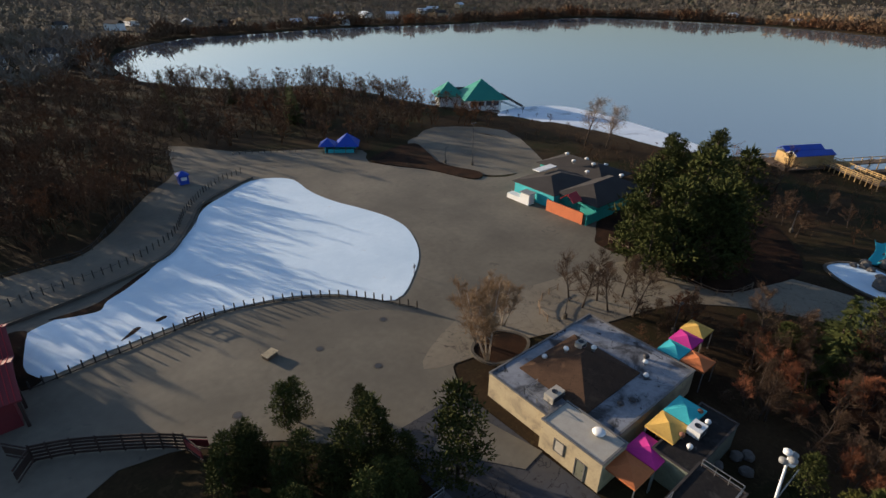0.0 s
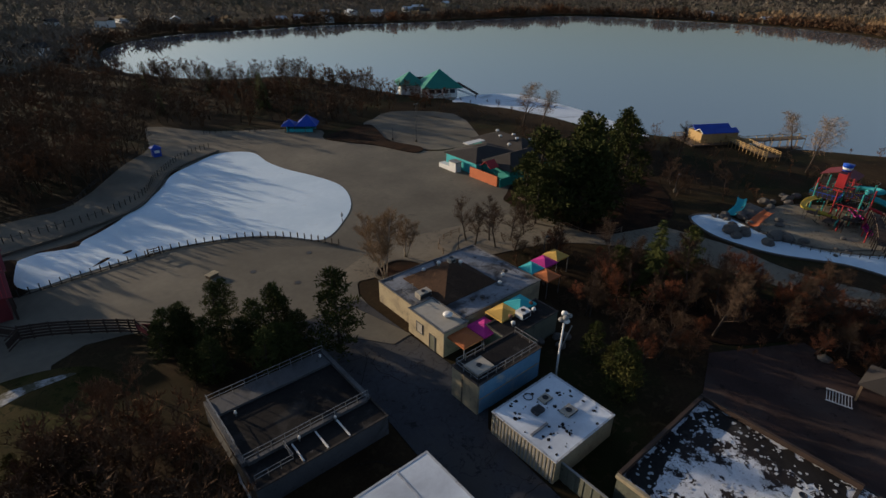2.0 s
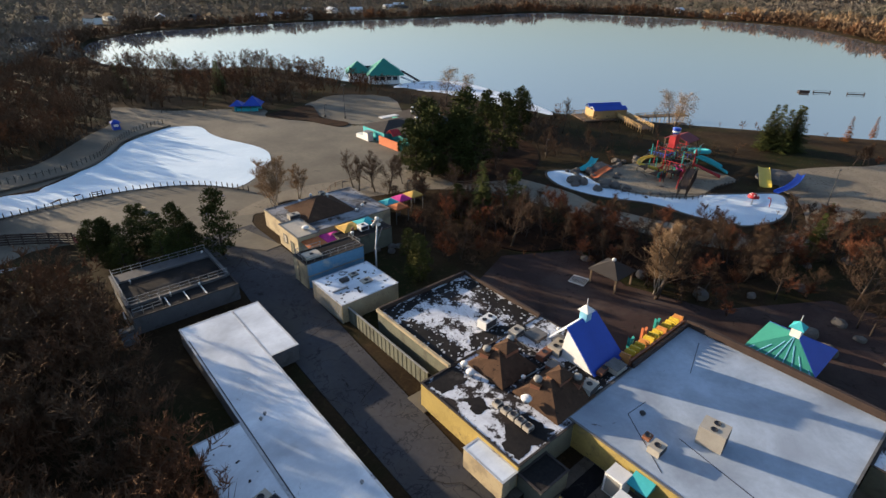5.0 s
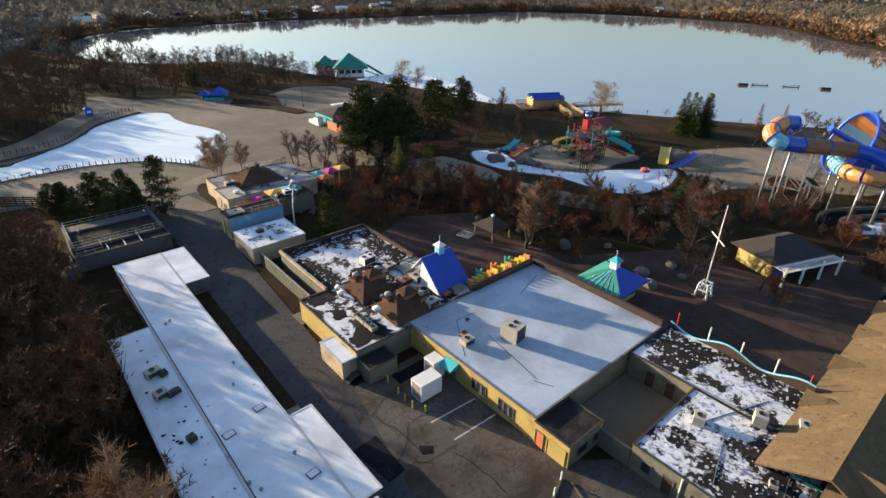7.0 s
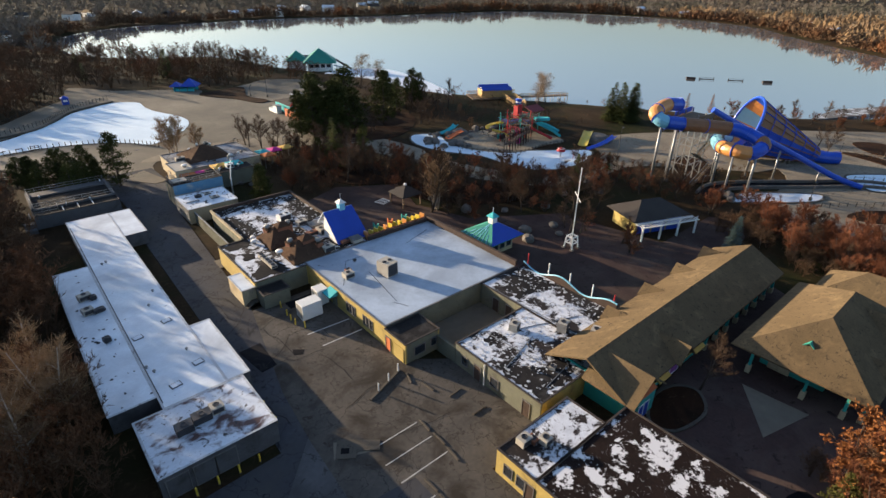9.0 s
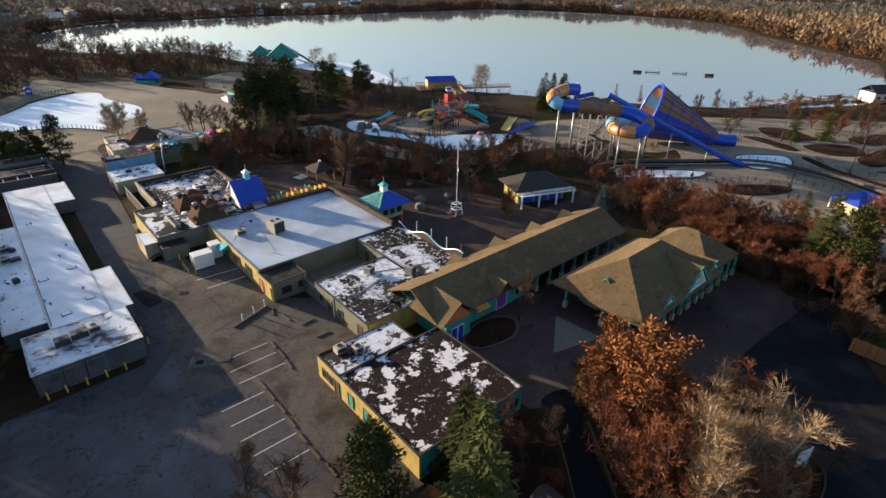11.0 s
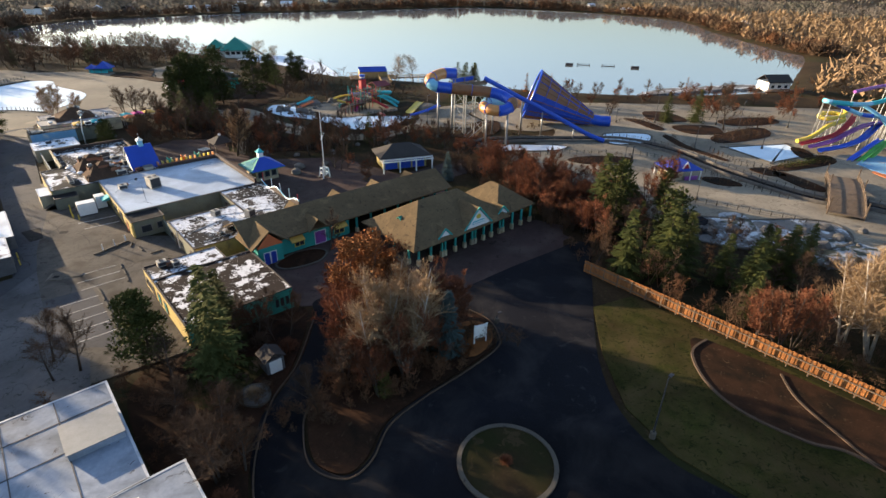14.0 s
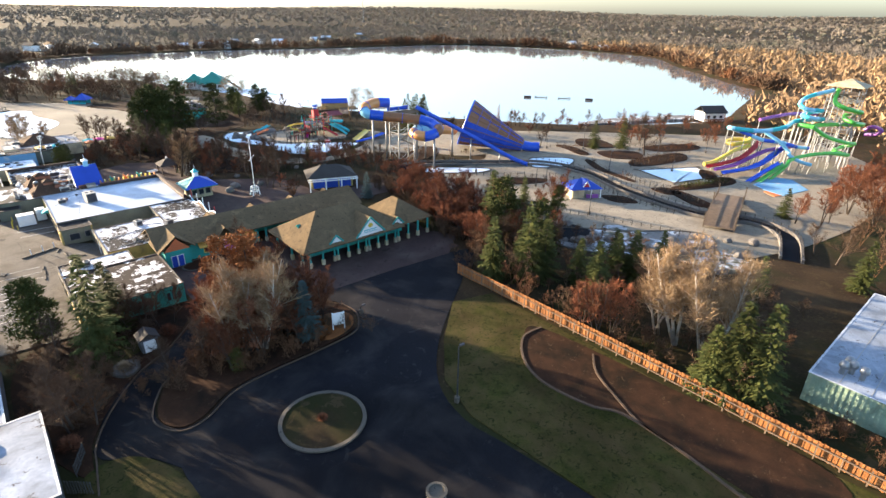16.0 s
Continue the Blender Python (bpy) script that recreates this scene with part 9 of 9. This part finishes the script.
def grove(kind, seed, n, x0, x1, y0, y1, test, h0, h1):
    rng = random.Random(seed)
    out = []
    while len(out) < n:
        x, y = rng.uniform(x0, x1), rng.uniform(y0, y1)
        if test(x, y):
            out.append((x, y, rng.uniform(h0, h1)))
    plant(kind, out)


def in_garden(x, y):
    return x + 0.62 * y < 82 and x - 0.35 * y > 50 and not (x < 70 and y < -8) and not (x < 64 and 15 < y < 25) and not (x < 72 and y < -4 and y > -8)


def on_island(x, y):
    return y < -121.5 + (x - 38) * 1.14 and x + y * 0.3 < 27 and y > -125 + (50 - x) * 0.15


grove("bare", 101, 46, 50, 100, -36, 34, in_garden, 4.0, 7.0)
grove("russet", 102, 34, 50, 100, -36, 34, in_garden, 3.0, 5.5)
grove("russet", 103, 44, 97, 118, -114, -72, lambda x, y: x - 97 > (y + 112) * 0.1 and not (y > -82 and x < 106), 4.0, 7.0)
grove("bare", 104, 16, 97, 116, -112, -78, lambda x, y: x > 100, 4.0, 7.0)
grove("russet", 105, 34, 42, 63, -124, -103, lambda x, y: on_island(x, y) and y > -123, 4.0, 8.0)
grove("bare", 106, 22, 42, 62, -122, -104, on_island, 5.0, 9.0)
grove("bare", 107, 26, 150, 262, -104, -28, lambda x, y: 0 < (x - 150) * 0.62 + y + 26 < 34 and not near_lake(x, y, 3) and abs(x - 156) > 8, 3.5, 6.5)
grove("russet", 108, 26, 206, 262, -112, -76, lambda x, y: not near_lake(x, y, 4), 3.0, 6.0)
grove("russet", 109, 40, 150, 230, -190, -146, lambda x, y: y < -150 - (x - 150) * 0.02 and x > 162, 5.0, 9.0)
grove("bare", 110, 20, 90, 112, -170, -118, lambda x, y: x > 89.5, 4.0, 8.0)
grove("spruce", 111, 9, 92, 112, -150, -116, lambda x, y: x - y * 0.0 > 92, 5.0, 10.0)
grove("bare", 112, 18, 84, 130, 18, 62, lambda x, y: x + y > 118 and not (88 < x < 104 and y > 50), 4.0, 7.5)
grove("pine", 114, 22, 6, 32, 25, 42, lambda x, y: x + y < 60 and x * 0.5 + y > 34 and not (21 < x and y > 27), 3.6, 6.4)
grove("oak", 115, 7, 43, 58, -122, -104, on_island, 6.0, 10.0)
grove("russet", 130, 16, 44, 60, -123, -106, on_island, 7.0, 11.0)
grove("spruce", 113, 7, 40, 116, 134, 200, lambda x, y: inside(x, y, PLAZA_EDGE), 6.0, 10.0)


grove("bare", 121, 26, 50, 100, -36, 34, in_garden, 5.0, 9.0)
grove("russet", 122, 30, 60, 104, -38, 30, in_garden, 2.5, 5.0)
RIVER_SIDE = [(118, -58), (132, -58), (150, -74), (140, -80), (118, -70)]


def by_pavilion(x, y):
    return not (86 < x < 108 and -72 < y < -50) and x - 0.2 * y > 92 and not inside(x, y, RIVER_SIDE)


grove("russet", 131, 30, 80, 118, -72, -28, by_pavilion, 3.0, 5.5)
grove("bare", 132, 20, 80, 118, -64, -28, by_pavilion, 4.5, 8.0)
grove("pine", 123, 5, 72, 90, 28, 42, lambda x, y: x + y > 108, 10.0, 14.0)
grove("pine", 124, 7, 104, 130, 44, 64, lambda x, y: x + y > 160, 7.0, 11.0)
grove("spruce", 125, 5, 159, 169, -14, -5, lambda x, y: not near_lake(x, y, 2), 9.0, 12.5)
grove("russet", 126, 18, 150, 262, -104, -28, lambda x, y: 0 < (x - 150) * 0.62 + y + 26 < 34 and not near_lake(x, y, 3) and abs(x - 156) > 8, 2.5, 5.0)
grove("russet", 127, 26, 96, 120, -114, -74, lambda x, y: x - 97 > (y + 112) * 0.1 and not (y > -84 and x < 106), 4.0, 8.0)
grove("bare", 128, 14, 26, 44, -124, -101, lambda x, y: (x > 36 and y > -106) or (x < 31 and y < -104 and x > 27.5), 4.0, 7.0)
grove("pine", 129, 3, 92, 108, -134, -112, lambda x, y: x > 93, 8.0, 13.0)


# ---- woods too thick to count ----
def joined(name, shapes, spots, material, label, cat="woods"):
    """Many trees as one mesh; spots: x, y, z, height, width."""
    temps = [(np.array(s.v), np.array(s.f)) for s in shapes]
    rng = np.random.default_rng(len(spots))
    V, F, base = [], [], 0
    for x, y, z, h, w in spots:
        v, f = temps[rng.integers(len(temps))]
        a = rng.uniform(0, 6.28)
        c, n = math.cos(a), math.sin(a)
        p = np.stack([(v[:, 0] * c - v[:, 1] * n) * w / 10 + x, (v[:, 0] * n + v[:, 1] * c) * w / 10 + y, v[:, 2] * h / 9.6 + z], 1)
        V.append(p)
        F.append(f + base)
        base += len(v)
    V, F = np.concatenate(V), np.concatenate(F)
    me = bpy.data.meshes.new(name)
    me.vertices.add(len(V))
    me.vertices.foreach_set("co", V.ravel())
    me.loops.add(F.size)
    me.loops.foreach_set("vertex_index", F.ravel().astype(np.int32))
    me.polygons.add(len(F))
    me.polygons.foreach_set("loop_start", np.arange(0, F.size, 3, dtype=np.int32))
    me.materials.append(material)
    me.update(calc_edges=True)
    ob = new(name, me)
    return tagged(ob, label, cat, kind="stuff")


def rough_tree(seed, limbs, twigs, width, stems=1, spread=0.8):
    """Twigs and three-sided stems in one triangle mesh, for woods."""
    w, c = grow_bare(seed, stems, limbs, twigs, spread, 0, width)
    s = Shape()
    rng = random.Random(seed)
    for k in range(stems):
        d = rnd_dir(rng, 0.95)
        s.add([(-0.12, 0, 0), (0.12, 0, 0), tuple(d * 9)], [(0, 1, 2)])
        s.add([(0, -0.12, 0), (0, 0.12, 0), tuple(d * 9)], [(0, 1, 2)])
    return s.add(c.v, c.f)


def clump(seed, n, w):
    """A far tree crown as a burst of slivers."""
    rng = random.Random(seed)
    s = Shape()
    for _ in range(n):
        p = Vector((rng.gauss(0, 1.3), rng.gauss(0, 1.3), rng.uniform(0.5, 6.5)))
        sliver(s, p, rnd_dir(rng, 0.5), rng.uniform(1.8, 4.0), w, rng)
    return s


KEEP_OUT = [POOL, LAKE, BEACH]


def scatter(seed, n, x0, x1, y0, y1, test, h, w=1.0, z=0.0):
    rng = random.Random(seed)
    out = []
    for _ in range(n):
        x, y = rng.uniform(x0, x1), rng.uniform(y0, y1)
        if test(x, y):
            k = rng.uniform(*h)
            out.append((x, y, z, k, k * w * rng.uniform(0.8, 1.2)))
    return out


mid = [rough_tree(i, 9, 13, 0.12, 2) for i in range(200, 204)]
bush = [rough_tree(i, 6, 14, 0.12, 3, 1.0) for i in range(210, 213)]
thin = [rough_tree(i, 8, 8, 0.15, 2) for i in range(205, 209)]
low_bush = [rough_tree(i, 4, 7, 0.16, 2, 1.1) for i in range(214, 217)]
far_trees = [clump(i, 28, 0.95) for i in range(220, 225)]
far_big = [clump(i, 14, 2.2) for i in range(230, 234)]
far_fir = [grow_spruce(i, 2.4, 7)[1] for i in range(240, 242)]


joined("north_woods", thin, scatter(1, 1700, -140, 126, 95, 260, lambda x, y: inside(x, y, PLAZA_EDGE) and not near_lake(x, y, 4), (4.5, 9), 1.35), M_haze, "thick leafless brown woods between plaza and lake")
joined("west_woods", mid, scatter(2, 900, -60, 4.5, -112, 34, lambda x, y: x < 4.6 - 0.02 * (y + 30) and not (y < -66 and x > -14) and not (y > 26 and x > -26), (6, 11.5), 1.1), M_haze, "leafless russet-brown woods behind the shed")
joined("yard_woods", mid, scatter(20, 190, -34, -2, -114, -68, lambda x, y: x < -2.6 + (y + 75) * 0.08, (12, 17), 0.7), M_haze, "tall leafless woods beside the yard")
joined("plaza_woods", thin, scatter(21, 300, -90, 24, 98, 165, lambda x, y: inside(x - 2, y - 1, PLAZA_EDGE), (7, 10.5), 0.95), M_haze, "tall leafless woods behind the plaza")
joined("west_thicket", bush, scatter(3, 640, -45, 5, -64, 34, lambda x, y: x < 5 - 0.02 * y and not (y > 26 and x < -3), (2, 4.5), 1.5), M_haze, "tangled leafless undergrowth behind the shed")
joined("garden_shrubs", bush, scatter(4, 560, 50, 104, -36, 34, lambda x, y: x + 0.62 * y < 84 and (x > 62 or y > -6) and x - 0.35 * y > 47 and not (x < 68 and y < -10), (0.9, 2.6), 1.6), M_haze, "low leafless garden shrubs", "shrubs")
joined("entrance_thicket", bush, scatter(5, 420, 96, 118, -112, -70, lambda x, y: x - 96 > (y + 112) * 0.1 and not (y > -82 and x < 104), (1.5, 3.8), 1.2), M_haze, "leafless thicket between entrance and pools", "shrubs")
joined("fence_woods", mid, scatter(6, 130, 89, 125, -200, -114, lambda x, y: x < 112 + (y + 114) * -0.02 and not (y < -168 and x > 92), (4, 8)), M_haze, "leafless woods behind the board fence")
joined("fence_thicket", bush, scatter(7, 330, 89, 122, -200, -114, lambda x, y: not (y < -168 and x > 94), (1.2, 3.2), 1.4), M_haze, "undergrowth behind the board fence", "shrubs")
joined("island_shrubs", bush, scatter(8, 420, 36, 65, -128, -101, on_island, (1, 3), 1.4), M_haze, "russet shrubs on the entrance island", "shrubs")
joined("office_shrubs", bush, scatter(9, 200, 17, 38, -122, -101, lambda x, y: x > 24 or y > -104, (0.8, 2.2), 1.5), M_haze, "leafless shrubs by the drive", "shrubs")
joined("shore_shrubs", bush, scatter(10, 520, 104, 290, -92, 128, lambda x, y: near_lake(x, y, 13) and not inside(x, y, LAKE), (1, 3), 1.4), M_haze, "leafless shrubs along the shore", "shrubs")
joined("shore_thicket", low_bush, scatter(18, 620, 84, 152, -6, 112, lambda x, y: not near_lake(x, y, 1) and not inside(x, y, BEACH) and x + 0.4 * y > 118 and not (82 < x < 108 and 52 < y < 80) and not (x < 134 and y < 12) and not (x < 116 and y > 80), (1.5, 3.6), 1.5), M_haze, "brown thicket between snack bar and shore", "shrubs")
joined("deck_shrubs", bush, scatter(11, 160, 112, 152, -62, -28, lambda x, y: x + y < 92 and x - y > 140, (0.8, 2.0), 1.6), M_haze, "clipped leafless shrubs under the slides", "shrubs")
joined("deck_bed_shrubs", low_bush, scatter(31, 5200, 112, 226, -132, -66, lambda x, y: any(inside(x, y, b) for b in BEDS), (0.7, 1.8), 1.3, 0.15), M_haze, "low leafless shrubs in the deck beds", "shrubs")
joined("slide_woods", thin, scatter(12, 420, 120, 300, -330, -150, lambda x, y: y < -160 - (x - 130) * 0.02 and not (x < 140 and y > -172), (5, 9)), M_haze, "leafless brown woods beyond the water slides")
joined("east_woods", far_trees, scatter(13, 2600, 262, 700, -420, 240, lambda x, y: y < -95 + (x - 270) * 0.12 and not near_lake(x, y, 6) or (x > 430 and not near_lake(x, y, 8)), (9, 15)), M_tan, "tall tan leafless woods along the east shore")
joined("far_woods", far_trees, scatter(14, 11000, -300, 1100, -100, 1000, lambda x, y: (y > 330 or x > 600) and not near_lake(x, y, 10) and noise.noise((x / 90, y / 90, 3)) > -0.3, (5, 11)), M_far, "brown woods on the far shore")
joined("far_woods_west", far_trees, scatter(15, 1500, -300, 60, 260, 480, lambda x, y: not near_lake(x, y, 5), (6, 11)), M_far, "brown woods west of the lake")


def distant(seed, n, r0, r1, a0, a1, h):
    rng = random.Random(seed)
    out = []
    for _ in range(n):
        r, a = math.sqrt(rng.uniform(r0 * r0, r1 * r1)), radians(rng.uniform(a0, a1))
        x, y = 60 + r * math.cos(a), r * math.sin(a)
        far = min(max((r - 900) / 3000, 0), 1)
        z = far * 50 * (0.55 + 0.45 * math.sin(x / 700 + 1.0) * math.cos(y / 900))
        k = rng.uniform(*h)
        if noise.noise((x / 160, y / 160, 9)) > -0.3 and not near_lake(x, y, 8):
            out.append((x, y, z, k, k * 1.4))
    return out


joined("distant_woods", far_big, distant(16, 15000, 900, 4200, -25, 125, (8, 15)), M_far, "distant bare woods to the horizon")
joined("far_firs", far_fir, scatter(17, 170, -100, 1000, 330, 800, lambda x, y: not near_lake(x, y, 12) and noise.noise((x / 60, y / 60, 5)) > 0.15, (7, 14)), M_needle, "scattered dark firs on the far shore")


def far_bank(seed, n, h):
    """Trees standing close along the far bank of the lake."""
    rng = random.Random(seed)
    line = LAKE[4 * 13:] + LAKE[:1]
    out = []
    for _ in range(n):
        i = rng.randrange(len(line) - 1)
        a, b = Vector(line[i]), Vector(line[i + 1])
        d = (b - a).normalized()
        p = a.lerp(b, rng.random()) + Vector((d.y, -d.x)) * rng.uniform(3, 16)
        if not inside(p.x, p.y, LAKE):
            k = rng.uniform(*h) * (0.55 + 0.9 * max(0.0, noise.noise((p.x / 40, p.y / 40, 1)) + 0.3))
            out.append((p.x, p.y, -0.3, k, k * 0.9))
    return out


joined("far_bank_trees", far_trees, far_bank(19, 1500, (6, 12)), M_haze, "dark bare trees along the far bank of the lake")
